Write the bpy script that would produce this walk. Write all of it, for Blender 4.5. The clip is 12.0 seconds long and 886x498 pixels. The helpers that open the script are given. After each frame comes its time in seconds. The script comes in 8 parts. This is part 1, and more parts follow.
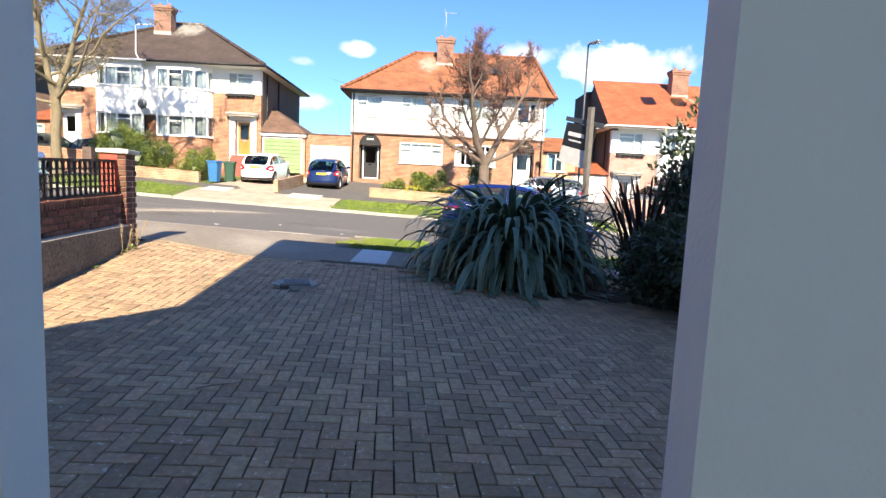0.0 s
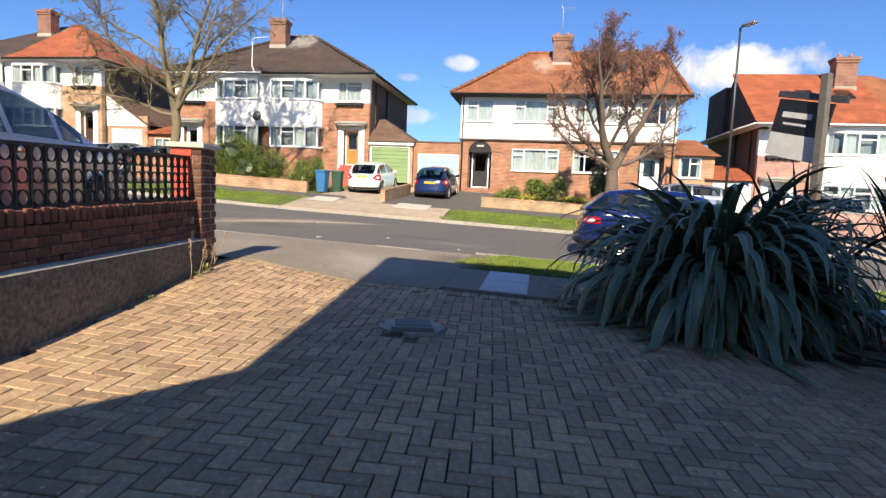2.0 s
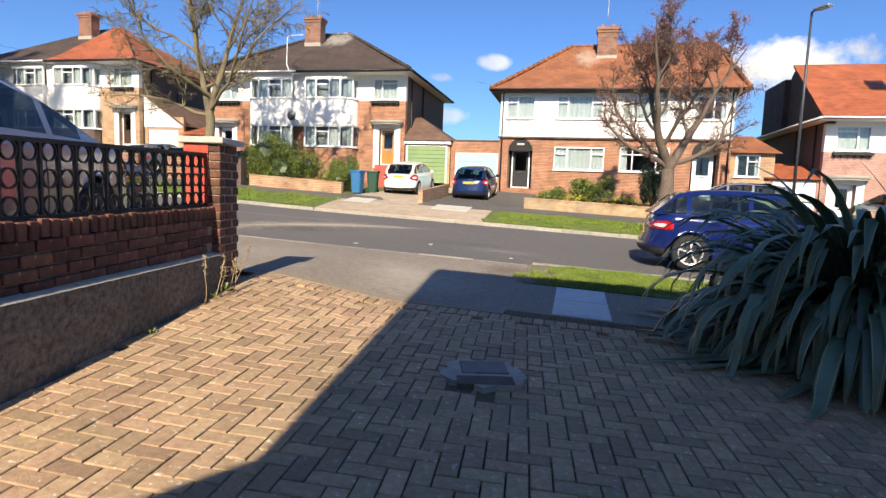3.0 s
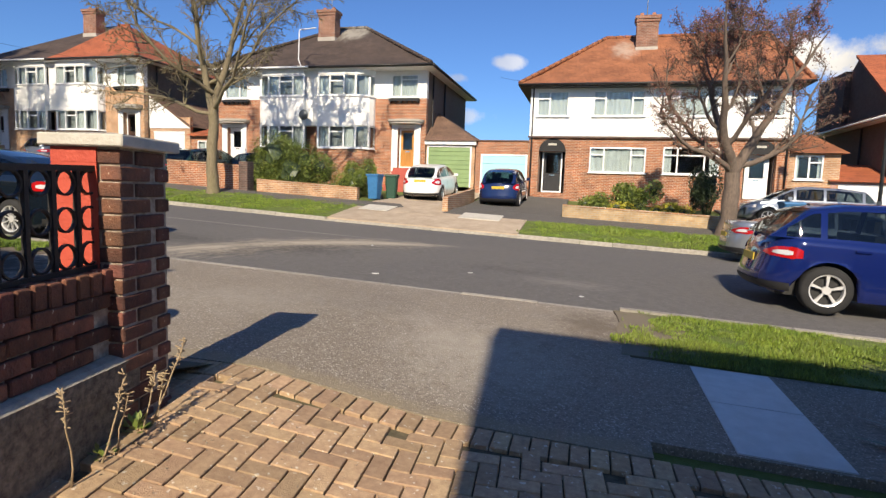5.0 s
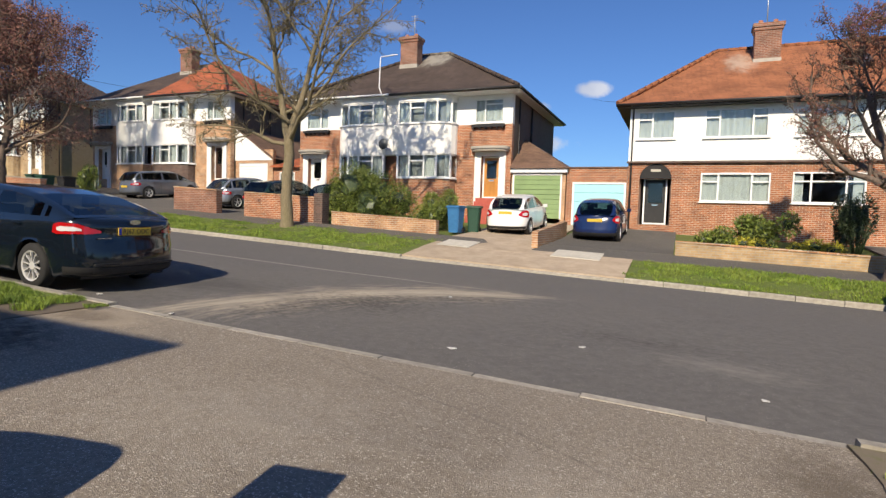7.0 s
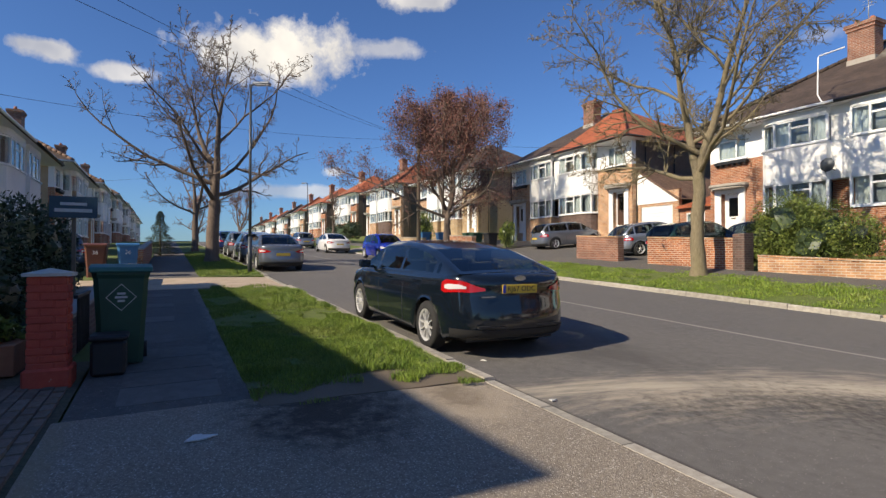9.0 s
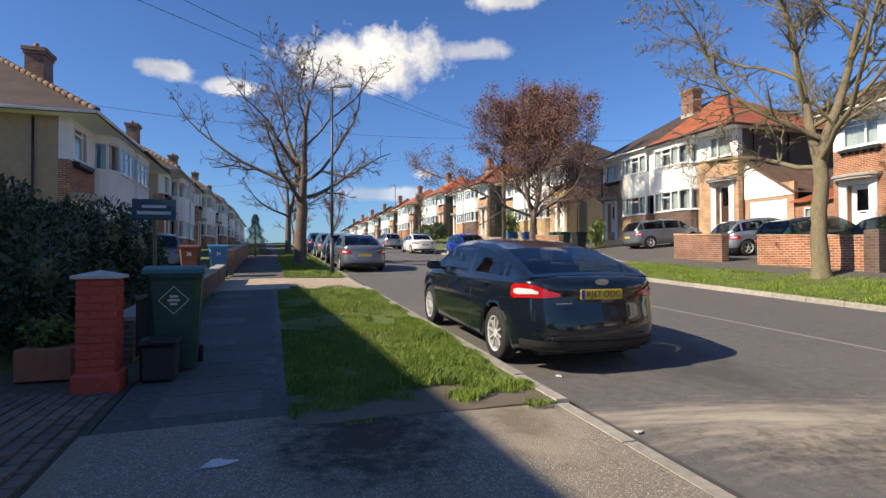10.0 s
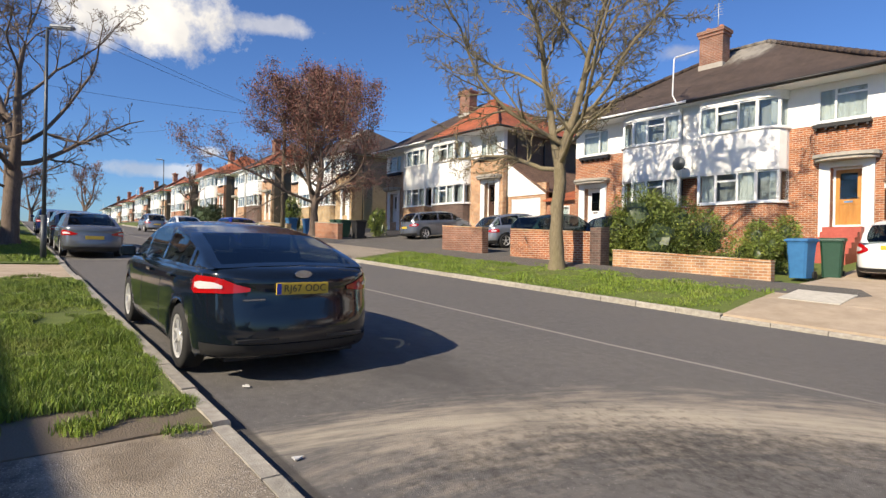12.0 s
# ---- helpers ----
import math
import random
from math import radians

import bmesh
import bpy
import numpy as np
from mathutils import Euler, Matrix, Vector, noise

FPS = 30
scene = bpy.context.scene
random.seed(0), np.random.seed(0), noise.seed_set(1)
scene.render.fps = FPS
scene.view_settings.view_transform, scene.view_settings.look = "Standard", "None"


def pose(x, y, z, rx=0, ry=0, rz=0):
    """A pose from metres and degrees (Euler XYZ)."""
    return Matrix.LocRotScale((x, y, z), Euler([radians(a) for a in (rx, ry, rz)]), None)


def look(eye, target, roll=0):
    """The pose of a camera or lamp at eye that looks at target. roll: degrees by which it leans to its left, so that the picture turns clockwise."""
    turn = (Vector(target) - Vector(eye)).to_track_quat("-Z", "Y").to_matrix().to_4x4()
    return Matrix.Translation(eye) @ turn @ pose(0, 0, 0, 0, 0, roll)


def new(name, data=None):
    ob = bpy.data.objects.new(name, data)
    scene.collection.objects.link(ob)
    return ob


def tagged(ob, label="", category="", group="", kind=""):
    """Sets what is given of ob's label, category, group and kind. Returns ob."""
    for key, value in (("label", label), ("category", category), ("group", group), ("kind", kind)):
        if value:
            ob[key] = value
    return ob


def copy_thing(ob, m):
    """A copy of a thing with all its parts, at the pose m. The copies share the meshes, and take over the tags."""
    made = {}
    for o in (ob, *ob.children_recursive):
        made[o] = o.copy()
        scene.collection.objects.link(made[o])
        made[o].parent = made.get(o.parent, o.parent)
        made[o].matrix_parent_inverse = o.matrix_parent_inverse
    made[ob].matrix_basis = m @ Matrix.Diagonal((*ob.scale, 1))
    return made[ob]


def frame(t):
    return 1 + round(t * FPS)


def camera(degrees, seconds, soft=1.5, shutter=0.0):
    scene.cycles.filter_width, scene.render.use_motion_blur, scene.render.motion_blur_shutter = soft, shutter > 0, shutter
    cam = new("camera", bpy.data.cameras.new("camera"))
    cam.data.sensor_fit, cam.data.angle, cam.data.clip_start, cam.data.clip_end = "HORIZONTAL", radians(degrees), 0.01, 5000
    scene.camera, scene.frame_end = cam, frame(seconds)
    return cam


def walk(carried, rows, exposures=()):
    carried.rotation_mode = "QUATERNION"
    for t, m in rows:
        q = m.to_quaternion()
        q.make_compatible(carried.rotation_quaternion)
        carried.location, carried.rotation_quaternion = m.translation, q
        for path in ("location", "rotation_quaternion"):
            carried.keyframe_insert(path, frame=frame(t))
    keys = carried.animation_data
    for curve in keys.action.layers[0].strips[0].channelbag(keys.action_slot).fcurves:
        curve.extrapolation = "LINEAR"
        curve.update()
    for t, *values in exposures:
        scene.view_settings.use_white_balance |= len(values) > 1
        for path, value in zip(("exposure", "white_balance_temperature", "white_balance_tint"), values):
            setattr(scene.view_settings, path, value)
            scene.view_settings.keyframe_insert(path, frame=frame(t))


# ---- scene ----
cam = camera(77.5, 12.0, soft=1.4)
ROWS = [
    (0.0, -0.057, 0.031, 1.563, -0.47, -6.40, -2.65),
    (0.5, -0.172, 0.595, 1.525, 1.66, -5.61, -2.49),
    (1.0, -0.360, 1.239, 1.452, 4.71, -5.34, -2.58),
    (1.5, -0.528, 1.824, 1.448, 7.83, -5.60, -2.37),
    (2.0, -0.767, 2.305, 1.434, 9.98, -5.69, -2.34),
    (2.5, -1.023, 2.806, 1.456, 12.29, -5.73, -2.14),
    (3.0, -1.294, 3.387, 1.462, 13.32, -5.84, -2.19),
    (5.0, -2.310, 5.690, 1.665, 14.89, -5.84, -2.05),
    (5.5, -2.527, 6.172, 1.725, 14.91, -5.86, -2.24),
    (6.0, -2.757, 6.665, 1.820, 15.15, -5.76, -2.11),
    (6.5, -2.954, 7.346, 1.816, 17.80, -4.60, -1.91),
    (6.7, -3.032, 7.555, 1.834, 19.46, -3.98, -2.09),
    (8.3, -4.012, 8.927, 1.861, 48.78, 0.17, -0.03),
    (8.5, -4.337, 9.192, 1.860, 52.36, 0.27, -0.18),
    (9.0, -4.682, 9.493, 1.890, 63.48, 0.86, 0.03),
    (9.5, -5.024, 9.753, 1.908, 69.69, 0.89, -0.00),
    (10.0, -5.240, 10.026, 1.896, 72.70, 0.91, 0.15),
    (10.5, -5.430, 10.332, 1.898, 73.99, 0.85, 0.20),
    (11.0, -5.603, 10.631, 1.877, 74.46, 0.65, 0.16),
    (11.5, -5.483, 10.878, 1.887, 68.90, 0.16, -0.47),
    (12.0, -5.575, 11.280, 1.903, 51.70, -0.13, -1.15),
]
EXPO = [(t, e + 0.42, 7600, 10) for t, e in ((0.0, 0.85), (0.2, 0.62), (0.5, 0.18), (0.9, 0.0), (1.2, 0.08), (2.5, 0.2), (3.2, 0.15), (5.0, -0.10), (6.5, -0.25), (8.5, -0.28), (9.3, -0.08), (10.5, 0.05), (11.3, 0.05), (12.0, 0.0))]
walk(cam, [(t, pose(x, y, z, 90 + pitch, roll, yaw)) for t, x, y, z, yaw, pitch, roll in ROWS], EXPO)

# ---- light ----
SUN_DIR = Vector((0.102, -1.0, 0.675)).normalized()
SUN_EL = math.asin(SUN_DIR.z)
SUN_ROT = math.atan2(SUN_DIR.x, SUN_DIR.y)
sun = new("sun", bpy.data.lights.new("sun", "SUN"))
sun.data.energy, sun.data.angle, sun.data.color = 5.0, radians(0.55), (1.0, 0.93, 0.82)
sun.matrix_world = look(SUN_DIR * 50, (0, 0, 0))


def sky_world():
    w = bpy.data.worlds.new("sky")
    scene.world = w
    w.use_nodes = True
    nt = w.node_tree
    N, L = nt.nodes, nt.links
    N.clear()
    out = N.new("ShaderNodeOutputWorld")
    bg = N.new("ShaderNodeBackground")
    sky = N.new("ShaderNodeTexSky")
    sky.sky_type, sky.sun_disc = "NISHITA", False
    sky.sun_elevation, sky.sun_rotation = SUN_EL, SUN_ROT
    sky.air_density, sky.dust_density, sky.ozone_density = 1.0, 0.4, 3.0
    co = N.new("ShaderNodeTexCoord")
    sep = N.new("ShaderNodeSeparateXYZ")
    L.new(co.outputs["Generated"], sep.inputs[0])

    def M(op, a, b=None, c=None, clamp=False):
        m = N.new("ShaderNodeMath")
        m.operation, m.use_clamp = op, clamp
        for i, q in enumerate((a, b, c)):
            if q is None:
                continue
            if isinstance(q, (int, float)):
                m.inputs[i].default_value = q
            else:
                L.new(q, m.inputs[i])
        return m.outputs[0]

    az = M("ARCTAN2", M("MULTIPLY", sep.outputs[0], -1.0), sep.outputs[1])
    el = M("ARCSINE", sep.outputs[2])
    ns = N.new("ShaderNodeTexNoise")
    ns.inputs["Scale"].default_value, ns.inputs["Detail"].default_value, ns.inputs["Roughness"].default_value = 17.0, 9.0, 0.62
    L.new(co.outputs["Generated"], ns.inputs["Vector"])
    nz = M("SUBTRACT", ns.outputs[0], 0.5)
    mask = None
    for a, e, ra, re, k in CLOUDS:
        u = M("DIVIDE", M("SUBTRACT", az, radians(a)), radians(ra))
        v = M("DIVIDE", M("SUBTRACT", el, radians(e)), radians(re))
        d = M("SUBTRACT", 1.0, M("SQRT", M("ADD", M("MULTIPLY", u, u), M("MULTIPLY", v, v))))
        m = M("MULTIPLY", M("MULTIPLY", M("ADD", d, M("MULTIPLY", nz, 2.1)), 1.9, clamp=True), k)
        mask = m if mask is None else M("MAXIMUM", mask, m)
    mix = N.new("ShaderNodeMix")
    mix.data_type = "RGBA"
    L.new(mask, mix.inputs[0])
    tint = N.new("ShaderNodeMix")
    tint.data_type, tint.blend_type = "RGBA", "MULTIPLY"
    tint.inputs[0].default_value = 1.0
    L.new(sky.outputs[0], tint.inputs[6])
    tint.inputs[7].default_value = (0.50, 0.84, 1.40, 1)
    L.new(tint.outputs[2], mix.inputs[6])
    shade = N.new("ShaderNodeMix")
    shade.data_type = "RGBA"
    ns2 = N.new("ShaderNodeTexNoise")
    ns2.inputs["Scale"].default_value, ns2.inputs["Detail"].default_value = 9.0, 4.0
    L.new(co.outputs["Generated"], ns2.inputs["Vector"])
    L.new(M("MULTIPLY", M("SUBTRACT", ns2.outputs[0], 0.35), 3.0, clamp=True), shade.inputs[0])
    shade.inputs[6].default_value = (5.2, 5.6, 6.6, 1)
    shade.inputs[7].default_value = (10.5, 10.6, 10.7, 1)
    L.new(shade.outputs[2], mix.inputs[7])
    L.new(mix.outputs[2], bg.inputs[0])
    bg.inputs[1].default_value = 0.085
    L.new(bg.outputs[0], out.inputs[0])


# azimuth (left of straight across the road), elevation, half widths, strength
CLOUDS = [
    (80.3, 19.6, 8.6, 3.5, 1.0), (69.6, 20.6, 4.6, 1.1, 0.6), (99.5, 17.2, 3.0, 1.0, 0.8), (93.6, 16.2, 3.2, 0.9, 0.75),
    (74.3, 8.6, 1.6, 0.6, 0.7), (78, 6.6, 6.5, 0.8, 0.5), (66.0, 25.2, 4.0, 1.3, 0.85),
    (58, 27.5, 3.0, 1.5, 0.8), (-17.5, 12.2, 7.0, 2.1, 1.0), (-8, 13.2, 3.6, 1.4, 0.6), (1.0, 12.6, 2.6, 0.8, 0.35),
    (8.5, 13.0, 1.8, 0.7, 0.6), (15.0, 7.8, 4.5, 0.9, 0.5), (29, 18.5, 2.6, 1.0, 0.45), (-33, 8.0, 5.0, 2.0, 0.8),
    (14, 11.4, 1.4, 0.5, 0.45), (-30, 22, 6, 2.0, 0.5), (130, 16, 12, 3, 0.8), (178, 24, 14, 4, 0.8), (-110, 20, 16, 4, 0.8),
]
sky_world()


# ---- ground shape ----
def slope(x):
    if x > 60:
        return -0.0364 * 60 - 0.01 * (x - 60)
    if x > -10:
        return -0.0364 * x
    if x > -82:
        return 0.364 + 0.045 * (-10 - x)
    k = min(1.0, (-82 - x) / 20)
    z = 3.604 + 0.045 * 20 * (k - k * k / 2)
    return z if x > -102 else z - 0.004 * (-102 - x)


CROSS = [(-60, -0.1), (0, 0.082), (11.2, 0.277), (12.42, 0.275), (12.56, 0.215), (13.4, 0.23), (17.3, 0.31), (21.3, 0.27), (22.1, 0.245), (22.25, 0.35), (25.8, 0.80), (28.0, 0.92), (33.5, 1.42), (60, 1.7)]
ROAD_Y0, ROAD_Y1 = 12.56, 22.1


def gz(x, y):
    """Ground level; the drive rises a little towards the boundary wall and the gate pillar."""
    rise = float(np.interp(y, [0.0, 2.0, 5.5, 6.5, 7.9, 9.0, 10.5, 12.0], [0.0, 0.04, 0.05, 0.07, 0.13, 0.14, 0.11, 0.0])) * float(np.interp(x, [-6.6, -5.0, -4.3, -3.1], [0.0, 0.8, 1.0, 0.0]))
    return slope(x) + float(np.interp(y, [a for a, b in CROSS], [b for a, b in CROSS])) + rise


# ---- materials ----
def material(name, cols, rough=0.8, scale=6.0, big=0.7, bump=0.0, bscale=60.0, metal=0.0, spec=0.5, rnd=0.0, spots=None, coat=0.0, bigcol=None, island=0.0, stretch=None):
    """Two tones mixed by fine noise, a broad stain over them, relief, and variation from object to object."""
    m = bpy.data.materials.new(name)
    m.use_nodes = True
    nt = m.node_tree
    N, L = nt.nodes, nt.links
    bs = N["Principled BSDF"]
    bs.inputs["Roughness"].default_value, bs.inputs["Metallic"].default_value = rough, metal
    bs.inputs["Specular IOR Level"].default_value = spec
    bs.inputs["Coat Weight"].default_value = coat
    co = N.new("ShaderNodeTexCoord")
    vec = co.outputs["Object"]
    if stretch:
        mp = N.new("ShaderNodeMapping")
        mp.inputs["Scale"].default_value = stretch
        L.new(vec, mp.inputs[0])
        vec = mp.outputs[0]
    n1 = N.new("ShaderNodeTexNoise")
    n1.inputs["Scale"].default_value, n1.inputs["Detail"].default_value, n1.inputs["Roughness"].default_value = scale, 6, 0.65
    L.new(vec, n1.inputs["Vector"])
    r1 = N.new("ShaderNodeMapRange")
    r1.inputs[1].default_value, r1.inputs[2].default_value = 0.32, 0.68
    L.new(n1.outputs[0], r1.inputs[0])
    mx = N.new("ShaderNodeMix")
    mx.data_type = "RGBA"
    L.new(r1.outputs[0], mx.inputs[0])
    mx.inputs[6].default_value, mx.inputs[7].default_value = (*cols[0], 1), (*cols[1], 1)
    col = mx.outputs[2]
    n2 = N.new("ShaderNodeTexNoise")
    n2.inputs["Scale"].default_value, n2.inputs["Detail"].default_value = big, 4
    L.new(vec, n2.inputs["Vector"])
    r2 = N.new("ShaderNodeMapRange")
    r2.inputs[1].default_value, r2.inputs[2].default_value = 0.5, 0.75
    r2.inputs[4].default_value = 0.55
    L.new(n2.outputs[0], r2.inputs[0])
    m2 = N.new("ShaderNodeMix")
    m2.data_type = "RGBA"
    L.new(r2.outputs[0], m2.inputs[0])
    L.new(col, m2.inputs[6])
    m2.inputs[7].default_value = (*(bigcol or [c * 0.6 for c in cols[0]]), 1)
    col = m2.outputs[2]
    if spots:
        v = N.new("ShaderNodeTexNoise")
        v.inputs["Scale"].default_value, v.inputs["Detail"].default_value = spots[1], 3
        L.new(vec, v.inputs["Vector"])
        r3 = N.new("ShaderNodeMapRange")
        r3.inputs[1].default_value, r3.inputs[2].default_value = spots[2], spots[2] + 0.03
        L.new(v.outputs[0], r3.inputs[0])
        m3 = N.new("ShaderNodeMix")
        m3.data_type = "RGBA"
        L.new(r3.outputs[0], m3.inputs[0])
        L.new(col, m3.inputs[6])
        m3.inputs[7].default_value = (*spots[0], 1)
        col = m3.outputs[2]
    for amount, node, sock in ((rnd, "ShaderNodeObjectInfo", "Random"), (island, "ShaderNodeNewGeometry", "Random Per Island")):
        if amount:
            o = N.new(node)
            h = N.new("ShaderNodeHueSaturation")
            r = N.new("ShaderNodeMapRange")
            r.inputs[3].default_value, r.inputs[4].default_value = 1 - amount, 1 + amount
            L.new(o.outputs[sock], r.inputs[0])
            L.new(r.outputs[0], h.inputs["Value"])
            w = N.new("ShaderNodeMath")
            w.operation = "FRACT"
            w2 = N.new("ShaderNodeMath")
            w2.operation = "MULTIPLY"
            w2.inputs[1].default_value = 17.3
            L.new(o.outputs[sock], w2.inputs[0])
            L.new(w2.outputs[0], w.inputs[0])
            q = N.new("ShaderNodeMapRange")
            q.inputs[3].default_value, q.inputs[4].default_value = 0.5 - amount * 0.03, 0.5 + amount * 0.03
            L.new(w.outputs[0], q.inputs[0])
            L.new(q.outputs[0], h.inputs["Hue"])
            L.new(col, h.inputs["Color"])
            col = h.outputs[0]
    L.new(col, bs.inputs["Base Color"])
    if bump:
        nb = N.new("ShaderNodeTexNoise")
        nb.inputs["Scale"].default_value, nb.inputs["Detail"].default_value = bscale, 4
        L.new(vec, nb.inputs["Vector"])
        b = N.new("ShaderNodeBump")
        b.inputs["Strength"].default_value, b.inputs["Distance"].default_value = min(1, bump), 0.01
        L.new(nb.outputs[0], b.inputs["Height"])
        L.new(b.outputs[0], bs.inputs["Normal"])
    return m


def brick_material(name, c1, c2, mortar, roof=False, w=0.225, h=0.075):
    """Courses too far off to be built one by one. Runs along the wall, whichever way it faces."""
    m = bpy.data.materials.new(name)
    m.use_nodes = True
    nt = m.node_tree
    N, L = nt.nodes, nt.links
    bs = N["Principled BSDF"]
    bs.inputs["Roughness"].default_value = 0.85
    co = N.new("ShaderNodeTexCoord")
    sp = N.new("ShaderNodeSeparateXYZ")
    L.new(co.outputs["Object"], sp.inputs[0])
    ad = N.new("ShaderNodeMath")
    L.new(sp.outputs[0], ad.inputs[0])
    L.new(sp.outputs[1], ad.inputs[1])
    cb = N.new("ShaderNodeCombineXYZ")
    L.new(ad.outputs[0], cb.inputs[0])
    L.new(sp.outputs[2], cb.inputs[1])
    bt = N.new("ShaderNodeTexBrick")
    bt.inputs["Scale"].default_value = 1.0
    bt.inputs["Brick Width"].default_value, bt.inputs["Row Height"].default_value = w, h
    bt.inputs["Mortar Size"].default_value, bt.inputs["Mortar Smooth"].default_value = (0.006 if roof else 0.011), 0.3
    bt.inputs["Bias"].default_value = -0.1
    for k, c in (("Color1", c1), ("Color2", c2), ("Mortar", mortar)):
        bt.inputs[k].default_value = (*c, 1)
    L.new(cb.outputs[0], bt.inputs["Vector"])
    n2 = N.new("ShaderNodeTexNoise")
    n2.inputs["Scale"].default_value, n2.inputs["Detail"].default_value, n2.inputs["Roughness"].default_value = (0.9 if roof else 1.6), 6, 0.7
    L.new(co.outputs["Object"], n2.inputs["Vector"])
    r2 = N.new("ShaderNodeMapRange")
    r2.inputs[1].default_value, r2.inputs[2].default_value, r2.inputs[3].default_value, r2.inputs[4].default_value = 0.3, 0.7, 0.62, 1.3
    L.new(n2.outputs[0], r2.inputs[0])
    h_ = N.new("ShaderNodeHueSaturation")
    L.new(bt.outputs[0], h_.inputs["Color"])
    L.new(r2.outputs[0], h_.inputs["Value"])
    L.new(h_.outputs[0], bs.inputs["Base Color"])
    b = N.new("ShaderNodeBump")
    b.inputs["Strength"].default_value, b.inputs["Distance"].default_value, b.invert = 0.5, 0.02 if roof else 0.008, True
    L.new(bt.outputs["Fac"], b.inputs["Height"])
    L.new(b.outputs[0], bs.inputs["Normal"])
    return m


def gloss(name, col, rough=0.15, metal=0.0, coat=0.6, flake=0.0):
    m = material(name, (col, [c * 0.92 for c in col]), rough=rough, metal=metal, coat=coat, scale=2.0, big=1.2, bigcol=[c * 0.93 for c in col])
    return m


def glass_material(name, tint, rough=0.02):
    m = bpy.data.materials.new(name)
    m.use_nodes = True
    nt = m.node_tree
    bs = nt.nodes["Principled BSDF"]
    bs.inputs["Base Color"].default_value = (*tint, 1)
    bs.inputs["Roughness"].default_value = rough
    bs.inputs["IOR"].default_value = 1.5
    bs.inputs["Transmission Weight"].default_value = 1.0
    mixn = nt.nodes.new("ShaderNodeMixShader")
    tr = nt.nodes.new("ShaderNodeBsdfTransparent")
    tr.inputs[0].default_value = (*tint, 1)
    gl = nt.nodes.new("ShaderNodeBsdfGlossy")
    gl.inputs["Roughness"].default_value = rough
    lw = nt.nodes.new("ShaderNodeLayerWeight")
    lw.inputs[0].default_value = 0.5
    pw = nt.nodes.new("ShaderNodeMath")
    pw.operation = "POWER"
    pw.inputs[1].default_value = 4.0
    ma = nt.nodes.new("ShaderNodeMath")
    ma.operation = "MULTIPLY_ADD"
    ma.inputs[1].default_value, ma.inputs[2].default_value = 0.8, 0.05
    nt.links.new(lw.outputs["Facing"], pw.inputs[0])
    nt.links.new(pw.outputs[0], ma.inputs[0])
    nt.links.new(ma.outputs[0], mixn.inputs[0])
    nt.links.new(tr.outputs[0], mixn.inputs[1])
    nt.links.new(gl.outputs[0], mixn.inputs[2])
    nt.links.new(mixn.outputs[0], nt.nodes["Material Output"].inputs[0])
    return m


MAT = {}
MAT["asphalt_road"] = material("asphalt_road", ((0.105, 0.099, 0.094), (0.145, 0.137, 0.13)), 0.9, 9, 0.16, 0.7, 150, spots=((0.30, 0.28, 0.25), 60, 0.66), bigcol=(0.17, 0.155, 0.135))
MAT["asphalt_drive"] = material("asphalt_drive", ((0.18, 0.147, 0.115), (0.33, 0.282, 0.222)), 0.92, 34, 0.35, 1.0, 110, spots=((0.52, 0.47, 0.40), 70, 0.60), bigcol=(0.15, 0.12, 0.09))
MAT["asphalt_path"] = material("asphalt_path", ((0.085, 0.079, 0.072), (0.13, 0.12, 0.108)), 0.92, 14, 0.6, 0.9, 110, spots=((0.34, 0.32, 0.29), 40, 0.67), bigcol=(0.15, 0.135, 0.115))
MAT["concrete"] = material("concrete", ((0.33, 0.30, 0.26), (0.42, 0.39, 0.34)), 0.9, 7, 0.5, 0.5, 90, bigcol=(0.28, 0.25, 0.2), rnd=0.12)
MAT["flag"] = material("paving_flag", ((0.56, 0.56, 0.54), (0.66, 0.66, 0.64)), 0.85, 9, 0.8, 0.3, 90, bigcol=(0.34, 0.34, 0.33), rnd=0.06)
MAT["kerb"] = material("kerb_stone", ((0.27, 0.245, 0.21), (0.42, 0.39, 0.33)), 0.9, 12, 0.9, 0.6, 80, bigcol=(0.2, 0.18, 0.14), rnd=0.15)
MAT["drive_far"] = material("drive_slabs", ((0.36, 0.28, 0.20), (0.50, 0.40, 0.30)), 0.9, 2.2, 0.3, 0.4, 60, bigcol=(0.24, 0.2, 0.15))
MAT["soil"] = material("soil", ((0.10, 0.078, 0.055), (0.17, 0.135, 0.10)), 0.95, 12, 1.0, 1.0, 50, spots=((0.22, 0.18, 0.13), 55, 0.66))
MAT["turf"] = material("turf", ((0.085, 0.12, 0.022), (0.13, 0.17, 0.035)), 0.95, 9, 0.7, 1.0, 60, bigcol=(0.11, 0.10, 0.04))
MAT["blade"] = material("grass_blade", ((0.095, 0.16, 0.02), (0.20, 0.275, 0.035)), 0.55, 2.5, 0.9, island=0.5, bigcol=(0.22, 0.235, 0.06))
MAT["paver"] = material("paver_clay", ((0.37, 0.245, 0.145), (0.56, 0.395, 0.235)), 0.88, 26, 0.6, 0.6, 140, rnd=0.22, spots=((0.62, 0.54, 0.42), 30, 0.655), bigcol=(0.30, 0.235, 0.13))
MAT["paver_joint"] = material("paver_joint", ((0.07, 0.055, 0.035), (0.14, 0.115, 0.07)), 0.95, 20, 1, 0.8, 60, bigcol=(0.13, 0.13, 0.04))
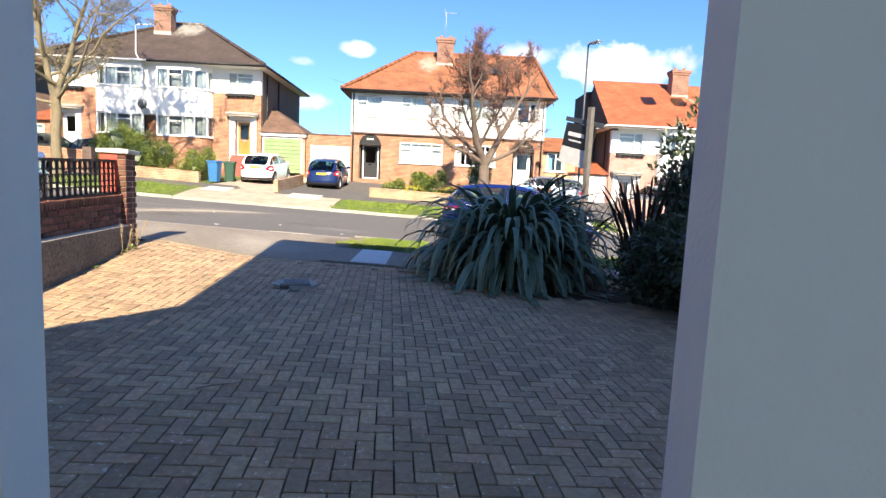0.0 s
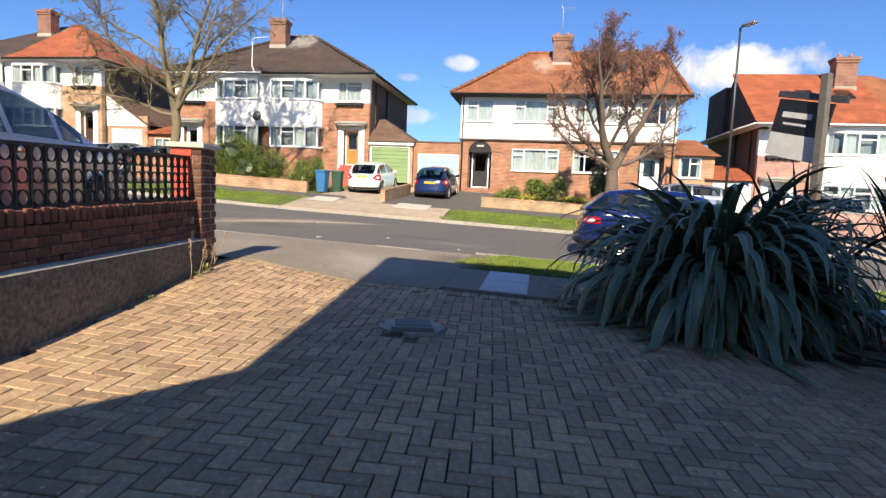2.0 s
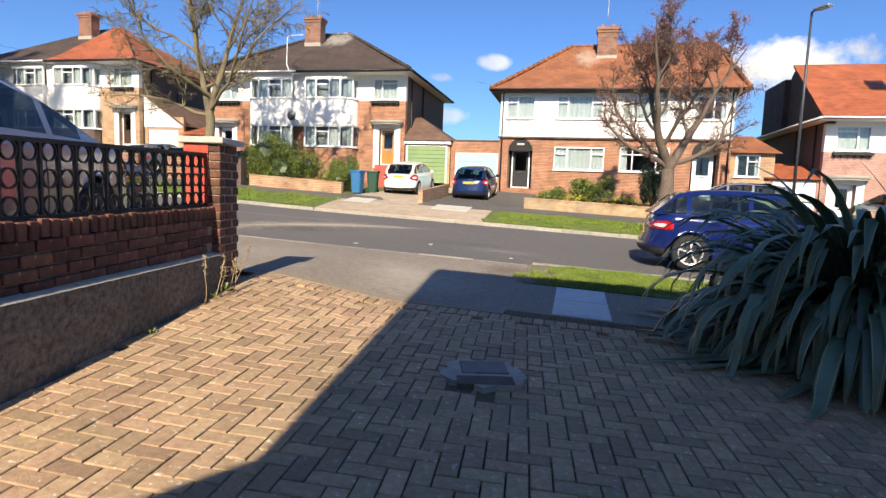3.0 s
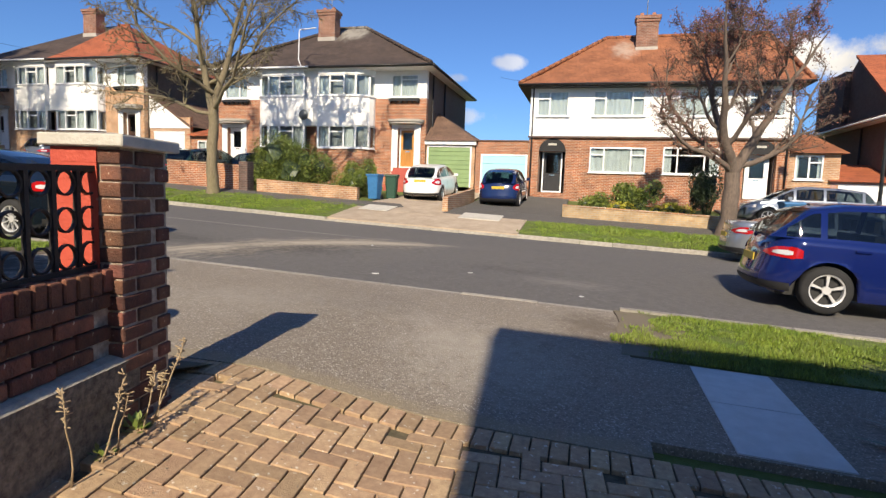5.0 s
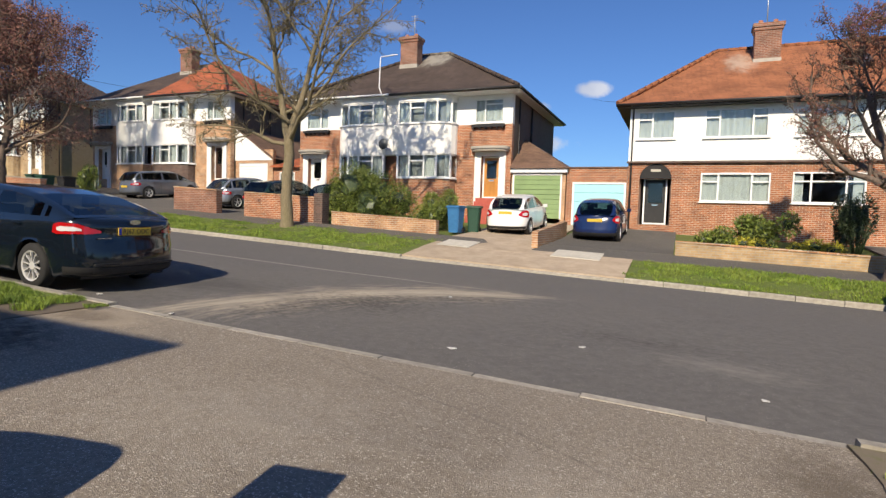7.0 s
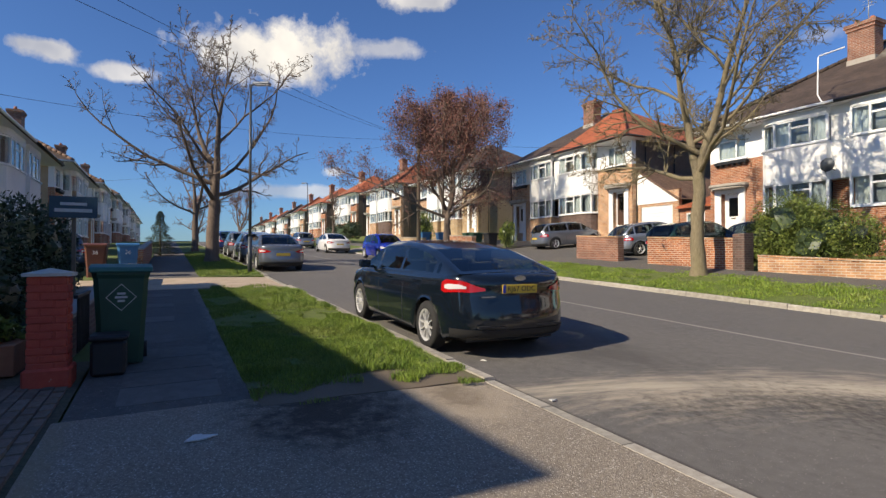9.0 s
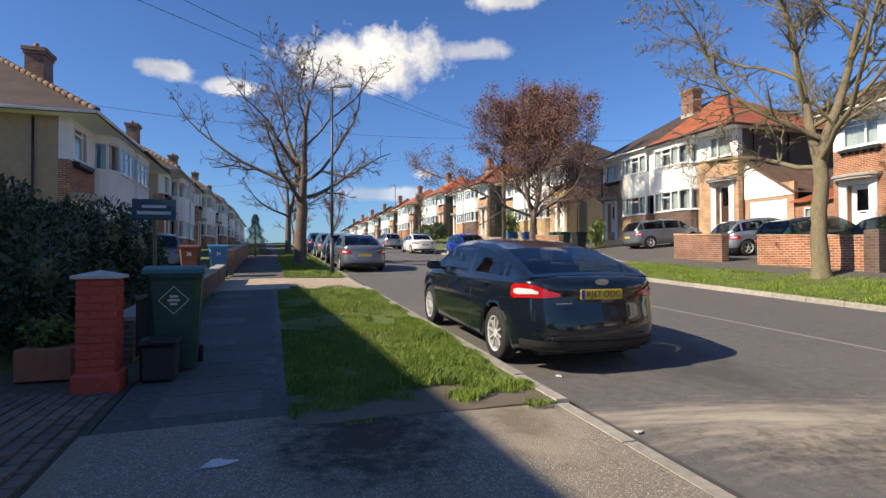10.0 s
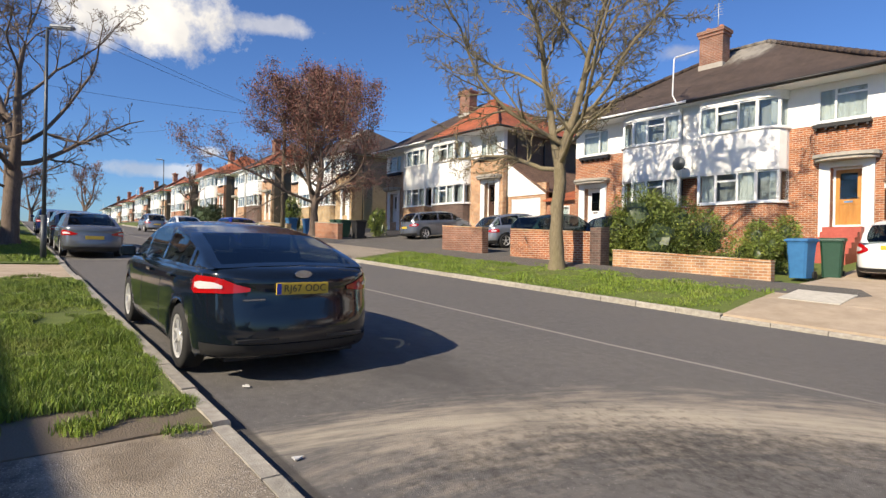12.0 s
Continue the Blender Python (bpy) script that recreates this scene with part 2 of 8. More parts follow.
MAT["brick_warm"] = brick_material("brick_warm", (0.41, 0.135, 0.052), (0.23, 0.07, 0.034), (0.46, 0.37, 0.28))
MAT["brick_tan"] = brick_material("brick_tan", (0.50, 0.27, 0.13), (0.36, 0.16, 0.08), (0.52, 0.44, 0.34))
MAT["brick_dark"] = brick_material("brick_dark", (0.10, 0.062, 0.052), (0.16, 0.09, 0.07), (0.16, 0.13, 0.11))
MAT["brick_stack"] = brick_material("brick_stack", (0.27, 0.11, 0.065), (0.19, 0.07, 0.04), (0.30, 0.24, 0.2))
MAT["brick_yellow"] = brick_material("brick_yellow", (0.46, 0.32, 0.17), (0.40, 0.25, 0.12), (0.4, 0.34, 0.26))
MAT["brick_pink"] = brick_material("brick_pink", (0.46, 0.22, 0.17), (0.38, 0.18, 0.14), (0.42, 0.36, 0.32))
MAT["roof_dark"] = brick_material("roof_tiles_brown", (0.085, 0.058, 0.045), (0.062, 0.043, 0.035), (0.03, 0.022, 0.02), True, 0.2, 0.07)
MAT["roof_red"] = brick_material("roof_tiles_red", (0.42, 0.115, 0.048), (0.33, 0.085, 0.035), (0.14, 0.045, 0.025), True, 0.2, 0.09)
MAT["roof_orange"] = brick_material("roof_tiles_orange", (0.36, 0.135, 0.062), (0.28, 0.10, 0.045), (0.13, 0.055, 0.03), True, 0.2, 0.07)
MAT["roof_brown"] = brick_material("roof_tiles_old", (0.20, 0.12, 0.08), (0.15, 0.085, 0.06), (0.07, 0.045, 0.035), True, 0.2, 0.07)
MAT["render_white"] = material("render_white", ((0.78, 0.78, 0.76), (0.82, 0.82, 0.80)), 0.85, 3, 0.4, 0.25, 70, bigcol=(0.72, 0.715, 0.69))
MAT["render_tan"] = material("render_tan", ((0.40, 0.30, 0.19), (0.46, 0.35, 0.23)), 0.9, 4, 0.4, 0.5, 60, bigcol=(0.36, 0.27, 0.17))
MAT["render_brown"] = material("render_brown", ((0.12, 0.095, 0.07), (0.16, 0.125, 0.095)), 0.95, 5, 0.4, 0.7, 60)
MAT["white"] = material("white_paint", ((0.79, 0.79, 0.78), (0.82, 0.82, 0.81)), 0.45, 4, 1.2, bigcol=(0.75, 0.75, 0.73))
MAT["black"] = material("black_paint", ((0.012, 0.012, 0.013), (0.02, 0.02, 0.021)), 0.5, 6, 2)
MAT["iron"] = material("black_iron", ((0.012, 0.012, 0.013), (0.028, 0.024, 0.022)), 0.55, 30, 3, 0.3, 90)
MAT["curtain"] = material("net_curtain", ((0.60, 0.60, 0.58), (0.74, 0.74, 0.72)), 0.9, 1.5, 0.8, stretch=(14, 1, 0.2), bigcol=(0.4, 0.4, 0.38))
# Grey of the added sheet that stands in for brightness in the bay glass.
MAT["backing_grey"] = material("window_backing_grey", ((0.26, 0.27, 0.28), (0.44, 0.44, 0.44)), 0.9, 1.5, 0.8, stretch=(9, 1, 0.2))
# Near-black, so the colour itself gives the gloom of unlit interiors.
MAT["room"] = material("room_unlit", ((0.02, 0.02, 0.022), (0.035, 0.034, 0.033)), 0.9, 2, 0.5)
MAT["pane"] = glass_material("window_glass", (0.86, 0.9, 0.9))
MAT["car_glass"] = glass_material("car_glass", (0.28, 0.33, 0.33), 0.01)
MAT["wood_orange"] = material("oak_door", ((0.46, 0.20, 0.045), (0.56, 0.27, 0.07)), 0.4, 8, 1.0, 0.2, 60, stretch=(6, 6, 1))
MAT["wood_dark"] = material("dark_wood", ((0.06, 0.03, 0.02), (0.10, 0.05, 0.03)), 0.5, 8, 1.0, 0.2, 60, stretch=(6, 6, 1))
MAT["wood_pole"] = material("pole_wood", ((0.16, 0.12, 0.085), (0.24, 0.19, 0.14)), 0.9, 8, 1.0, 0.5, 60, stretch=(8, 8, 1))
MAT["green_door"] = material("green_paint", ((0.20, 0.30, 0.13), (0.23, 0.34, 0.15)), 0.6, 4, 1)
MAT["aqua_door"] = material("aqua_paint", ((0.33, 0.68, 0.74), (0.36, 0.72, 0.78)), 0.5, 4, 1, bigcol=(0.3, 0.62, 0.68))
MAT["red_step"] = material("red_step_paint", ((0.36, 0.07, 0.05), (0.44, 0.10, 0.07)), 0.6, 8, 1)
MAT["red_paint"] = material("red_masonry_paint", ((0.44, 0.06, 0.035), (0.52, 0.085, 0.05)), 0.65, 14, 1.5, 0.4, 70, bigcol=(0.36, 0.055, 0.04), spots=((0.55, 0.38, 0.32), 9, 0.72))
MAT["metal_grey"] = material("galvanised", ((0.30, 0.32, 0.34), (0.38, 0.40, 0.42)), 0.45, 10, 1, metal=0.6)
MAT["metal_dark"] = material("dark_grey_metal", ((0.05, 0.06, 0.07), (0.08, 0.09, 0.10)), 0.45, 10, 1, metal=0.3)
MAT["bark_pale"] = material("bark_pale", ((0.155, 0.125, 0.075), (0.25, 0.205, 0.13)), 0.95, 7, 1.0, 1.0, 24, stretch=(3, 3, 0.8), bigcol=(0.17, 0.15, 0.07))
MAT["bark_dark"] = material("bark_dark", ((0.12, 0.09, 0.07), (0.20, 0.15, 0.12)), 0.95, 7, 1.0, 1.0, 24, stretch=(3, 3, 0.8))
MAT["leaf_purple"] = material("leaf_purple", ((0.125, 0.052, 0.042), (0.225, 0.098, 0.07)), 0.7, 4, 1, island=0.5)
MAT["leaf_rust"] = material("leaf_rust", ((0.16, 0.06, 0.042), (0.24, 0.095, 0.06)), 0.7, 4, 1, island=0.5)
MAT["leaf_green"] = material("leaf_green", ((0.085, 0.13, 0.025), (0.21, 0.25, 0.045)), 0.55, 3, 1, island=0.5)
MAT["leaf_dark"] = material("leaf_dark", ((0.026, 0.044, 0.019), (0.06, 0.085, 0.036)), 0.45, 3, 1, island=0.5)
MAT["leaf_yellow"] = material("leaf_yellow", ((0.35, 0.32, 0.03), (0.45, 0.40, 0.05)), 0.6, 3, 1, island=0.4)
MAT["strap"] = material("strap_leaf", ((0.085, 0.145, 0.085), (0.15, 0.22, 0.14)), 0.36, 3, 2, island=0.3, rnd=0.2, bigcol=(0.08, 0.14, 0.10))
MAT["strap_edge"] = material("strap_leaf_margin", ((0.28, 0.31, 0.17), (0.34, 0.36, 0.20)), 0.45, 5, 2)
MAT["strap_bronze"] = material("strap_bronze", ((0.05, 0.03, 0.025), (0.09, 0.045, 0.035)), 0.4, 3, 2, island=0.4)
MAT["tyre"] = material("tyre_rubber", ((0.015, 0.015, 0.016), (0.024, 0.024, 0.024)), 0.85, 10, 3)
MAT["alloy"] = material("alloy_wheel", ((0.66, 0.66, 0.65), (0.74, 0.74, 0.73)), 0.35, 6, 2, metal=0.35)
MAT["tail_red"] = gloss("tail_lamp_red", (0.42, 0.008, 0.01), 0.1)
MAT["lens_clear"] = gloss("lamp_clear", (0.62, 0.60, 0.60), 0.1)
MAT["plate_yellow"] = material("plate_yellow", ((0.62, 0.42, 0.05), (0.66, 0.46, 0.06)), 0.4, 5, 1)
MAT["chrome"] = material("chrome", ((0.7, 0.7, 0.7), (0.75, 0.75, 0.75)), 0.12, 5, 1, metal=1.0)
MAT["car_black"] = gloss("car_paint_blue_black", (0.006, 0.010, 0.016), 0.12)
MAT["car_blue"] = gloss("car_paint_blue", (0.007, 0.018, 0.12), 0.12, 0.15)
MAT["car_navy"] = gloss("car_paint_navy", (0.008, 0.02, 0.08), 0.2)
MAT["car_white"] = gloss("car_paint_white", (0.80, 0.80, 0.79), 0.25)
MAT["car_silver"] = gloss("car_paint_silver", (0.34, 0.37, 0.41), 0.25, 0.6)
MAT["car_grey"] = gloss("car_paint_grey", (0.17, 0.19, 0.22), 0.25, 0.5)
MAT["car_taupe"] = gloss("car_paint_taupe", (0.33, 0.30, 0.29), 0.22, 0.35)
MAT["car_green"] = gloss("car_paint_green", (0.012, 0.035, 0.03), 0.2)
MAT["car_bright_blue"] = gloss("car_paint_bright_blue", (0.012, 0.04, 0.42), 0.2)
MAT["trim_black"] = material("black_plastic", ((0.016, 0.016, 0.017), (0.024, 0.024, 0.025)), 0.6, 8, 2)
MAT["seat_grey"] = material("seat_cloth", ((0.03, 0.03, 0.032), (0.05, 0.05, 0.052)), 0.9, 8, 2)
MAT["bin_green"] = material("bin_green", ((0.014, 0.058, 0.036), (0.02, 0.075, 0.046)), 0.5, 5, 2, bigcol=(0.02, 0.055, 0.038))
MAT["bin_teal"] = material("bin_lid_teal", ((0.02, 0.12, 0.10), (0.03, 0.15, 0.125)), 0.5, 5, 2, bigcol=(0.05, 0.16, 0.13))
MAT["bin_blue"] = material("bin_blue", ((0.03, 0.15, 0.34), (0.04, 0.19, 0.4)), 0.5, 5, 2)
MAT["bin_brown"] = material("bin_brown", ((0.13, 0.045, 0.03), (0.17, 0.06, 0.04)), 0.5, 5, 2)
MAT["terracotta"] = material("terracotta", ((0.34, 0.13, 0.07), (0.42, 0.17, 0.09)), 0.85, 9, 2, 0.3)
MAT["aerial"] = material("aerial_metal", ((0.5, 0.5, 0.5), (0.6, 0.6, 0.6)), 0.4, 9, 2, metal=0.5)
MAT["blank"] = material("sooty_gap", ((0.03, 0.025, 0.02), (0.05, 0.04, 0.03)), 0.95, 9, 2)
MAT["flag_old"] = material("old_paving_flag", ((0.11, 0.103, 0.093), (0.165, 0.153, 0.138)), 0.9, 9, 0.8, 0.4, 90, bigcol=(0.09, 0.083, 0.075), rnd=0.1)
MAT["cable"] = material("cable_black", ((0.012, 0.012, 0.013), (0.02, 0.02, 0.02)), 0.7, 9, 2)
MAT["stone_cap"] = material("cap_stone", ((0.46, 0.43, 0.37), (0.60, 0.57, 0.50)), 0.9, 9, 1.5, 0.5, 70, bigcol=(0.36, 0.33, 0.27))
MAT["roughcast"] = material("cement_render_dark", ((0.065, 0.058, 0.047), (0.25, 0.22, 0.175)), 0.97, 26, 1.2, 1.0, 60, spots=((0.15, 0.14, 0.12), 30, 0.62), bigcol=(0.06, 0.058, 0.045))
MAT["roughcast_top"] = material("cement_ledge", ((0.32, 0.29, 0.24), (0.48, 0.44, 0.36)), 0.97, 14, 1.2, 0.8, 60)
MAT["sign_navy"] = material("sign_navy", ((0.015, 0.05, 0.08), (0.02, 0.06, 0.10)), 0.4, 4, 1)
MAT["sign_black"] = material("sign_black", ((0.012, 0.012, 0.014), (0.018, 0.018, 0.02)), 0.4, 4, 1)


def stain(m, shape, colour, strength, centre, radii, streak=(3.0, 3.0), cut=0.45, angle=0.0):
    """Dirt and other colour patches of their own shape on the ground: an oval, an arc round a centre (radii: its radius
    and half width) or a line along x.
    """
    nt = m.node_tree
    N, L = nt.nodes, nt.links
    bs = N["Principled BSDF"]
    old = bs.inputs["Base Color"].links[0].from_socket
    co = N.new("ShaderNodeTexCoord")
    sp = N.new("ShaderNodeSeparateXYZ")
    L.new(co.outputs["Object"], sp.inputs[0])

    def M(op, a, b=None, c=None, clamp=False):
        q = N.new("ShaderNodeMath")
        q.operation, q.use_clamp = op, clamp
        for i, v in enumerate((a, b, c)):
            if v is None:
                continue
            if isinstance(v, (int, float)):
                q.inputs[i].default_value = v
            else:
                L.new(v, q.inputs[i])
        return q.outputs[0]
    dx, dy = M("SUBTRACT", sp.outputs[0], centre[0]), M("SUBTRACT", sp.outputs[1], centre[1])
    if angle:
        ca, sa = math.cos(radians(angle)), math.sin(radians(angle))
        dx, dy = M("ADD", M("MULTIPLY", dx, ca), M("MULTIPLY", dy, sa)), M("SUBTRACT", M("MULTIPLY", dy, ca), M("MULTIPLY", dx, sa))
    if shape == "arc":
        r_ = M("SQRT", M("ADD", M("MULTIPLY", dx, dx), M("MULTIPLY", dy, dy)))
        th = M("ARCTAN2", dy, M("MULTIPLY", dx, -1.0))
        mask = M("MULTIPLY", M("SUBTRACT", 1.0, M("ABSOLUTE", M("DIVIDE", M("SUBTRACT", r_, radii[0]), radii[1])), clamp=True), M("MULTIPLY", M("SUBTRACT", 1.0, M("ABSOLUTE", M("DIVIDE", M("SUBTRACT", th, 0.62), 0.85)), clamp=True), 2.0, clamp=True))
        u, v = M("MULTIPLY", r_, streak[0]), M("MULTIPLY", th, streak[1])
    else:
        a, b = M("DIVIDE", dx, radii[0]), M("DIVIDE", dy, radii[1])
        mask = M("SUBTRACT", 1.0, M("SQRT", M("ADD", M("MULTIPLY", a, a), M("MULTIPLY", b, b))), clamp=True)
        if shape == "line":
            mask = M("MULTIPLY", M("SUBTRACT", 1.0, M("ABSOLUTE", b), clamp=True), M("MULTIPLY", M("SUBTRACT", 1.0, M("ABSOLUTE", a), clamp=True), 6.0, clamp=True))
        u, v = M("MULTIPLY", dx, streak[0]), M("MULTIPLY", dy, streak[1])
    cb = N.new("ShaderNodeCombineXYZ")
    L.new(u, cb.inputs[0])
    L.new(v, cb.inputs[1])
    ns = N.new("ShaderNodeTexNoise")
    ns.inputs["Scale"].default_value, ns.inputs["Detail"].default_value, ns.inputs["Roughness"].default_value = 1.0, 6, 0.7
    L.new(cb.outputs[0], ns.inputs["Vector"])
    k = M("MULTIPLY", M("MULTIPLY", M("SUBTRACT", M("ADD", ns.outputs[0], M("MULTIPLY", mask, 0.35)), cut), 3.5, clamp=True), M("MULTIPLY", M("MULTIPLY", mask, 2.5, clamp=True), strength))
    mx = N.new("ShaderNodeMix")
    mx.data_type = "RGBA"
    L.new(k, mx.inputs[0])
    L.new(old, mx.inputs[6])
    mx.inputs[7].default_value = (*colour, 1)
    L.new(mx.outputs[2], bs.inputs["Base Color"])


RD, DR, PV = MAT["asphalt_road"], MAT["asphalt_drive"], MAT["asphalt_path"]
stain(RD, "line", (0.36, 0.33, 0.29), 0.75, (-35, 17.62), (30, 0.06), (0.6, 8), 0.35)
stain(RD, "arc", (0.40, 0.34, 0.265), 0.8, (-4.2, 13.0), (4.5, 1.3), (7.0, 7.0), 0.60)
# Dark clumps over the sandy arc.
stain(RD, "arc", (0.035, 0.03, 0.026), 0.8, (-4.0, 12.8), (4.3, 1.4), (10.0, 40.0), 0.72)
stain(RD, "arc", (0.46, 0.40, 0.31), 0.85, (-3.4, 11.9), (5.9, 0.5), (10.0, 6.0), 0.60)
# Dark clumps in two ovals.
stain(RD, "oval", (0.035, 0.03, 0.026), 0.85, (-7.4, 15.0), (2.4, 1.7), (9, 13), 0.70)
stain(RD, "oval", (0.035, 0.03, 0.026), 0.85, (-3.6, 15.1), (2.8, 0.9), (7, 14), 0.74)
stain(RD, "oval", (0.28, 0.26, 0.23), 0.5, (-2.6, 14.4), (1.2, 0.6), (4, 8), 0.6)
# Broad darker oval beside the parked saloon, then a darker line along the kerb.
stain(RD, "oval", (0.06, 0.056, 0.053), 0.6, (-12, 14.8), (5, 1.0), (0.8, 2), 0.5)
stain(RD, "line", (0.05, 0.045, 0.04), 0.8, (0, 12.62), (120, 0.09), (1.5, 3), 0.3)
stain(DR, "oval", (0.40, 0.33, 0.245), 0.75, (-9.3, 11.9), (1.5, 0.8), (2.5, 2.5), 0.5)
stain(DR, "oval", (0.05, 0.038, 0.028), 0.95, (-9.4, 10.7), (1.5, 1.0), (4.5, 4.5), 0.48)
stain(DR, "oval", (0.15, 0.115, 0.08), 0.7, (-9.3, 11.9), (0.7, 0.4), (5, 5), 0.5)
stain(DR, "oval", (0.13, 0.10, 0.07), 0.7, (-2.2, 11.5), (0.5, 0.9), (6, 6), 0.5)
stain(DR, "oval", (0.42, 0.37, 0.31), 0.5, (-3.5, 10.4), (0.9, 1.5), (2.5, 1.5), 0.62)
stain(DR, "line", (0.12, 0.105, 0.09), 0.35, (-4.9, 11.6), (1.9, 0.035), (5, 9), 0.55, angle=-22)
stain(DR, "line", (0.30, 0.24, 0.15), 0.6, (-4.5, 8.74), (6, 0.16), (5, 5), 0.5)
stain(MAT["turf"], "oval", (0.19, 0.155, 0.11), 1.0, (-2.0, 11.5), (1.0, 1.5), (5, 5), 0.35)
stain(MAT["turf"], "oval", (0.15, 0.118, 0.085), 1.0, (-9.7, 11.2), (1.1, 1.8), (5, 5), 0.35)
stain(MAT["roof_dark"], "oval", (0.32, 0.30, 0.26), 0.8, (0.35, 3.7), (1.5, 1.5), (2, 1.5), 0.5)
stain(MAT["roof_orange"], "oval", (0.50, 0.40, 0.32), 0.6, (-1.4, 3.0), (0.9, 1.5), (2, 2), 0.5)
stain(DR, "oval", (0.44, 0.40, 0.33), 0.45, (-3.0, 9.9), (1.0, 1.3), (6, 6), 0.52)
stain(DR, "oval", (0.40, 0.36, 0.30), 0.35, (-5.5, 10.5), (2.5, 1.3), (4, 6), 0.58)
stain(PV, "oval", (0.34, 0.31, 0.27), 0.5, (-11.5, 9.7), (1.6, 0.7), (5, 5), 0.62)
stain(PV, "line", (0.30, 0.28, 0.25), 0.5, (-16, 10.2), (6, 0.25), (3, 9), 0.6)


# ---- mesh building ----
def part(name, bm, mat, parent=None, label="", kind=""):
    me = bpy.data.meshes.new(name)
    bm.to_mesh(me)
    bm.free()
    for m in (mat if isinstance(mat, (list, tuple)) else [mat]):
        me.materials.append(m)
    ob = new(name, me)
    if parent is not None:
        ob.parent = parent
    return tagged(ob, label=label, kind=kind)


def thing(name, at=(0, 0, 0), label="", category="", group="", rz=0.0):
    ob = new(name)
    ob.location, ob.rotation_euler = at, (0, 0, radians(rz))
    ob.empty_display_size = 0.2
    return tagged(ob, label=label, category=category, group=group)


def poly(verts, faces, smooth=False):
    bm = bmesh.new()
    vs = [bm.verts.new(v) for v in verts]
    for f_ in faces:
        try:
            fc = bm.faces.new([vs[i] for i in f_])
            fc.smooth = smooth
        except ValueError:
            pass
    return bm


def box(bm, x0, x1, y0, y1, z0, z1):
    v = [bm.verts.new((x, y, z)) for z in (z0, z1) for y in (y0, y1) for x in (x0, x1)]
    for f_ in ((0, 2, 3, 1), (4, 5, 7, 6), (0, 1, 5, 4), (2, 6, 7, 3), (0, 4, 6, 2), (1, 3, 7, 5)):
        bm.faces.new([v[i] for i in f_])
    return v


def boxes(lst, bevel=0.0):
    bm = bmesh.new()
    for b in lst:
        box(bm, *b)
    if bevel:
        bmesh.ops.bevel(bm, geom=bm.edges[:], offset=bevel, segments=1, affect="EDGES")
    return bm


def extrude_poly(bm, pts, y0, y1, axis="y"):
    """A prism over the outline pts (two numbers each), between y0 and y1 of the axis."""
    def P(p, d):
        return {"y": (p[0], d, p[1]), "x": (d, p[0], p[1]), "z": (p[0], p[1], d)}[axis]
    a = [bm.verts.new(P(p, y0)) for p in pts]
    b = [bm.verts.new(P(p, y1)) for p in pts]
    n = len(pts)
    bm.faces.new(a)
    bm.faces.new(b[::-1])
    for i in range(n):
        bm.faces.new((a[i], b[i], b[(i + 1) % n], a[(i + 1) % n]))
    bmesh.ops.recalc_face_normals(bm, faces=bm.faces[:])


def tube(bm, pts, radii, n=8, cap=True, smooth=True):
    rings = []
    up = Vector((0, 0, 1))
    for i, p in enumerate(pts):
        p = Vector(p)
        d = (Vector(pts[min(i + 1, len(pts) - 1)]) - Vector(pts[max(i - 1, 0)])).normalized()
        a = d.cross(up)
        a = a.normalized() if a.length > 1e-3 else Vector((1, 0, 0))
        b = a.cross(d).normalized()
        r = radii[i] if isinstance(radii, (list, tuple)) else radii
        rings.append([bm.verts.new(p + (a * math.cos(2 * math.pi * k / n) + b * math.sin(2 * math.pi * k / n)) * r) for k in range(n)])
    for i in range(len(rings) - 1):
        for k in range(n):
            fc = bm.faces.new((rings[i][k], rings[i][(k + 1) % n], rings[i + 1][(k + 1) % n], rings[i + 1][k]))
            fc.smooth = smooth
    if cap:
        bm.faces.new(rings[0][::-1])
        bm.faces.new(rings[-1])
    return rings


def islands(verts, faces):
    """The pieces of a mesh that hang together, each as its own lists."""
    up = {}

    def root(k):
        while up.setdefault(k, k) != k:
            k = up[k]
        return k
    for f_ in faces:
        for k in f_[1:]:
            up[root(k)] = root(f_[0])
    found = {}
    for f_ in faces:
        found.setdefault(root(f_[0]), []).append(f_)
    res = []
    for fs in found.values():
        used = sorted({k for f_ in fs for k in f_})
        at = {k: n for n, k in enumerate(used)}
        res.append(([verts[k] for k in used], [tuple(at[k] for k in f_) for f_ in fs]))
    return res


def from_lists(name, verts, faces, mats, parent=None, label="", kind="", mat_index=None, smooth=False):
    me = bpy.data.meshes.new(name)
    me.from_pydata([tuple(v) for v in verts], [], faces)
    for m in (mats if isinstance(mats, (list, tuple)) else [mats]):
        me.materials.append(m)
    if mat_index is not None:
        me.polygons.foreach_set("material_index", mat_index)
    if smooth:
        me.polygons.foreach_set("use_smooth", [True] * len(me.polygons))
    ob = new(name, me)
    if parent is not None:
        ob.parent = parent
    return tagged(ob, label=label, kind=kind)


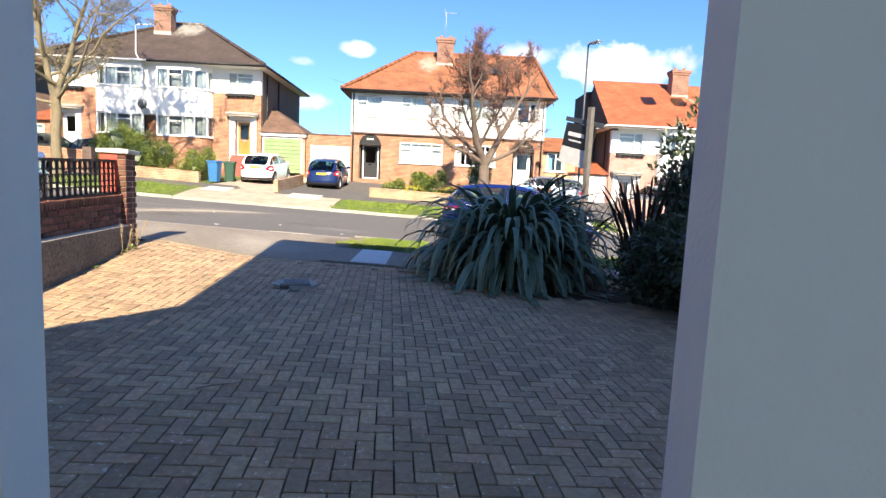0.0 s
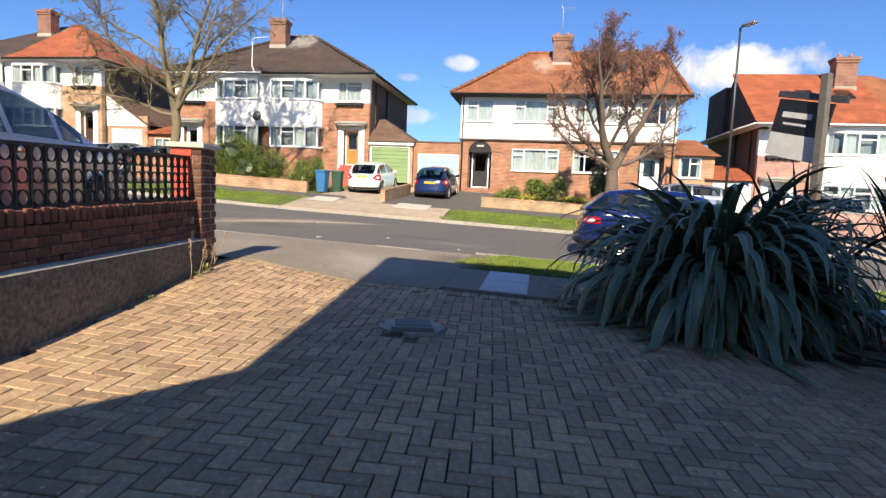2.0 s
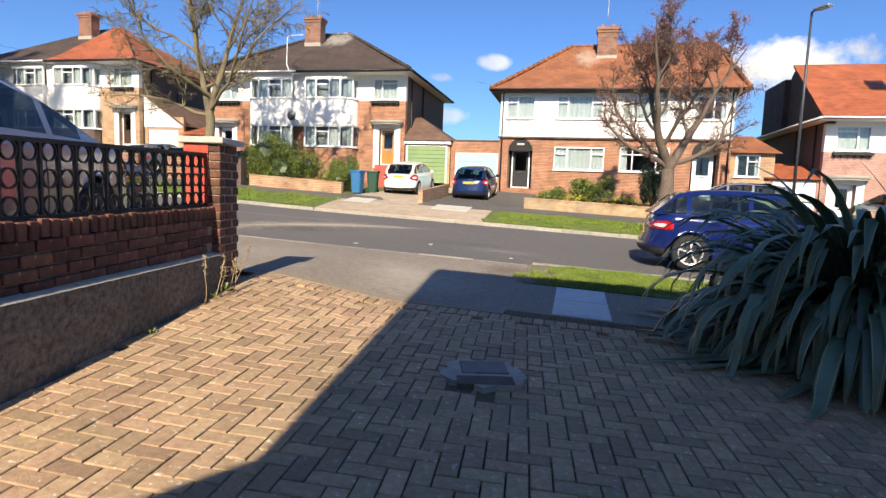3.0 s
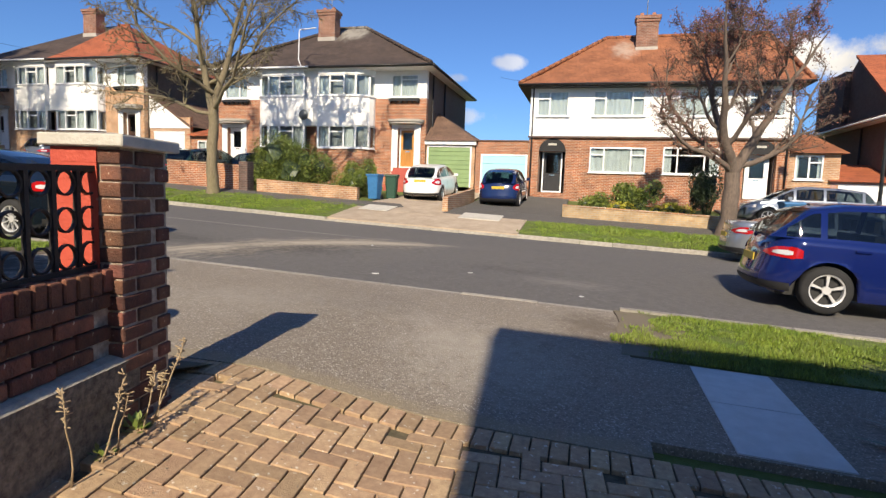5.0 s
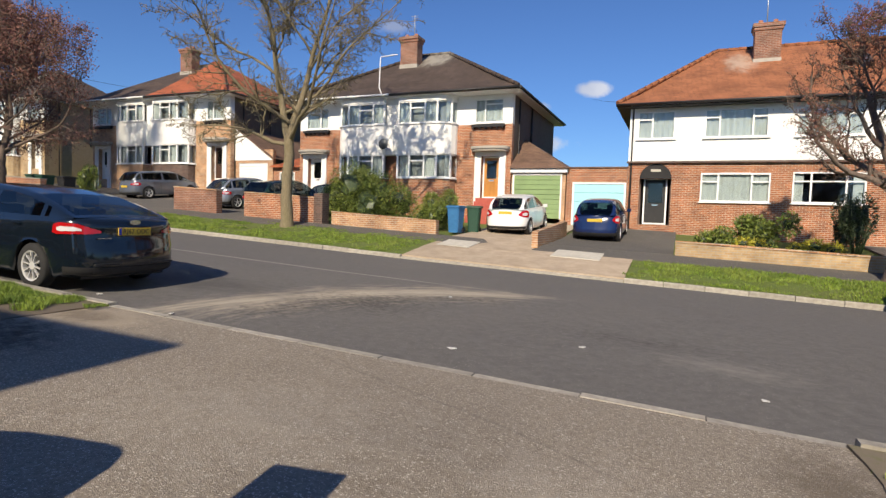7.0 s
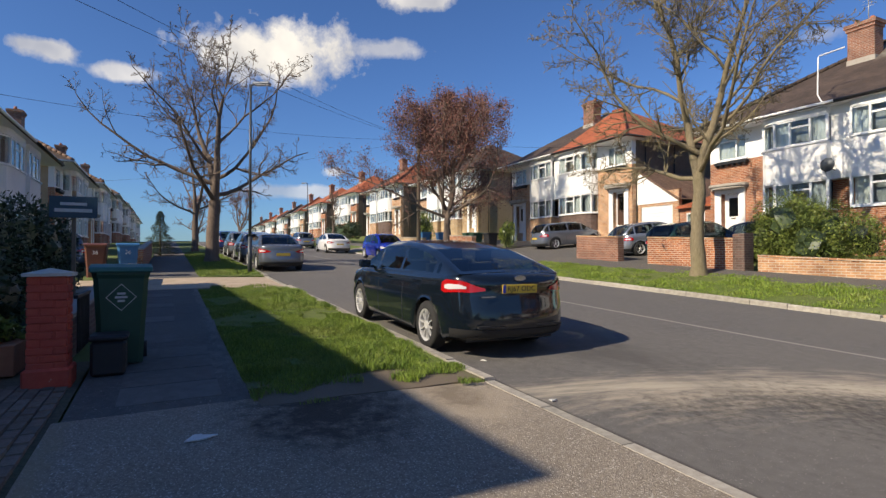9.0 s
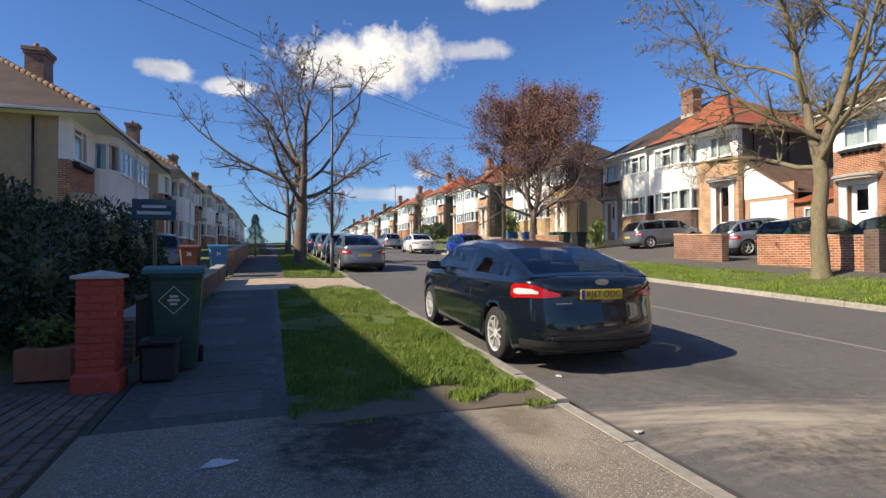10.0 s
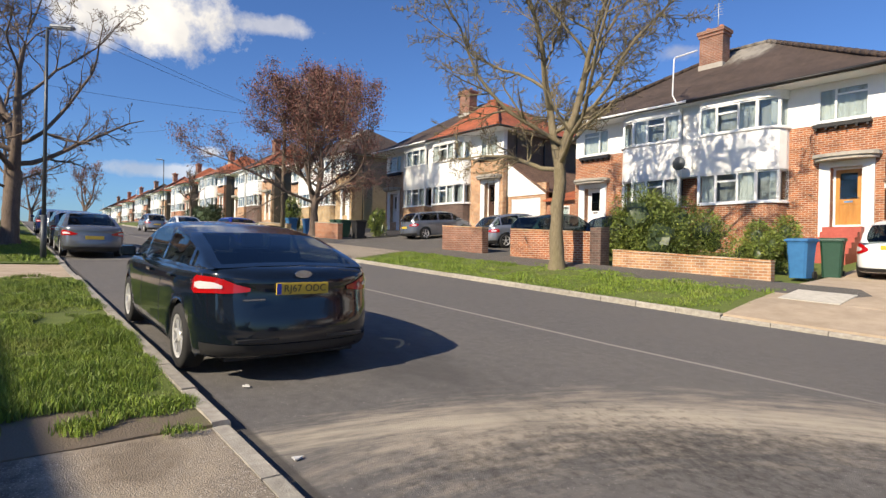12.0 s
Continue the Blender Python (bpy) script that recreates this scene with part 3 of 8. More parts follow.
# ---- the ground ----
def strip(name, mat, ys, xs, lift=0.0, thick=0.0, zf=gz, jag=0.0, parent=None, label="", kind="structure"):
    """A sheet over x and y steps that follows the ground, with an edge down to its bed where thick."""
    bm = bmesh.new()
    rows = []
    r = random.Random(len(xs) + int(ys[0] * 10))
    for j, y in enumerate(ys):
        row = []
        for i, x in enumerate(xs):
            dx = r.uniform(-jag, jag) if i in (0, len(xs) - 1) else 0
            dy = r.uniform(-jag, jag) if j in (0, len(ys) - 1) else 0
            row.append(bm.verts.new((x + dx, y + dy, zf(x, y) + lift)))
        rows.append(row)
    for j in range(len(ys) - 1):
        for i in range(len(xs) - 1):
            bm.faces.new((rows[j][i], rows[j][i + 1], rows[j + 1][i + 1], rows[j + 1][i]))
    if thick:
        ext = bmesh.ops.extrude_edge_only(bm, edges=[e for e in bm.edges if e.is_boundary])
        for v in ext["geom"]:
            if isinstance(v, bmesh.types.BMVert):
                v.co.z -= thick
    bmesh.ops.recalc_face_normals(bm, faces=bm.faces[:])
    return part(name, bm, mat, parent, label, kind)


def seq(a, b, n):
    return [a + (b - a) * i / n for i in range(n + 1)]


XS = seq(-420, -120, 15)[:-1] + seq(-120, 40, 64)[:-1] + seq(40, 420, 18)
ground = strip("ground", MAT["turf"], [-400, -120, -60, -20, 0, 6, 11.2, 12.42, 12.56, 13.4, 17.3, 21.3, 22.1, 22.25, 24, 25.8, 28, 30, 33.5, 45, 60, 120, 400], XS, lift=-0.06)
tagged(ground, label="patchy green turf and soil under the whole street")
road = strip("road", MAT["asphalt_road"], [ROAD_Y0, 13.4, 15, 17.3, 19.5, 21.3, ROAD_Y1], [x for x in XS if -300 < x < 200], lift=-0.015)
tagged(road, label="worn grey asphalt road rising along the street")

# ---- pavements, verges, kerbs ----
def zline(x):
    return slope(x)


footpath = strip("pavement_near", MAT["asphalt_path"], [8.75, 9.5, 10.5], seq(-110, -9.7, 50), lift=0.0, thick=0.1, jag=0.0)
tagged(footpath, label="grey asphalt footpath beside the garden walls")
crossover = strip("driveway_crossover", MAT["asphalt_drive"], [8.69, 9.2, 9.8, 10.5, 11.5, ROAD_Y0 - 0.14], seq(-9.9, -1.9, 30), lift=0.004, zf=lambda x, y: gz(x, y) - 0.02 * max(0.0, (y - 11.2) / 1.2), thick=0.1)
tagged(crossover, label="gritty brown-grey asphalt driveway crossover between the footpath and the road")
footpath2 = strip("pavement_right", MAT["asphalt_drive"], [8.9, 9.7, 10.52], seq(-2.02, 60, 30), lift=0.0, thick=0.1)
tagged(footpath2, label="dark asphalt footpath beside the shrub bed")
for k, (fx, w_) in enumerate(((-1.44, 0.58), (0.9, 0.6), (3.3, 0.6), (5.9, 0.6))):
    for j in range(2):
        fl = strip("paving_flag", MAT["flag"], [8.93 + j * 0.78, 8.93 + j * 0.78 + 0.765], [fx, fx + w_], lift=0.008, thick=0.03, parent=footpath2, kind="")
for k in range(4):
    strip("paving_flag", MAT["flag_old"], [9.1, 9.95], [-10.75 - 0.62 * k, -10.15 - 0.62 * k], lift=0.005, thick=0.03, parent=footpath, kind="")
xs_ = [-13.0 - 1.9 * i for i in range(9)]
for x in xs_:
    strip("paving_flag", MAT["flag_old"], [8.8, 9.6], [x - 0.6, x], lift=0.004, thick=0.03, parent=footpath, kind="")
cross2 = strip("crossover_next", MAT["drive_far"], [5.6, 8.75, 10.5, ROAD_Y0 - 0.14], seq(-23.8, -20.3, 4), lift=0.012, zf=lambda x, y: gz(x, y) - 0.04 * max(0.0, (y - 11.2) / 1.2), thick=0.1)
tagged(cross2, label="sunlit buff concrete driveway crossover")

VERGES_NEAR = [(-20.1, -9.6, 10.2, 12.42), (-42, -24.0, 10.4, 12.42), (-64, -45.0, 10.4, 12.42), (-90, -67, 10.4, 12.42), (-1.95, 14.0, 10.56, 12.42), (19, 50, 10.56, 12.42)]
VERGES_FAR = [(-17.9, -10.6, 22.24, 24.9), (-25.2, -17.9, 22.24, 24.6), (-45.5, -33.5, 22.24, 24.6), (-60, -49, 22.24, 24.6), (-82, -64, 22.24, 24.6), (-4.35, 7.5, 22.24, 24.6), (12.5, 24, 22.24, 24.6), (29, 50, 22.24, 24.6)]


def verge_z(x, y):
    return gz(x, y)


for a, b, c, d in VERGES_NEAR + VERGES_FAR:
    v = strip("verge", MAT["turf"], seq(c, d, 6), seq(a, b, max(8, int((b - a) / 0.5))), lift=0.007, thick=0.04, jag=0.03)
    tagged(v, label="grass verge between footpath and kerb")


def kerb_run(y, x0, x1, drop, parent, lift):
    n = int(round((x1 - x0) / 0.915))
    st = (x1 - x0) / n
    h_ = 0.06 if drop else 0.105
    ch = 0.02
    me = bpy.data.meshes.new("kerb_stone")
    L_ = st - 0.012
    prof = [(-0.065, -0.12), (0.065, -0.12), (0.065, h_ - ch), (0.045, h_), (-0.065, h_)]
    bm = bmesh.new()
    extrude_poly(bm, prof, -L_ / 2, L_ / 2, "x")
    bm.to_mesh(me)
    bm.free()
    me.materials.append(MAT["kerb"])
    for i in range(n):
        x = x0 + (i + 0.5) * st
        o = new("kerb_stone", me)
        o.parent = parent
        o.location = (x, y, slope(x) + lift + random.uniform(-0.006, 0.006))
        o.rotation_euler = (0, math.atan(-(slope(x + 0.5) - slope(x - 0.5))), radians(random.uniform(-0.5, 0.5)) + (math.pi if y > 17 else 0))
        if y > 17:
            o.rotation_euler[1] *= -1


kerb_near = tagged(new("kerb_near"), label="weathered concrete kerb on the near side", kind="structure")
kerb_far = tagged(new("kerb_far"), label="weathered concrete kerb on the far side", kind="structure")
prev = 50.0
for a, b in ((13.8, -1.9), (-9.6, -20.2), (-24.0, -42), (-45, -64), (-67, -90)):
    if prev - a > 1:
        kerb_run(12.49, a, prev, True, kerb_near, 0.20)
    kerb_run(12.49, b, a, False, kerb_near, 0.20)
    prev = b
prev = 50.0
for a, b in ((7.5, -4.35), (-10.6, -25.2), (-33.5, -45.5), (-49, -60), (-64, -82)):
    kerb_run(22.16, a, prev, True, kerb_far, 0.245)
    kerb_run(22.16, b, a, False, kerb_far, 0.245)
    prev = b

far_path = strip("pavement_far", MAT["asphalt_path"], [24.6, 25.2, 25.85], seq(-110, 50, 60), lift=0.03, thick=0.1)
tagged(far_path, label="asphalt footpath in front of the far gardens")
FAR_DRIVES = [(-10.55, -7.35, 24.0, 33.4, "drive_far"), (-7.15, -3.3, 25.85, 33.4, "asphalt_path"), (-33.4, -18.6, 25.85, 33.4, "asphalt_path"), (3.2, 24, 25.85, 33.4, "asphalt_path"), (-49, -34, 25.85, 33.4, "asphalt_path")]
for a, b, c, d, m in FAR_DRIVES:
    v = strip("front_drive", MAT[m], seq(c, d, 5), seq(a, b, 4), lift=0.035, thick=0.05)
    tagged(v, label="front driveway of the house opposite")
for a, b in ((-10.6, -4.35), (-33.5, -25.2), (-49, -45.5), (7.5, 12.5)):
    v = strip("crossover_far", MAT["drive_far"] if a > -12 else MAT["asphalt_drive"], [22.2, 23.4, 24.0, 24.62], seq(a, b, 4), lift=0.03, thick=0.05)
    tagged(v, label="worn sloping driveway crossover on the far side")
for a, b, c, d in ((-10.3, -9.2, 24.0, 25.1), (-6.6, -5.2, 23.9, 25.0)):
    v = strip("paving_flag", MAT["stone_cap"], [c, d], [a, b], lift=0.05, thick=0.03)
    tagged(v, label="pale concrete slab set in the far crossover")

drive_bed = strip("driveway_bed", MAT["paver_joint"], seq(-1.5, 8.7, 24), seq(-6.2, 6.0, 24), lift=-0.028)
tagged(drive_bed, label="mossy sand bed of the block-paved driveway")


# ---- windows, doors, houses ----
def frame_boxes(x0, x1, z0, z1, y, mull, trans, th=0.06, dp=0.07):
    L_ = [(x0, x1, y, y + dp, z0, z0 + th), (x0, x1, y, y + dp, z1 - th, z1), (x0, x0 + th, y, y + dp, z0 + th, z1 - th), (x1 - th, x1, y, y + dp, z0 + th, z1 - th)]
    for m_ in mull:
        xm = x0 + (x1 - x0) * m_
        L_.append((xm - th * 0.55, xm + th * 0.55, y + 0.003, y + dp - 0.003, z0 + th, z1 - th))
    for a, b, t_ in trans:
        xa, xb, zt = x0 + (x1 - x0) * a, x0 + (x1 - x0) * b, z0 + (z1 - z0) * t_
        L_.append((xa + th * 0.5, xb - th * 0.5, y + 0.006, y + dp - 0.006, zt - th * 0.5, zt + th * 0.5))
    return L_


def window(house, x0, x1, z0, z1, y=0.0, mull=(0.33, 0.66), trans=((0, 0.33, 0.72), (0.66, 1, 0.72)), curtain="curtain", sill=True, label="", frame_mat="white"):
    fb = boxes(frame_boxes(x0, x1, z0, z1, y - 0.012, mull, trans))
    bmesh.ops.remove_doubles(fb, verts=fb.verts[:], dist=0.0005)
    w = part("window", fb, MAT[frame_mat], house, label or "white framed window with net curtains")
    part("pane", boxes([(x0 + 0.03, x1 - 0.03, y + 0.018, y + 0.024, z0 + 0.03, z1 - 0.03)]), MAT["pane"], w)
    if curtain == "curtain":
        wv = []
        n = int((x1 - x0) / 0.06)
        bm = bmesh.new()
        for i in range(n + 1):
            xx = x0 + (x1 - x0) * i / n
            yy = y + 0.13 + 0.02 * math.sin(i * 1.7)
            wv.append((bm.verts.new((xx, yy, z0)), bm.verts.new((xx, yy, z1))))
        for i in range(n):
            bm.faces.new((wv[i][0], wv[i + 1][0], wv[i + 1][1], wv[i][1]))
        part("curtain", bm, MAT["curtain"], w, "white net curtain")
    elif curtain == "sides":
        d = (x1 - x0) * 0.16
        for a_, b_ in ((x0, x0 + d), (x1 - d, x1)):
            part("curtain", boxes([(a_, b_, y + 0.12, y + 0.16, z0, z1)]), MAT["curtain"], w, "drawn-back curtain")
    if sill:
        part("sill", boxes([(x0 - 0.06, x1 + 0.06, y - 0.09, y + 0.0, z0 - 0.06, z0 - 0.002)], 0.008), MAT[frame_mat], w)
    return w


def wall_grid(x0, x1, z0, z1, y0, y1, holes):
    """One solid wall with openings through it."""
    xs = sorted({x0, x1} | {v for h_ in holes for v in (h_[0], h_[1]) if x0 < v < x1})
    zs = sorted({z0, z1} | {v for h_ in holes for v in (h_[2], h_[3]) if z0 < v < z1})
    bm = bmesh.new()
    made = {}

    def V(i, j, y):
        if (i, j, y) not in made:
            made[i, j, y] = bm.verts.new((xs[i], y, zs[j]))
        return made[i, j, y]

    def solid(i, j):
        if not (0 <= i < len(xs) - 1 and 0 <= j < len(zs) - 1):
            return False
        cx, cz = (xs[i] + xs[i + 1]) / 2, (zs[j] + zs[j + 1]) / 2
        return not any(h_[0] < cx < h_[1] and h_[2] < cz < h_[3] for h_ in holes)
    for i in range(len(xs) - 1):
        for j in range(len(zs) - 1):
            if not solid(i, j):
                continue
            bm.faces.new((V(i, j, y0), V(i + 1, j, y0), V(i + 1, j + 1, y0), V(i, j + 1, y0)))
            bm.faces.new((V(i, j, y1), V(i, j + 1, y1), V(i + 1, j + 1, y1), V(i + 1, j, y1)))
            for di, dj, a, b in ((-1, 0, (i, j), (i, j + 1)), (1, 0, (i + 1, j + 1), (i + 1, j)), (0, -1, (i + 1, j), (i, j)), (0, 1, (i, j + 1), (i + 1, j + 1))):
                if not solid(i + di, j + dj):
                    bm.faces.new((V(*a, y0), V(*b, y0), V(*b, y1), V(*a, y1)))
    return bm


def hip_roof_half(x_in, x_out, y0, y1, ze, zr, xr, yr, sgn, gable=False):
    """One half of a hipped roof, from the party line x_in to the eave x_out; the ridge runs to xr."""
    t = 0.12
    pts = [(x_in, y0, ze), (x_out, y0, ze), (x_out, y1, ze), (x_in, y1, ze), (x_in, yr, zr), (xr if not gable else x_out, yr, zr)]
    # a slight bell at the eaves
    k = 0.22
    def mid(a, b):
        return tuple(a[i] + (b[i] - a[i]) * k - (0.10 if i == 2 else 0) for i in range(3))
    P = pts
    e0, e1, e2, e3 = mid(P[0], P[4]), mid(P[1], P[5]), mid(P[2], P[5]), mid(P[3], P[4])
    V = [P[0], P[1], P[2], P[3], e0, e1, e2, e3, P[4], P[5]]
    F = [(0, 1, 5, 4), (4, 5, 9, 8), (1, 2, 6, 5), (5, 6, 9), (2, 3, 7, 6), (6, 7, 8, 9)]
    bm = poly(V, F)
    bmesh.ops.recalc_face_normals(bm, faces=bm.faces[:])
    r = bmesh.ops.extrude_edge_only(bm, edges=[e for e in bm.edges if e.is_boundary and all(abs(v.co.z - ze) < 0.01 for v in e.verts)])
    for v in r["geom"]:
        if isinstance(v, bmesh.types.BMVert):
            v.co.z -= t
    return bm


def chimney(house, x, y, z0, z1, w=1.05, d=0.7, mat="brick_stack"):
    c = part("chimney", boxes([(x - w / 2, x + w / 2, y - d / 2, y + d / 2, z0, z1 - 0.3), (x - w / 2 - 0.05, x + w / 2 + 0.05, y - d / 2 - 0.05, y + d / 2 + 0.05, z1 - 0.3, z1 - 0.16), (x - w / 2 - 0.1, x + w / 2 + 0.1, y - d / 2 - 0.1, y + d / 2 + 0.1, z1 - 0.16, z1)]), MAT[mat], house, "brick chimney stack with corbelled head")
    part("flashing", boxes([(x - w / 2 - 0.03, x + w / 2 + 0.03, y - d / 2 - 0.03, y + d / 2 + 0.03, z0 + 0.25, z0 + 0.6)]), MAT["concrete"], c)
    for dx in (-0.28, 0.28):
        bm = bmesh.new()
        tube(bm, [(x + dx * w, y, z1), (x + dx * w, y, z1 + 0.22)], [0.11, 0.09], 10)
        part("chimney_pot", bm, MAT["terracotta"], c)
    return c


def aerial(house, x, y, z, h_=1.3, kind=0):
    bm = bmesh.new()
    tube(bm, [(x, y, z), (x, y, z + h_)], 0.022, 6)
    if kind == 0:
        tube(bm, [(x - 0.1, y, z + h_), (x + 0.75, y, z + h_ - 0.04)], 0.014, 5)
        for i in range(8):
            xx = x + 0.05 + i * 0.09
            tube(bm, [(xx, y - 0.13, z + h_ - 0.01), (xx, y + 0.13, z + h_ - 0.01)], 0.006, 4)
        tube(bm, [(x - 0.04, y, z + h_ - 0.2), (x - 0.1, y, z + h_ + 0.2)], 0.01, 4)
    else:
        for i in range(5):
            zz = z + h_ - 0.05 - i * 0.13
            tube(bm, [(x - 0.22, y, zz), (x + 0.22, y, zz)], 0.008, 4)
    part("aerial", bm, MAT["aerial"], house, "roof television aerial")


def front_door(house, x0, x1, z0, z1, y, leaf_mat, glazed, label):
    d = part("door", boxes(frame_boxes(x0 - 0.07, x1 + 0.07, z0, z1 + 0.07, y - 0.03, (), (), 0.07, 0.09)), MAT["white"], house, label)
    w = x1 - x0
    b = [(x0, x0 + 0.12, y, y + 0.045, z0 + 0.02, z1), (x1 - 0.12, x1, y, y + 0.045, z0 + 0.02, z1), (x0 + 0.12, x1 - 0.12, y, y + 0.045, z0 + 0.02, z0 + 0.22),
         (x0 + 0.12, x1 - 0.12, y, y + 0.045, z1 - 0.12, z1), (x0 + 0.12, x1 - 0.12, y, y + 0.045, z0 + 0.78, z0 + 0.95), (x0 + 0.12, x1 - 0.12, y + 0.015, y + 0.035, z0 + 0.22, z0 + 0.78),
         (x0 + w / 2 - 0.04, x0 + w / 2 + 0.04, y + 0.005, y + 0.04, z0 + 0.22, z0 + 0.78)]
    if not glazed:
        b.append((x0 + 0.12, x1 - 0.12, y + 0.015, y + 0.035, z0 + 0.95, z1 - 0.12))
    part("leaf", boxes(b), MAT[leaf_mat], d)
    if glazed:
        part("pane", boxes([(x0 + 0.12, x1 - 0.12, y + 0.02, y + 0.026, z0 + 0.95, z1 - 0.12)]), MAT["pane"], d)
    part("letterbox", boxes([(x0 + w / 2 - 0.13, x0 + w / 2 + 0.13, y - 0.01, y + 0.0, z0 + 0.83, z0 + 0.89)], 0.003), MAT["chrome"], d)
    bm = bmesh.new()
    tube(bm, [(x1 - 0.06, y, z0 + 1.0), (x1 - 0.06, y - 0.05, z0 + 1.0), (x1 - 0.17, y - 0.05, z0 + 1.0)], 0.012, 6)
    part("door_handle", bm, MAT["chrome"], d)
    return d


def garage_door(house, x0, x1, z0, z1, y, mat, label, ribs=7):
    g = part("garage_door", boxes([(x0 - 0.08, x0, y - 0.03, y + 0.06, z0, z1 + 0.08), (x1, x1 + 0.08, y - 0.03, y + 0.06, z0, z1 + 0.08), (x0, x1, y - 0.03, y + 0.06, z1, z1 + 0.08)]), MAT["white"], house, label)
    n = ribs
    hh = (z1 - z0) / n
    bm = bmesh.new()
    for i in range(n):
        za = z0 + i * hh
        extrude_poly(bm, [(y + 0.04, za), (y, za + 0.02), (y, za + hh - 0.02), (y + 0.012, za + hh), (y + 0.05, za + hh)], x0, x1, "x")
    part("leaf", bm, MAT[mat], g)
    part("door_handle", boxes([((x0 + x1) / 2 - 0.06, (x0 + x1) / 2 + 0.06, y - 0.04, y, z0 + 0.8, z0 + 0.83)]), MAT["trim_black"], g)
    return g


def bay(house, s, glass_y=-0.7, wall="brick_warm", base="brick_warm", xin=0.42, mull=(0.5,)):
    """A bow-ended two-storey bay on the side s (+1 or -1) of the party line."""
    plan = [(xin, -0.7), (2.55, -0.7), (2.95, -0.62), (3.2, -0.42), (3.33, -0.15), (3.35, 0.0)]
    plan = [(p[0] * s, p[1]) for p in plan]
    back = [(xin * s, 0.0)]
    if s < 0:
        order = lambda q: q[::-1]
    else:
        order = lambda q: q

    def layer(nm, z0, z1, grow, mat, lab=""):
        cx = 1.9 * s
        pp = [(cx + (x - cx) * (1 + grow * 0.6) if 0 < i else x, y * (1 + grow)) for i, (x, y) in enumerate(plan)]
        bm = bmesh.new()
        extrude_poly(bm, order(back + pp), z0, z1, "z")
        return part(nm, bm, MAT[mat], house, lab)
    layer("bay_base", -1.6, 0.90, 0.0, base, "brick base of the bay")
    layer("bay_panel", 2.12, 3.60, 0.04, "render_white", "smooth white rendered band of the bay")
    layer("bay_head", 4.74, 5.0, 0.03, "render_white")
    layer("bay_sill", 0.90, 0.96, 0.10, "white")
    layer("bay_sill", 3.60, 3.66, 0.12, "white")
    for z0, z1 in ((0.96, 2.12), (3.66, 4.74)):
        bm = bmesh.new()
        for i, (x, y) in enumerate(plan):
            if i in (0, 1, 3, 5):
                box(bm, x - 0.05, x + 0.05, y - 0.0, y + 0.09, z0, z1)
        segs = [(plan[0], plan[1]), (plan[1], plan[3]), (plan[3], plan[5])]
        for (a, b) in segs:
            n = 3 if a is plan[0] else 1
            for zz in (z0, z1 - 0.06):
                v = [(a[0], a[1]), (b[0], b[1])]
                dx, dy = b[0] - a[0], b[1] - a[1]
                l_ = math.hypot(dx, dy)
                nx, ny = -dy / l_ * 0.06 * s, dx / l_ * 0.06 * s
                extrude_poly(bm, [(a[0], a[1]), (b[0], b[1]), (b[0] + nx, b[1] + ny), (a[0] + nx, a[1] + ny)], zz, zz + 0.06, "z")
        a, b = plan[0], plan[1]
        for fr in (0.31, 0.69):
            xm = a[0] + (b[0] - a[0]) * fr
            box(bm, xm - 0.04, xm + 0.04, -0.7, -0.62, z0 + 0.06, z1 - 0.06)
        xa, xb = sorted((a[0] + (b[0] - a[0]) * 0.31, a[0] + (b[0] - a[0]) * 0.69))
        box(bm, xa + 0.04, xb - 0.04, -0.69, -0.63, z1 - 0.36, z1 - 0.29)
        w = part("window", bm, MAT["white"], house, "white framed bay window with curtains at its sides")
        bm = bmesh.new()
        for (p, q) in segs:
            dx, dy = q[0] - p[0], q[1] - p[1]
            l_ = math.hypot(dx, dy)
            nx, ny = -dy / l_ * s, dx / l_ * s
            extrude_poly(bm, [(p[0] + nx * .03, p[1] + ny * .03), (q[0] + nx * .03, q[1] + ny * .03), (q[0] + nx * .036, q[1] + ny * .036), (p[0] + nx * .036, p[1] + ny * .036)], z0 + 0.03, z1 - 0.03, "z")
        part("pane", bm, MAT["pane"], w)
        bm = bmesh.new()
        for fa, fb in ((0.02, 0.31), (0.69, 1.0)):
            xa, xb = a[0] + (b[0] - a[0]) * fa, a[0] + (b[0] - a[0]) * fb
            n = 10
            vv = [(bm.verts.new((xa + (xb - xa) * i / n, -0.52 + 0.02 * math.sin(i * 2.1), z0)), bm.verts.new((xa + (xb - xa) * i / n, -0.52 + 0.02 * math.sin(i * 2.1), z1))) for i in range(n + 1)]
            for i in range(n):
                bm.faces.new((vv[i][0], vv[i + 1][0], vv[i + 1][1], vv[i][1]))
        # Added sheet: its grey replaces reflections, so the bay glass isn't black.
        part("pane_backing", boxes([(min(plan[0][0], plan[2][0]) + 0.05, max(plan[0][0], plan[2][0]) - 0.05, -0.33, -0.32, z0, z1)]), MAT["backing_grey"], w, "grey sheet added behind the panes to lift their black")
        if s:
            xx = plan[3][0] - 0.2 * s
            vv = [bm.verts.new(p) for p in ((plan[2][0], plan[2][1] + 0.15, z0), (plan[4][0] - 0.12 * s, plan[4][1], z0), (plan[4][0] - 0.12 * s, plan[4][1], z1), (plan[2][0], plan[2][1] + 0.15, z1))]
            bm.faces.new(vv)
        part("curtain", bm, MAT["curtain"], w, "pale curtains")


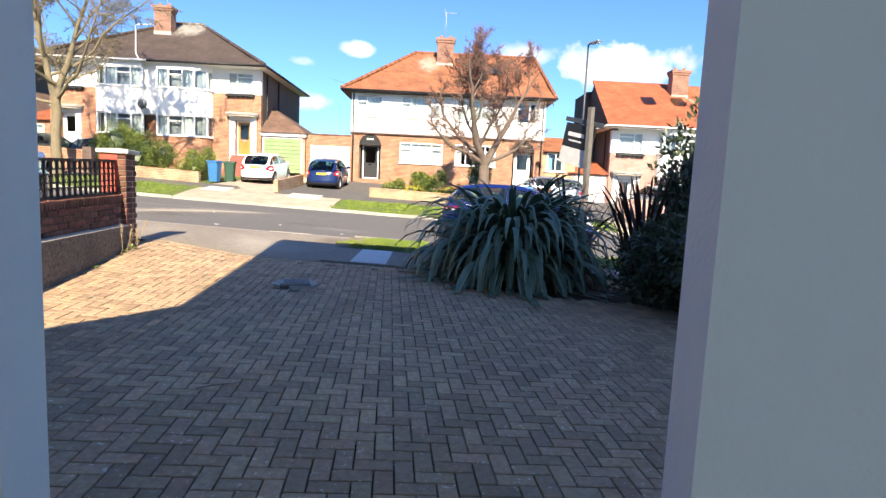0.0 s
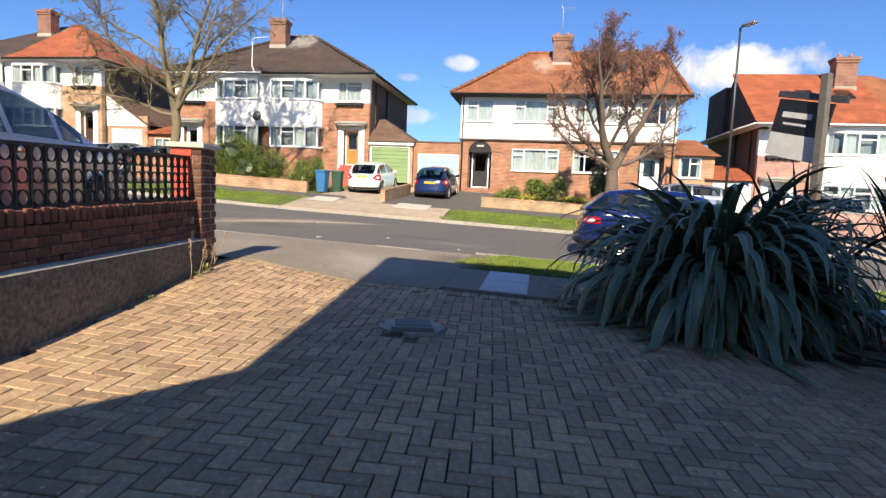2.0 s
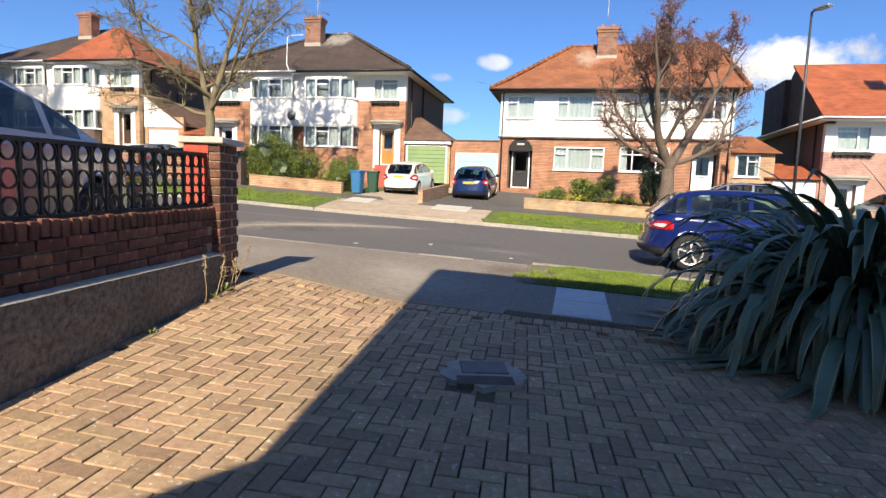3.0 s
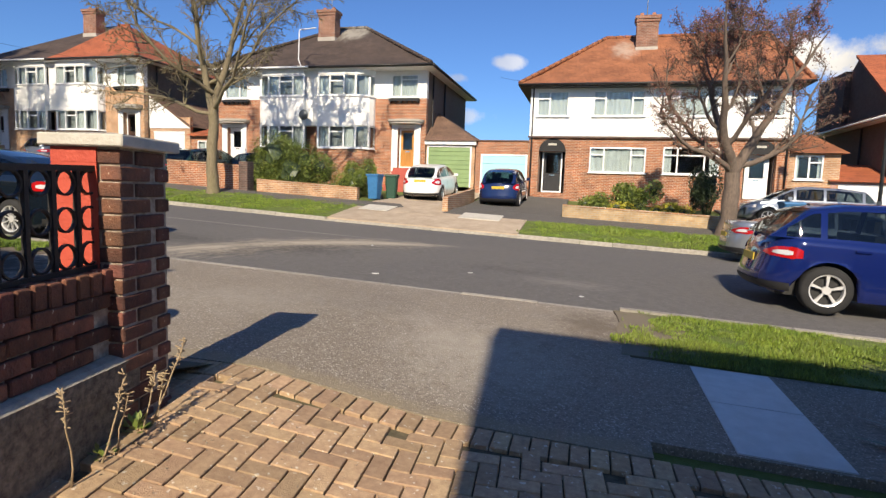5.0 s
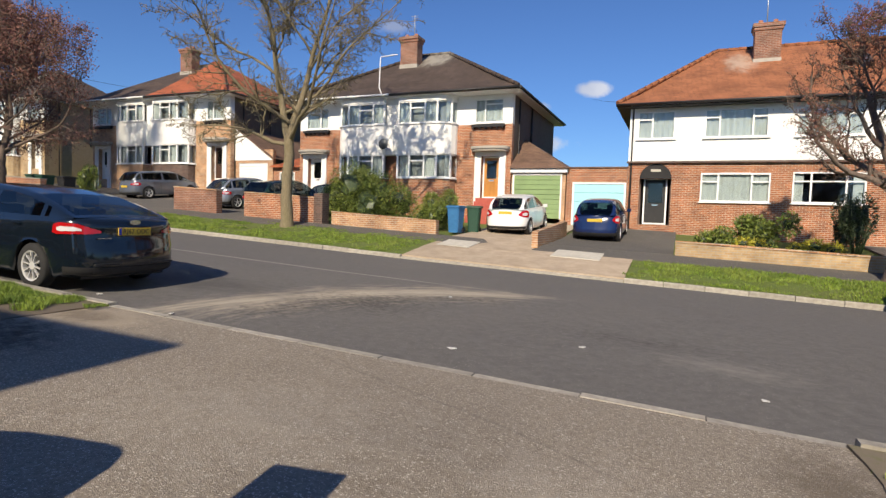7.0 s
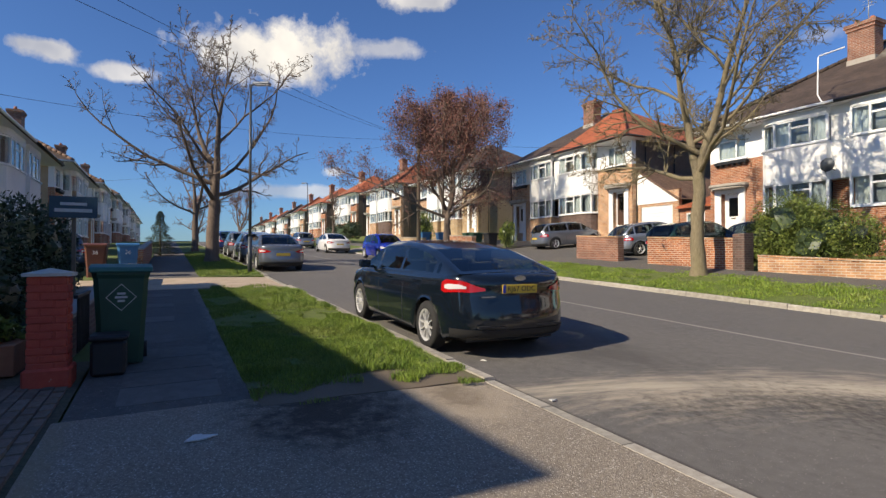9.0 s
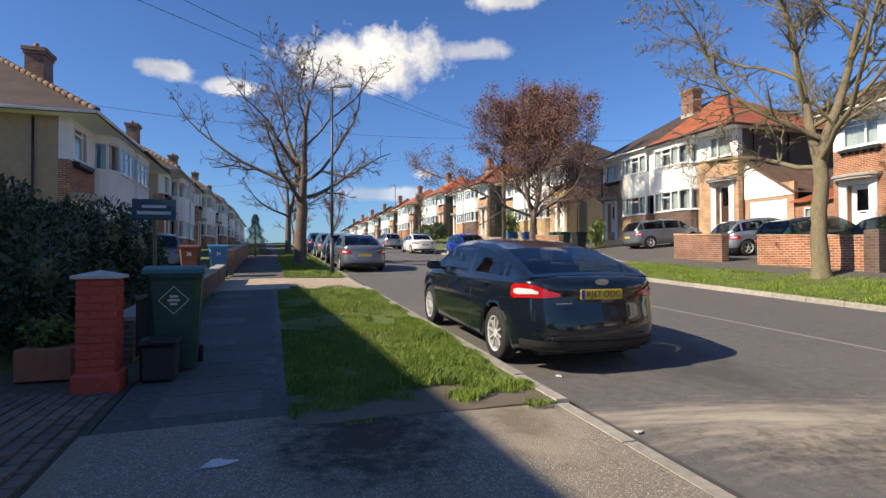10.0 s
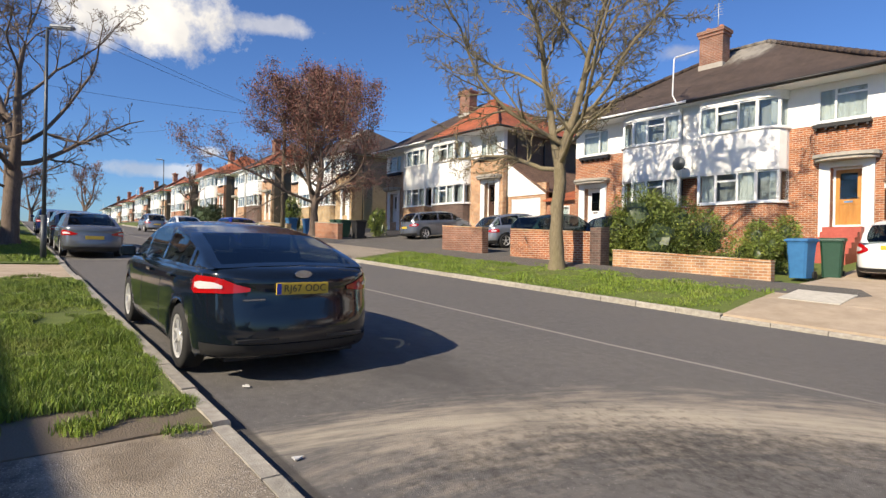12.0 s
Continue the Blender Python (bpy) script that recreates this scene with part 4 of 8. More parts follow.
def semi(c, y, f, label, brick=("brick_warm", "brick_warm"), base=("brick_warm", "brick_warm"), roofs=("roof_dark", "roof_dark"), doors=(("white", True), ("wood_orange", True)), chim=-0.9, flip=0.0, side="render_brown", sloped=True, group="semi-detached houses"):
    """A pair of bow-windowed houses: index 0 is the half at negative x."""
    H = thing("house", (c, y, f), label, "house", group, flip)
    EV = 5.13
    holes = [(-5.75, -4.28, 3.66, 4.8), (4.28, 5.75, 3.66, 4.8), (-5.6, -4.7, 0, 2.3), (4.7, 5.6, 0, 2.3), (0.6, 3.1, 0.96, 2.1), (0.6, 3.1, 3.7, 4.7), (-3.1, -0.6, 0.96, 2.1), (-3.1, -0.6, 3.7, 4.7)]
    for s, k in ((-1, 0), (1, 1)):
        xa, xb = (-6.2, 0.0) if s < 0 else (0.0, 6.2)
        part("wall", wall_grid(xa, xb, -2.2, 3.58, 0.0, 0.3, holes), MAT[brick[k]], H, "brick lower front wall")
        part("wall", wall_grid(xa, xb, 3.58, EV, 0.002, 0.3, holes), MAT["render_white"], H, "white rendered upper front wall")
        part("wall", boxes([(min(6.2 * s, 5.9 * s), max(6.2 * s, 5.9 * s), 0.302, 9.0, -2.2, EV)]), MAT[side], H, "rough rendered side wall")
        part("panel", boxes([(min(0, 0.42 * s), max(0, 0.42 * s), -0.45, -0.002, 2.12, EV - 0.05)]), MAT["render_white"], H)
        bay(H, s, base=base[k])
        x0, x1 = (4.28, 5.75) if s > 0 else (-5.75, -4.28)
        window(H, x0, x1, 3.66, 4.8, 0.0, (0.36,) if s > 0 else (0.64,), ((0.36, 1, 0.78),) if s > 0 else ((0, 0.64, 0.78),), "curtain")
        part("window_shelf", boxes([(x0 - 0.1, x1 + 0.1, -0.22, 0.0, 3.44, 3.56)] + [(x0 + i * (x1 - x0) / 5 - 0.03, x0 + i * (x1 - x0) / 5 + 0.03, -0.2, 0.0, 3.36, 3.44) for i in range(6)]), MAT["black"], H, "dark timber shelf on brackets")
        d0, d1 = (4.78, 5.52) if s > 0 else (-5.52, -4.78)
        front_door(H, d0, d1, 0.02, 1.98, 0.26, doors[k][0], doors[k][1], "panelled front door in a white frame")
        part("porch", boxes([(d0 - 0.42, d0 - 0.085, -0.06, 0.4, -0.75, 2.26), (d1 + 0.085, d1 + 0.42, -0.06, 0.4, -0.75, 2.26), (d0 - 0.085, d1 + 0.085, -0.05, 0.24, 2.06, 2.25)]), MAT["render_white"], H, "white painted porch surround")
        bm = bmesh.new()
        cx = (d0 + d1) / 2
        arc = [(cx + 0.98 * math.cos(a), -0.02 - 0.62 * math.sin(a) ** 0.7) for a in [math.pi * i / 12 for i in range(13)]]
        extrude_poly(bm, arc[::-1], 2.36, 2.48, "z")
        extrude_poly(bm, [(cx + (x - cx) * 0.93, yy * 0.9) for x, yy in arc[::-1]], 2.26, 2.36, "z")
        part("canopy", bm, MAT["concrete"], H, "bowed concrete porch canopy")
        ov = 6.75 * s
        part("roof", hip_roof_half(0.0, ov, -0.95, 9.6, EV, EV + 3.45, 0.85 * s, 4.5, s), MAT[roofs[k]], H, "hipped tiled roof")
        part("soffit", boxes([(min(0.001 * s, ov - 0.03 * s), max(0.001 * s, ov - 0.03 * s), -0.9, 9.55, EV - 0.13, EV - 0.09)]), MAT["white"], H)
        bm = bmesh.new()
        tube(bm, [(0.0, -1.0, EV - 0.05), (ov, -1.0, EV - 0.05)], 0.055, 8)
        tube(bm, [(ov + 0.04 * s, -0.95, EV - 0.05), (ov + 0.04 * s, 9.6, EV - 0.05)], 0.055, 8)
        part("gutter", bm, MAT["black"] if s > 0 else MAT["white"], H)
        bm = bmesh.new()
        tube(bm, [(6.26 * s, 1.0, EV - 0.2), (6.26 * s, 1.0, -1.0)], 0.04, 8)
        tube(bm, [(6.26 * s, 3.4, EV - 0.2), (6.26 * s, 3.4, 2.0)], 0.05, 8)
        part("downpipe", bm, MAT["black"], H)
    part("wall", boxes([(-5.9, 5.9, 8.7, 9.0, -2.2, EV)]), MAT[side], H)
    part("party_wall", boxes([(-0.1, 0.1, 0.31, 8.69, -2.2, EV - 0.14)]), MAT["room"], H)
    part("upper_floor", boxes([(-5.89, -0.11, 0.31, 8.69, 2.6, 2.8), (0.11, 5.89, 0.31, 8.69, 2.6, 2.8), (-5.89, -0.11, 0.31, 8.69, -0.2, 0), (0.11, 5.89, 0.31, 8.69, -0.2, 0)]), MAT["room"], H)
    chimney(H, chim, 3.1, EV + 1.9, EV + 4.05)
    return H


def ridge_tiles(house, pts, mat):
    """Rounded tiles end to end along a ridge or a hip."""
    bm = bmesh.new()
    for a, b in zip(pts[:-1], pts[1:]):
        a, b = Vector(a), Vector(b)
        n = max(1, int((b - a).length / 0.45))
        for i in range(n):
            p, q = a.lerp(b, i / n), a.lerp(b, (i + 0.97) / n)
            tube(bm, [p, q], [0.11, 0.095], 7)
    part("ridge", bm, MAT[mat], house)


# house opposite, to the left of the pair of garages
H1 = semi(-16.95, 33.5, 2.87, "white-fronted brick houses with bow windows and a brown tiled roof", doors=(("white", True), ("wood_orange", True)))
ridge_tiles(H1, [(-6.7, -0.95, 5.15), (-0.85, 4.5, 8.6), (0.85, 4.5, 8.6), (6.7, -0.95, 5.15)], "roof_dark")
part("step", boxes([(4.62, 5.68, -0.70 - 0.28 * i, -0.42 - 0.28 * i, -1.6, 0.0 - 0.18 * i - 0.18) for i in range(5)] + [(4.6, 5.7, -0.42, 0.0, -1.6, 0.0)]), MAT["red_step"], H1, "red painted front steps")
bm = bmesh.new()
bmesh.ops.create_uvsphere(bm, u_segments=18, v_segments=10, radius=0.27)
for v in bm.verts:
    v.co.y = -0.11 * (1 - (v.co.x ** 2 + v.co.z ** 2) / 0.073) + (0.02 if v.co.y > 0 else 0)
bmesh.ops.translate(bm, verts=bm.verts[:], vec=(-0.25, -1.02, 2.62))
tube(bm, [(-0.25, -0.98, 2.55), (-0.25, -0.5, 2.45)], 0.02, 6)
tube(bm, [(-0.25, -1.1, 2.3), (-0.25, -1.45, 2.5)], 0.012, 6)
part("satellite_dish", bm, MAT["metal_dark"], H1, "grey satellite dish on the white wall")
bm = bmesh.new()
tube(bm, [(-0.35, -1.05, 5.0), (-0.7, -0.8, 5.5), (-0.72, -0.7, 7.0), (-0.72, -0.6, 7.1), (0.2, -0.6, 7.15)], 0.03, 6)
part("aerial_cable", bm, MAT["white"], H1, "pale cable looping over the eaves")
aerial(H1, -0.8, 3.2, 9.3, 1.2, 1)

G1 = thing("garage", (-9.45, 33.5, 1.95), "garage with a faded green up-and-over door and a tiled lean-to roof", "garage")
part("wall", boxes([(-1.24, -1.14, 0, 5, -0.3, 2.3), (1.14, 1.34, 0, 5, -0.3, 2.3), (-1.14, 1.14, 0.08, 5.0, 2.12, 2.3), (-1.14, 1.14, 4.8, 5.0, -0.3, 2.12)]), MAT["brick_tan"], G1)
garage_door(G1, -1.10, 1.10, 0.02, 2.04, 0.0, "green_door", "faded green ribbed garage door", 9)
part("fascia", boxes([(-1.28, 1.42, -0.16, -0.02, 2.16, 2.34)]), MAT["white"], G1)
part("roof", poly([(-1.3, -0.25, 2.35), (1.5, -0.25, 2.35), (1.5, 5.2, 2.35), (-1.3, 5.2, 2.35), (-1.3, 2.4, 4.1), (-1.3, 2.9, 4.1)], [(0, 1, 4), (1, 2, 5, 4), (2, 3, 5), (3, 0, 4, 5), (0, 3, 2, 1)]), MAT["roof_brown"], G1, "brown tiled lean-to roof")

# house opposite, to the right
H2 = thing("house", (0.35, 33.5, 1.85), "brick and white panelled houses under an orange tiled hipped roof", "house", "semi-detached houses")
W2 = [(-5.42, -3.92, 3.69, 4.87), (-2.78, -0.45, 3.69, 4.87), (0.48, 2.7, 3.67, 4.85), (3.9, 5.4, 3.67, 4.85)]
LW2 = [(-2.82, -0.26, 1.05, 2.24), (0.5, 2.92, 1.05, 2.28)]
DH = [(-5.25, -3.95, 0.0, 2.0), (3.95, 5.25, 0.0, 2.0)]
part("wall", wall_grid(-5.75, 5.75, -1.2, 2.72, 0.0, 0.3, LW2 + DH), MAT["brick_warm"], H2, "red brick ground floor wall with a soldier course")
part("wall", wall_grid(-5.75, 5.75, 2.72, 5.15, -0.1, 0.2, W2), MAT["render_white"], H2, "white panelled first floor wall")
part("wall", boxes([(-5.75, -5.45, 0.302, 9.0, -1.2, 5.12), (5.45, 5.75, 0.302, 9.0, -1.2, 5.12), (-5.45, 5.45, 8.7, 9.0, -1.2, 5.12)]), MAT["render_brown"], H2)
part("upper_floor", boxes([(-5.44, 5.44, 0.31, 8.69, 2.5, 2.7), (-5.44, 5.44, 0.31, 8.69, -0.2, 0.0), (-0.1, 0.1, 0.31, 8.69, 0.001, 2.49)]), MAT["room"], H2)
part("band", boxes([(-5.8, 5.8, -0.14, -0.101, 2.66, 2.74)]), MAT["brick_dark"], H2)
for i, (a, b, c, d) in enumerate(W2):
    window(H2, a, b, c, d, -0.1, (0.4,) if i == 0 else (0.6,) if i == 3 else (0.24, 0.76), ((0, 0.4, 0.7),) if i == 0 else ((0, 0.24, 0.7), (0.76, 1, 0.7)), "curtain" if i < 3 else "sides")
for i, (a, b, c, d) in enumerate(LW2):
    window(H2, a, b, c, d, 0.0, (0.26, 0.74), ((0, 0.26, 0.7), (0.26, 0.74, 0.7 if i else 0.99), (0.74, 1, 0.7)), "curtain" if i == 0 else "sides")
for s in (-1, 1):
    cx = 4.6 * s
    bm = bmesh.new()
    n = 16
    for ring in range(2):
        r0, r1 = (0.66, 0.88) if ring == 0 else (0.88, 1.1)
        for i in range(n):
            a0, a1 = math.pi * (i + 0.06) / n, math.pi * (i + 0.94) / n
            pts = [(cx + r0 * math.cos(a0), 2.0 + r0 * math.sin(a0) * 0.99), (cx + r1 * math.cos(a0), 2.0 + r1 * math.sin(a0) * 0.99), (cx + r1 * math.cos(a1), 2.0 + r1 * math.sin(a1) * 0.99), (cx + r0 * math.cos(a1), 2.0 + r0 * math.sin(a1) * 0.99)]
            if max(p[1] for p in pts) < 2.72:
                extrude_poly(bm, pts, -0.03, 0.05, "y")
    part("arch", bm, MAT["brick_warm"], H2, "brick arch over the recessed porch")
    # Dark disc on the solid wall, painted as the shade under the arch.
    bm = bmesh.new()
    pts = [(cx + 0.645 * math.cos(math.pi * i / 14), 2.004 + 0.64 * math.sin(math.pi * i / 14)) for i in range(15)]
    extrude_poly(bm, pts, -0.006, 0.02, "y")
    part("porch_head_shade", bm, MAT["room"], H2, "dark sheet for the shaded arched porch head")
    part("number_plate", boxes([(cx - 0.2, cx + 0.2, -0.03, -0.01, 2.30, 2.40)]), MAT["stone_cap"], H2)
    part("porch_inside", boxes([(cx - 0.65, cx - 0.6, 0.31, 1.2, 0.0, 2.4), (cx + 0.6, cx + 0.65, 0.31, 1.2, 0.0, 2.4)]), MAT["brick_dark"], H2)
    front_door(H2, cx - 0.42, cx + 0.42, 0.02, 1.98, 0.5, "black" if s < 0 else "white", True, "dark glazed front door" if s < 0 else "white glazed front door")
    bm = bmesh.new()
    tube(bm, [(5.62 * s, -0.08, 5.0), (5.62 * s, -0.08, 2.9), (5.62 * s, -0.06, 2.6), (5.62 * s, -0.06, -0.6)], 0.045, 8)
    part("downpipe", bm, MAT["black"], H2)
part("roof", hip_roof_half(0.0, -6.3, -0.7, 9.6, 5.15, 8.5, -2.3, 4.5, -1), MAT["roof_orange"], H2, "orange clay tiled hipped roof")
part("roof", hip_roof_half(0.0, 6.25, -0.7, 9.6, 5.15, 8.5, 5.6, 4.5, 1), MAT["roof_orange"], H2, "orange clay tiled roof, gabled beyond")
ridge_tiles(H2, [(-6.25, -0.7, 5.17), (-2.3, 4.5, 8.52), (5.6, 4.5, 8.52), (6.2, -0.7, 5.17)], "roof_orange")
part("soffit", boxes([(-6.25, 6.2, -0.65, 9.5, 5.0, 5.03)]), MAT["trim_black"], H2)
bm = bmesh.new()
tube(bm, [(-6.3, -0.76, 5.08), (6.3, -0.76, 5.08)], 0.055, 8)
part("gutter", bm, MAT["black"], H2)
chimney(H2, -0.35, 3.3, 7.0, 9.15)
aerial(H2, -0.4, 3.3, 9.3, 1.5, 0)
sk = part("skylight", poly([(2.3, 1.75, 6.86), (3.3, 1.75, 6.86), (3.3, 2.65, 7.44), (2.3, 2.65, 7.44)], [(0, 1, 2, 3)]), MAT["metal_dark"], H2, "roof window")
# single-storey side extension and garage
part("side_wall", wall_grid(5.76, 7.75, -1.2, 2.1, 0.02, 0.3, [(6.0, 7.1, 0.95, 2.02)]), MAT["brick_tan"], H2)
part("side_wall", boxes([(7.45, 7.75, 0.302, 5.5, -1.2, 2.1)]), MAT["brick_tan"], H2)
window(H2, 6.0, 7.1, 0.95, 2.02, 0.02, (0.5,), ((0.5, 1, 0.7),), "sides")
part("side_roof", poly([(5.76, -0.25, 2.1), (8.0, -0.25, 2.1), (8.0, 5.8, 2.1), (5.76, 5.8, 2.1), (5.76, 2.6, 3.2), (7.4, 2.6, 3.2)], [(0, 1, 5, 4), (1, 2, 5), (2, 3, 4, 5), (3, 2, 1, 0)]), MAT["roof_orange"], H2)
G2 = thing("garage", (-6.62, 33.5, 1.62), "flat-roofed brick garage with a pale aqua up-and-over door", "garage")
part("wall", wall_grid(-1.45, 1.2, -0.4, 2.7, 0.05, 0.28, [(-1.1, 1.1, -0.4, 2.0)]), MAT["brick_warm"], G2)
part("wall", boxes([(-1.45, -1.2, 0.282, 5.5, -0.4, 2.6), (1.0, 1.2, 0.282, 5.5, -0.4, 2.6), (-1.45, 1.2, 5.501, 5.7, -0.4, 2.6), (-1.195, 0.995, 0.282, 5.495, 2.4, 2.5)]), MAT["brick_warm"], G2)
part("coping", boxes([(-1.5, 1.25, 0.0, 0.33, 2.7, 2.76)]), MAT["roof_brown"], G2)
garage_door(G2, -1.1, 1.1, -0.02, 1.98, 0.06, "aqua_door", "pale aqua garage door", 5)

# further houses up the street, far side
H3 = semi(-34.5, 33.5, 3.72, "bow-windowed houses, one half reroofed in bright red tiles", brick=("brick_tan", "brick_tan"), base=("brick_tan", "brick_dark"), roofs=("roof_dark", "roof_red"), doors=(("white", True), ("wood_dark", True)), chim=-0.6)
ridge_tiles(H3, [(0.0, 4.5, 8.6), (0.85, 4.5, 8.6), (6.7, -0.95, 5.15)], "roof_red")
H4 = semi(16.35, 33.5, 0.5, "pink brick and white houses with a red tiled roof", brick=("brick_pink", "brick_pink"), base=("brick_pink", "brick_pink"), roofs=("roof_red", "roof_orange"), doors=(("white", True), ("white", True)), chim=-1.2)
part("gable", poly([(-6.22, -0.3, 4.9), (-6.22, 9.2, 4.9), (-6.22, 4.5, 8.55), (-5.9, -0.3, 4.9), (-5.9, 9.2, 4.9), (-5.9, 4.5, 8.55)], [(0, 2, 1), (3, 4, 5), (0, 3, 5, 2), (1, 2, 5, 4), (0, 1, 4, 3)]), MAT["render_brown"], H4, "dark rendered gable")
part("gable_roof", poly([(-6.75, -0.97, 5.16), (-0.85, -0.97, 5.16), (-0.85, 4.5, 8.64), (-6.4, 4.5, 8.64), (-6.75, -0.97, 5.04), (-6.4, 4.5, 8.52)], [(0, 1, 2, 3), (0, 3, 5, 4)]), MAT["roof_red"], H4, "red tiled roof slope")
for xx in (-3.9, -2.0):
    part("skylight", poly([(xx, 1.4, 6.76), (xx + 0.8, 1.4, 6.76), (xx + 0.8, 2.3, 7.35), (xx, 2.3, 7.35)], [(0, 1, 2, 3)]), MAT["car_glass"], H4, "roof window")
part("dormer", boxes([(-6.5, -4.4, 5.2, 8.6, 5.3, 8.0)]), MAT["roof_dark"], H4, "box dormer at the back")
G4 = thing("garage", (9.1, 33.5, 0.75), "garage with a white door under a low tiled roof", "garage")
part("wall", wall_grid(-1.3, 1.0, -0.6, 2.0, 0.0, 0.25, [(-1.1, 0.9, -0.6, 1.9)]), MAT["brick_pink"], G4)
garage_door(G4, -1.1, 0.9, -0.1, 1.88, 0.04, "white", "white garage door", 6)
part("roof", poly([(-1.4, -0.2, 2.0), (1.05, -0.2, 2.0), (1.05, 2.4, 2.9), (-1.4, 2.4, 2.9)], [(0, 1, 2, 3)]), MAT["roof_red"], G4)
G3 = thing("garage", (-26.9, 33.9, 3.55), "attached garage with a white gable and a white ribbed door", "garage")
part("wall", wall_grid(-1.35, 1.5, -0.9, 2.0, 0.0, 0.25, [(-1.1, 1.1, -0.9, 1.2)]), MAT["brick_tan"], G3)
garage_door(G3, -1.1, 1.1, -0.6, 1.18, 0.04, "white", "white ribbed garage door", 9)
part("gable", poly([(-1.36, -0.04, 1.35), (1.5, -0.04, 1.35), (-1.36, -0.04, 3.3), (-1.36, 0.1, 1.35), (1.5, 0.1, 1.35), (-1.36, 0.1, 3.3)], [(0, 1, 2), (3, 5, 4), (0, 3, 4, 1), (1, 4, 5, 2)]), MAT["render_white"], G3, "white boarded gable")
part("roof", poly([(-1.36, -0.1, 3.4), (1.62, -0.1, 1.45), (1.62, 7, 1.45), (-1.36, 7, 3.4), (-1.36, -0.1, 3.3), (1.62, -0.1, 1.36)], [(0, 1, 2, 3), (0, 4, 5, 1)]), MAT["roof_brown"], G3)
G3b = thing("outbuilding", (-24.3, 33.9, 2.95), "single-storey brick extension with a red tiled roof and white window", "extension")
part("wall", wall_grid(-1.05, 1.1, -1.3, 1.55, 0.0, 0.25, [(-0.6, 0.5, 0.1, 1.25)]), MAT["brick_warm"], G3b)
window(G3b, -0.6, 0.5, 0.1, 1.25, 0.0, (0.5,), (), "curtain")
part("roof", poly([(-1.1, -0.25, 1.6), (1.12, -0.25, 1.6), (1.12, 3.4, 2.6), (-1.1, 3.4, 2.6), (-1.1, -0.25, 1.5), (1.12, -0.25, 1.5)], [(0, 1, 2, 3), (0, 4, 5, 1)]), MAT["roof_red"], G3b)

pair_y = semi(-52.2, 33.5, slope(-52.2) + 2.2, "pair of houses in yellow brick and white render", brick=("brick_tan", "brick_yellow"), base=("brick_yellow", "brick_yellow"), roofs=("roof_dark", "roof_dark"), doors=(("white", True), ("white", True)), side="render_tan")
pair_r = semi(-86.5, 33.5, slope(-86.5) + 2.2, "pair of red-fronted houses with red tiled roofs", brick=("brick_warm", "brick_warm"), base=("brick_warm", "brick_warm"), roofs=("roof_orange", "roof_red"), doors=(("white", True), ("white", True)))
tagged(copy_thing(H3, pose(-69.8, 33.5, slope(-69.8) + 2.25)), label="white-fronted houses with bays and mixed roofs up the road")
for i, x in enumerate((-104, -121, -138, -155, -172, -190)):
    tagged(copy_thing((pair_r, H3, H1)[i % 3], pose(x, 33.5, slope(x) + 2.0)), label="distant pair of houses along the top of the road")
tagged(copy_thing(pair_y, pose(34.5, 33.5, 0.1)), label="pair of houses down the road beyond the bare tree")
tagged(copy_thing(H1, pose(52, 33.5, -0.6)), label="pair of houses at the lower end of the road")

# near side, up the road
N2 = semi(-32.6, 3.6, slope(-32.6) + 0.25, "houses with a tan rendered side wall and brown roof", side="render_tan", roofs=("roof_dark", "roof_brown"), flip=180.0, doors=(("white", True), ("wood_dark", True)), chim=0.3)
ridge_tiles(N2, [(-6.7, -0.95, 5.15), (-0.85, 4.5, 8.6), (0.85, 4.5, 8.6), (6.7, -0.95, 5.15)], "roof_brown")
for i, x in enumerate((-49.5, -66.5, -83.5, -100.5, -117.5, -134.5)):
    tagged(copy_thing(N2, pose(x, 3.6, slope(x) + 0.25, 0, 0, 180)), label="pair of houses stepping up the near side of the road")


def plain_house(x0, x1, yf, z0, eave, label, o0=0.5):
    h_ = thing("house", (0, 0, 0), label, "house")
    part("wall", boxes([(x0, x1, yf - 8.5, yf - 8.2, z0, eave), (x0, x0 + 0.3, yf - 8.2, yf - 0.301, z0, eave), (x1 - 0.3, x1, yf - 8.2, yf - 0.301, z0, eave)]), MAT["brick_warm"], h_)
    c = (x0 + x1) / 2
    r_ = min(2.2, (x1 - x0) / 4)
    for s, xo, xr in ((-1, x0 - o0, c - r_), (1, x1 + 0.5, c + r_)):
        part("roof", hip_roof_half(c, xo, yf + 0.5, yf - 9.0, eave, eave + 2.5, xr, yf - 4.2, s), MAT["roof_dark"], h_)
    part("ceiling", boxes([(x0 + 0.01, x1 - 0.01, yf - 8.49, yf + 0.45, eave - 0.1, eave - 0.04)]), MAT["white"], h_)
    return h_


OWN = plain_house(-1.2, 9.5, 0.98, -0.1, 6.75, "brick house that the driveway belongs to", 0.02)
part("wall", wall_grid(-2.12, 9.5, -0.1, 6.65, 0.98, 1.10, [(-0.82, 0.43, -0.1, 3.0)]), MAT["render_white"], OWN, "white front wall with the doorway")
part("wall", boxes([(-2.3, -2.21, -3.5, 0.79, -0.1, 2.6), (-4.6, -4.4, -5, 0.79, -0.1, 2.7), (-4.39, -2.31, -5, 0.79, 2.3, 2.45)]), MAT["render_white"], OWN, "flat-roofed side garage")
# Unseen wall; its top outline is set by the shadow edge it must cast.
bm = bmesh.new()
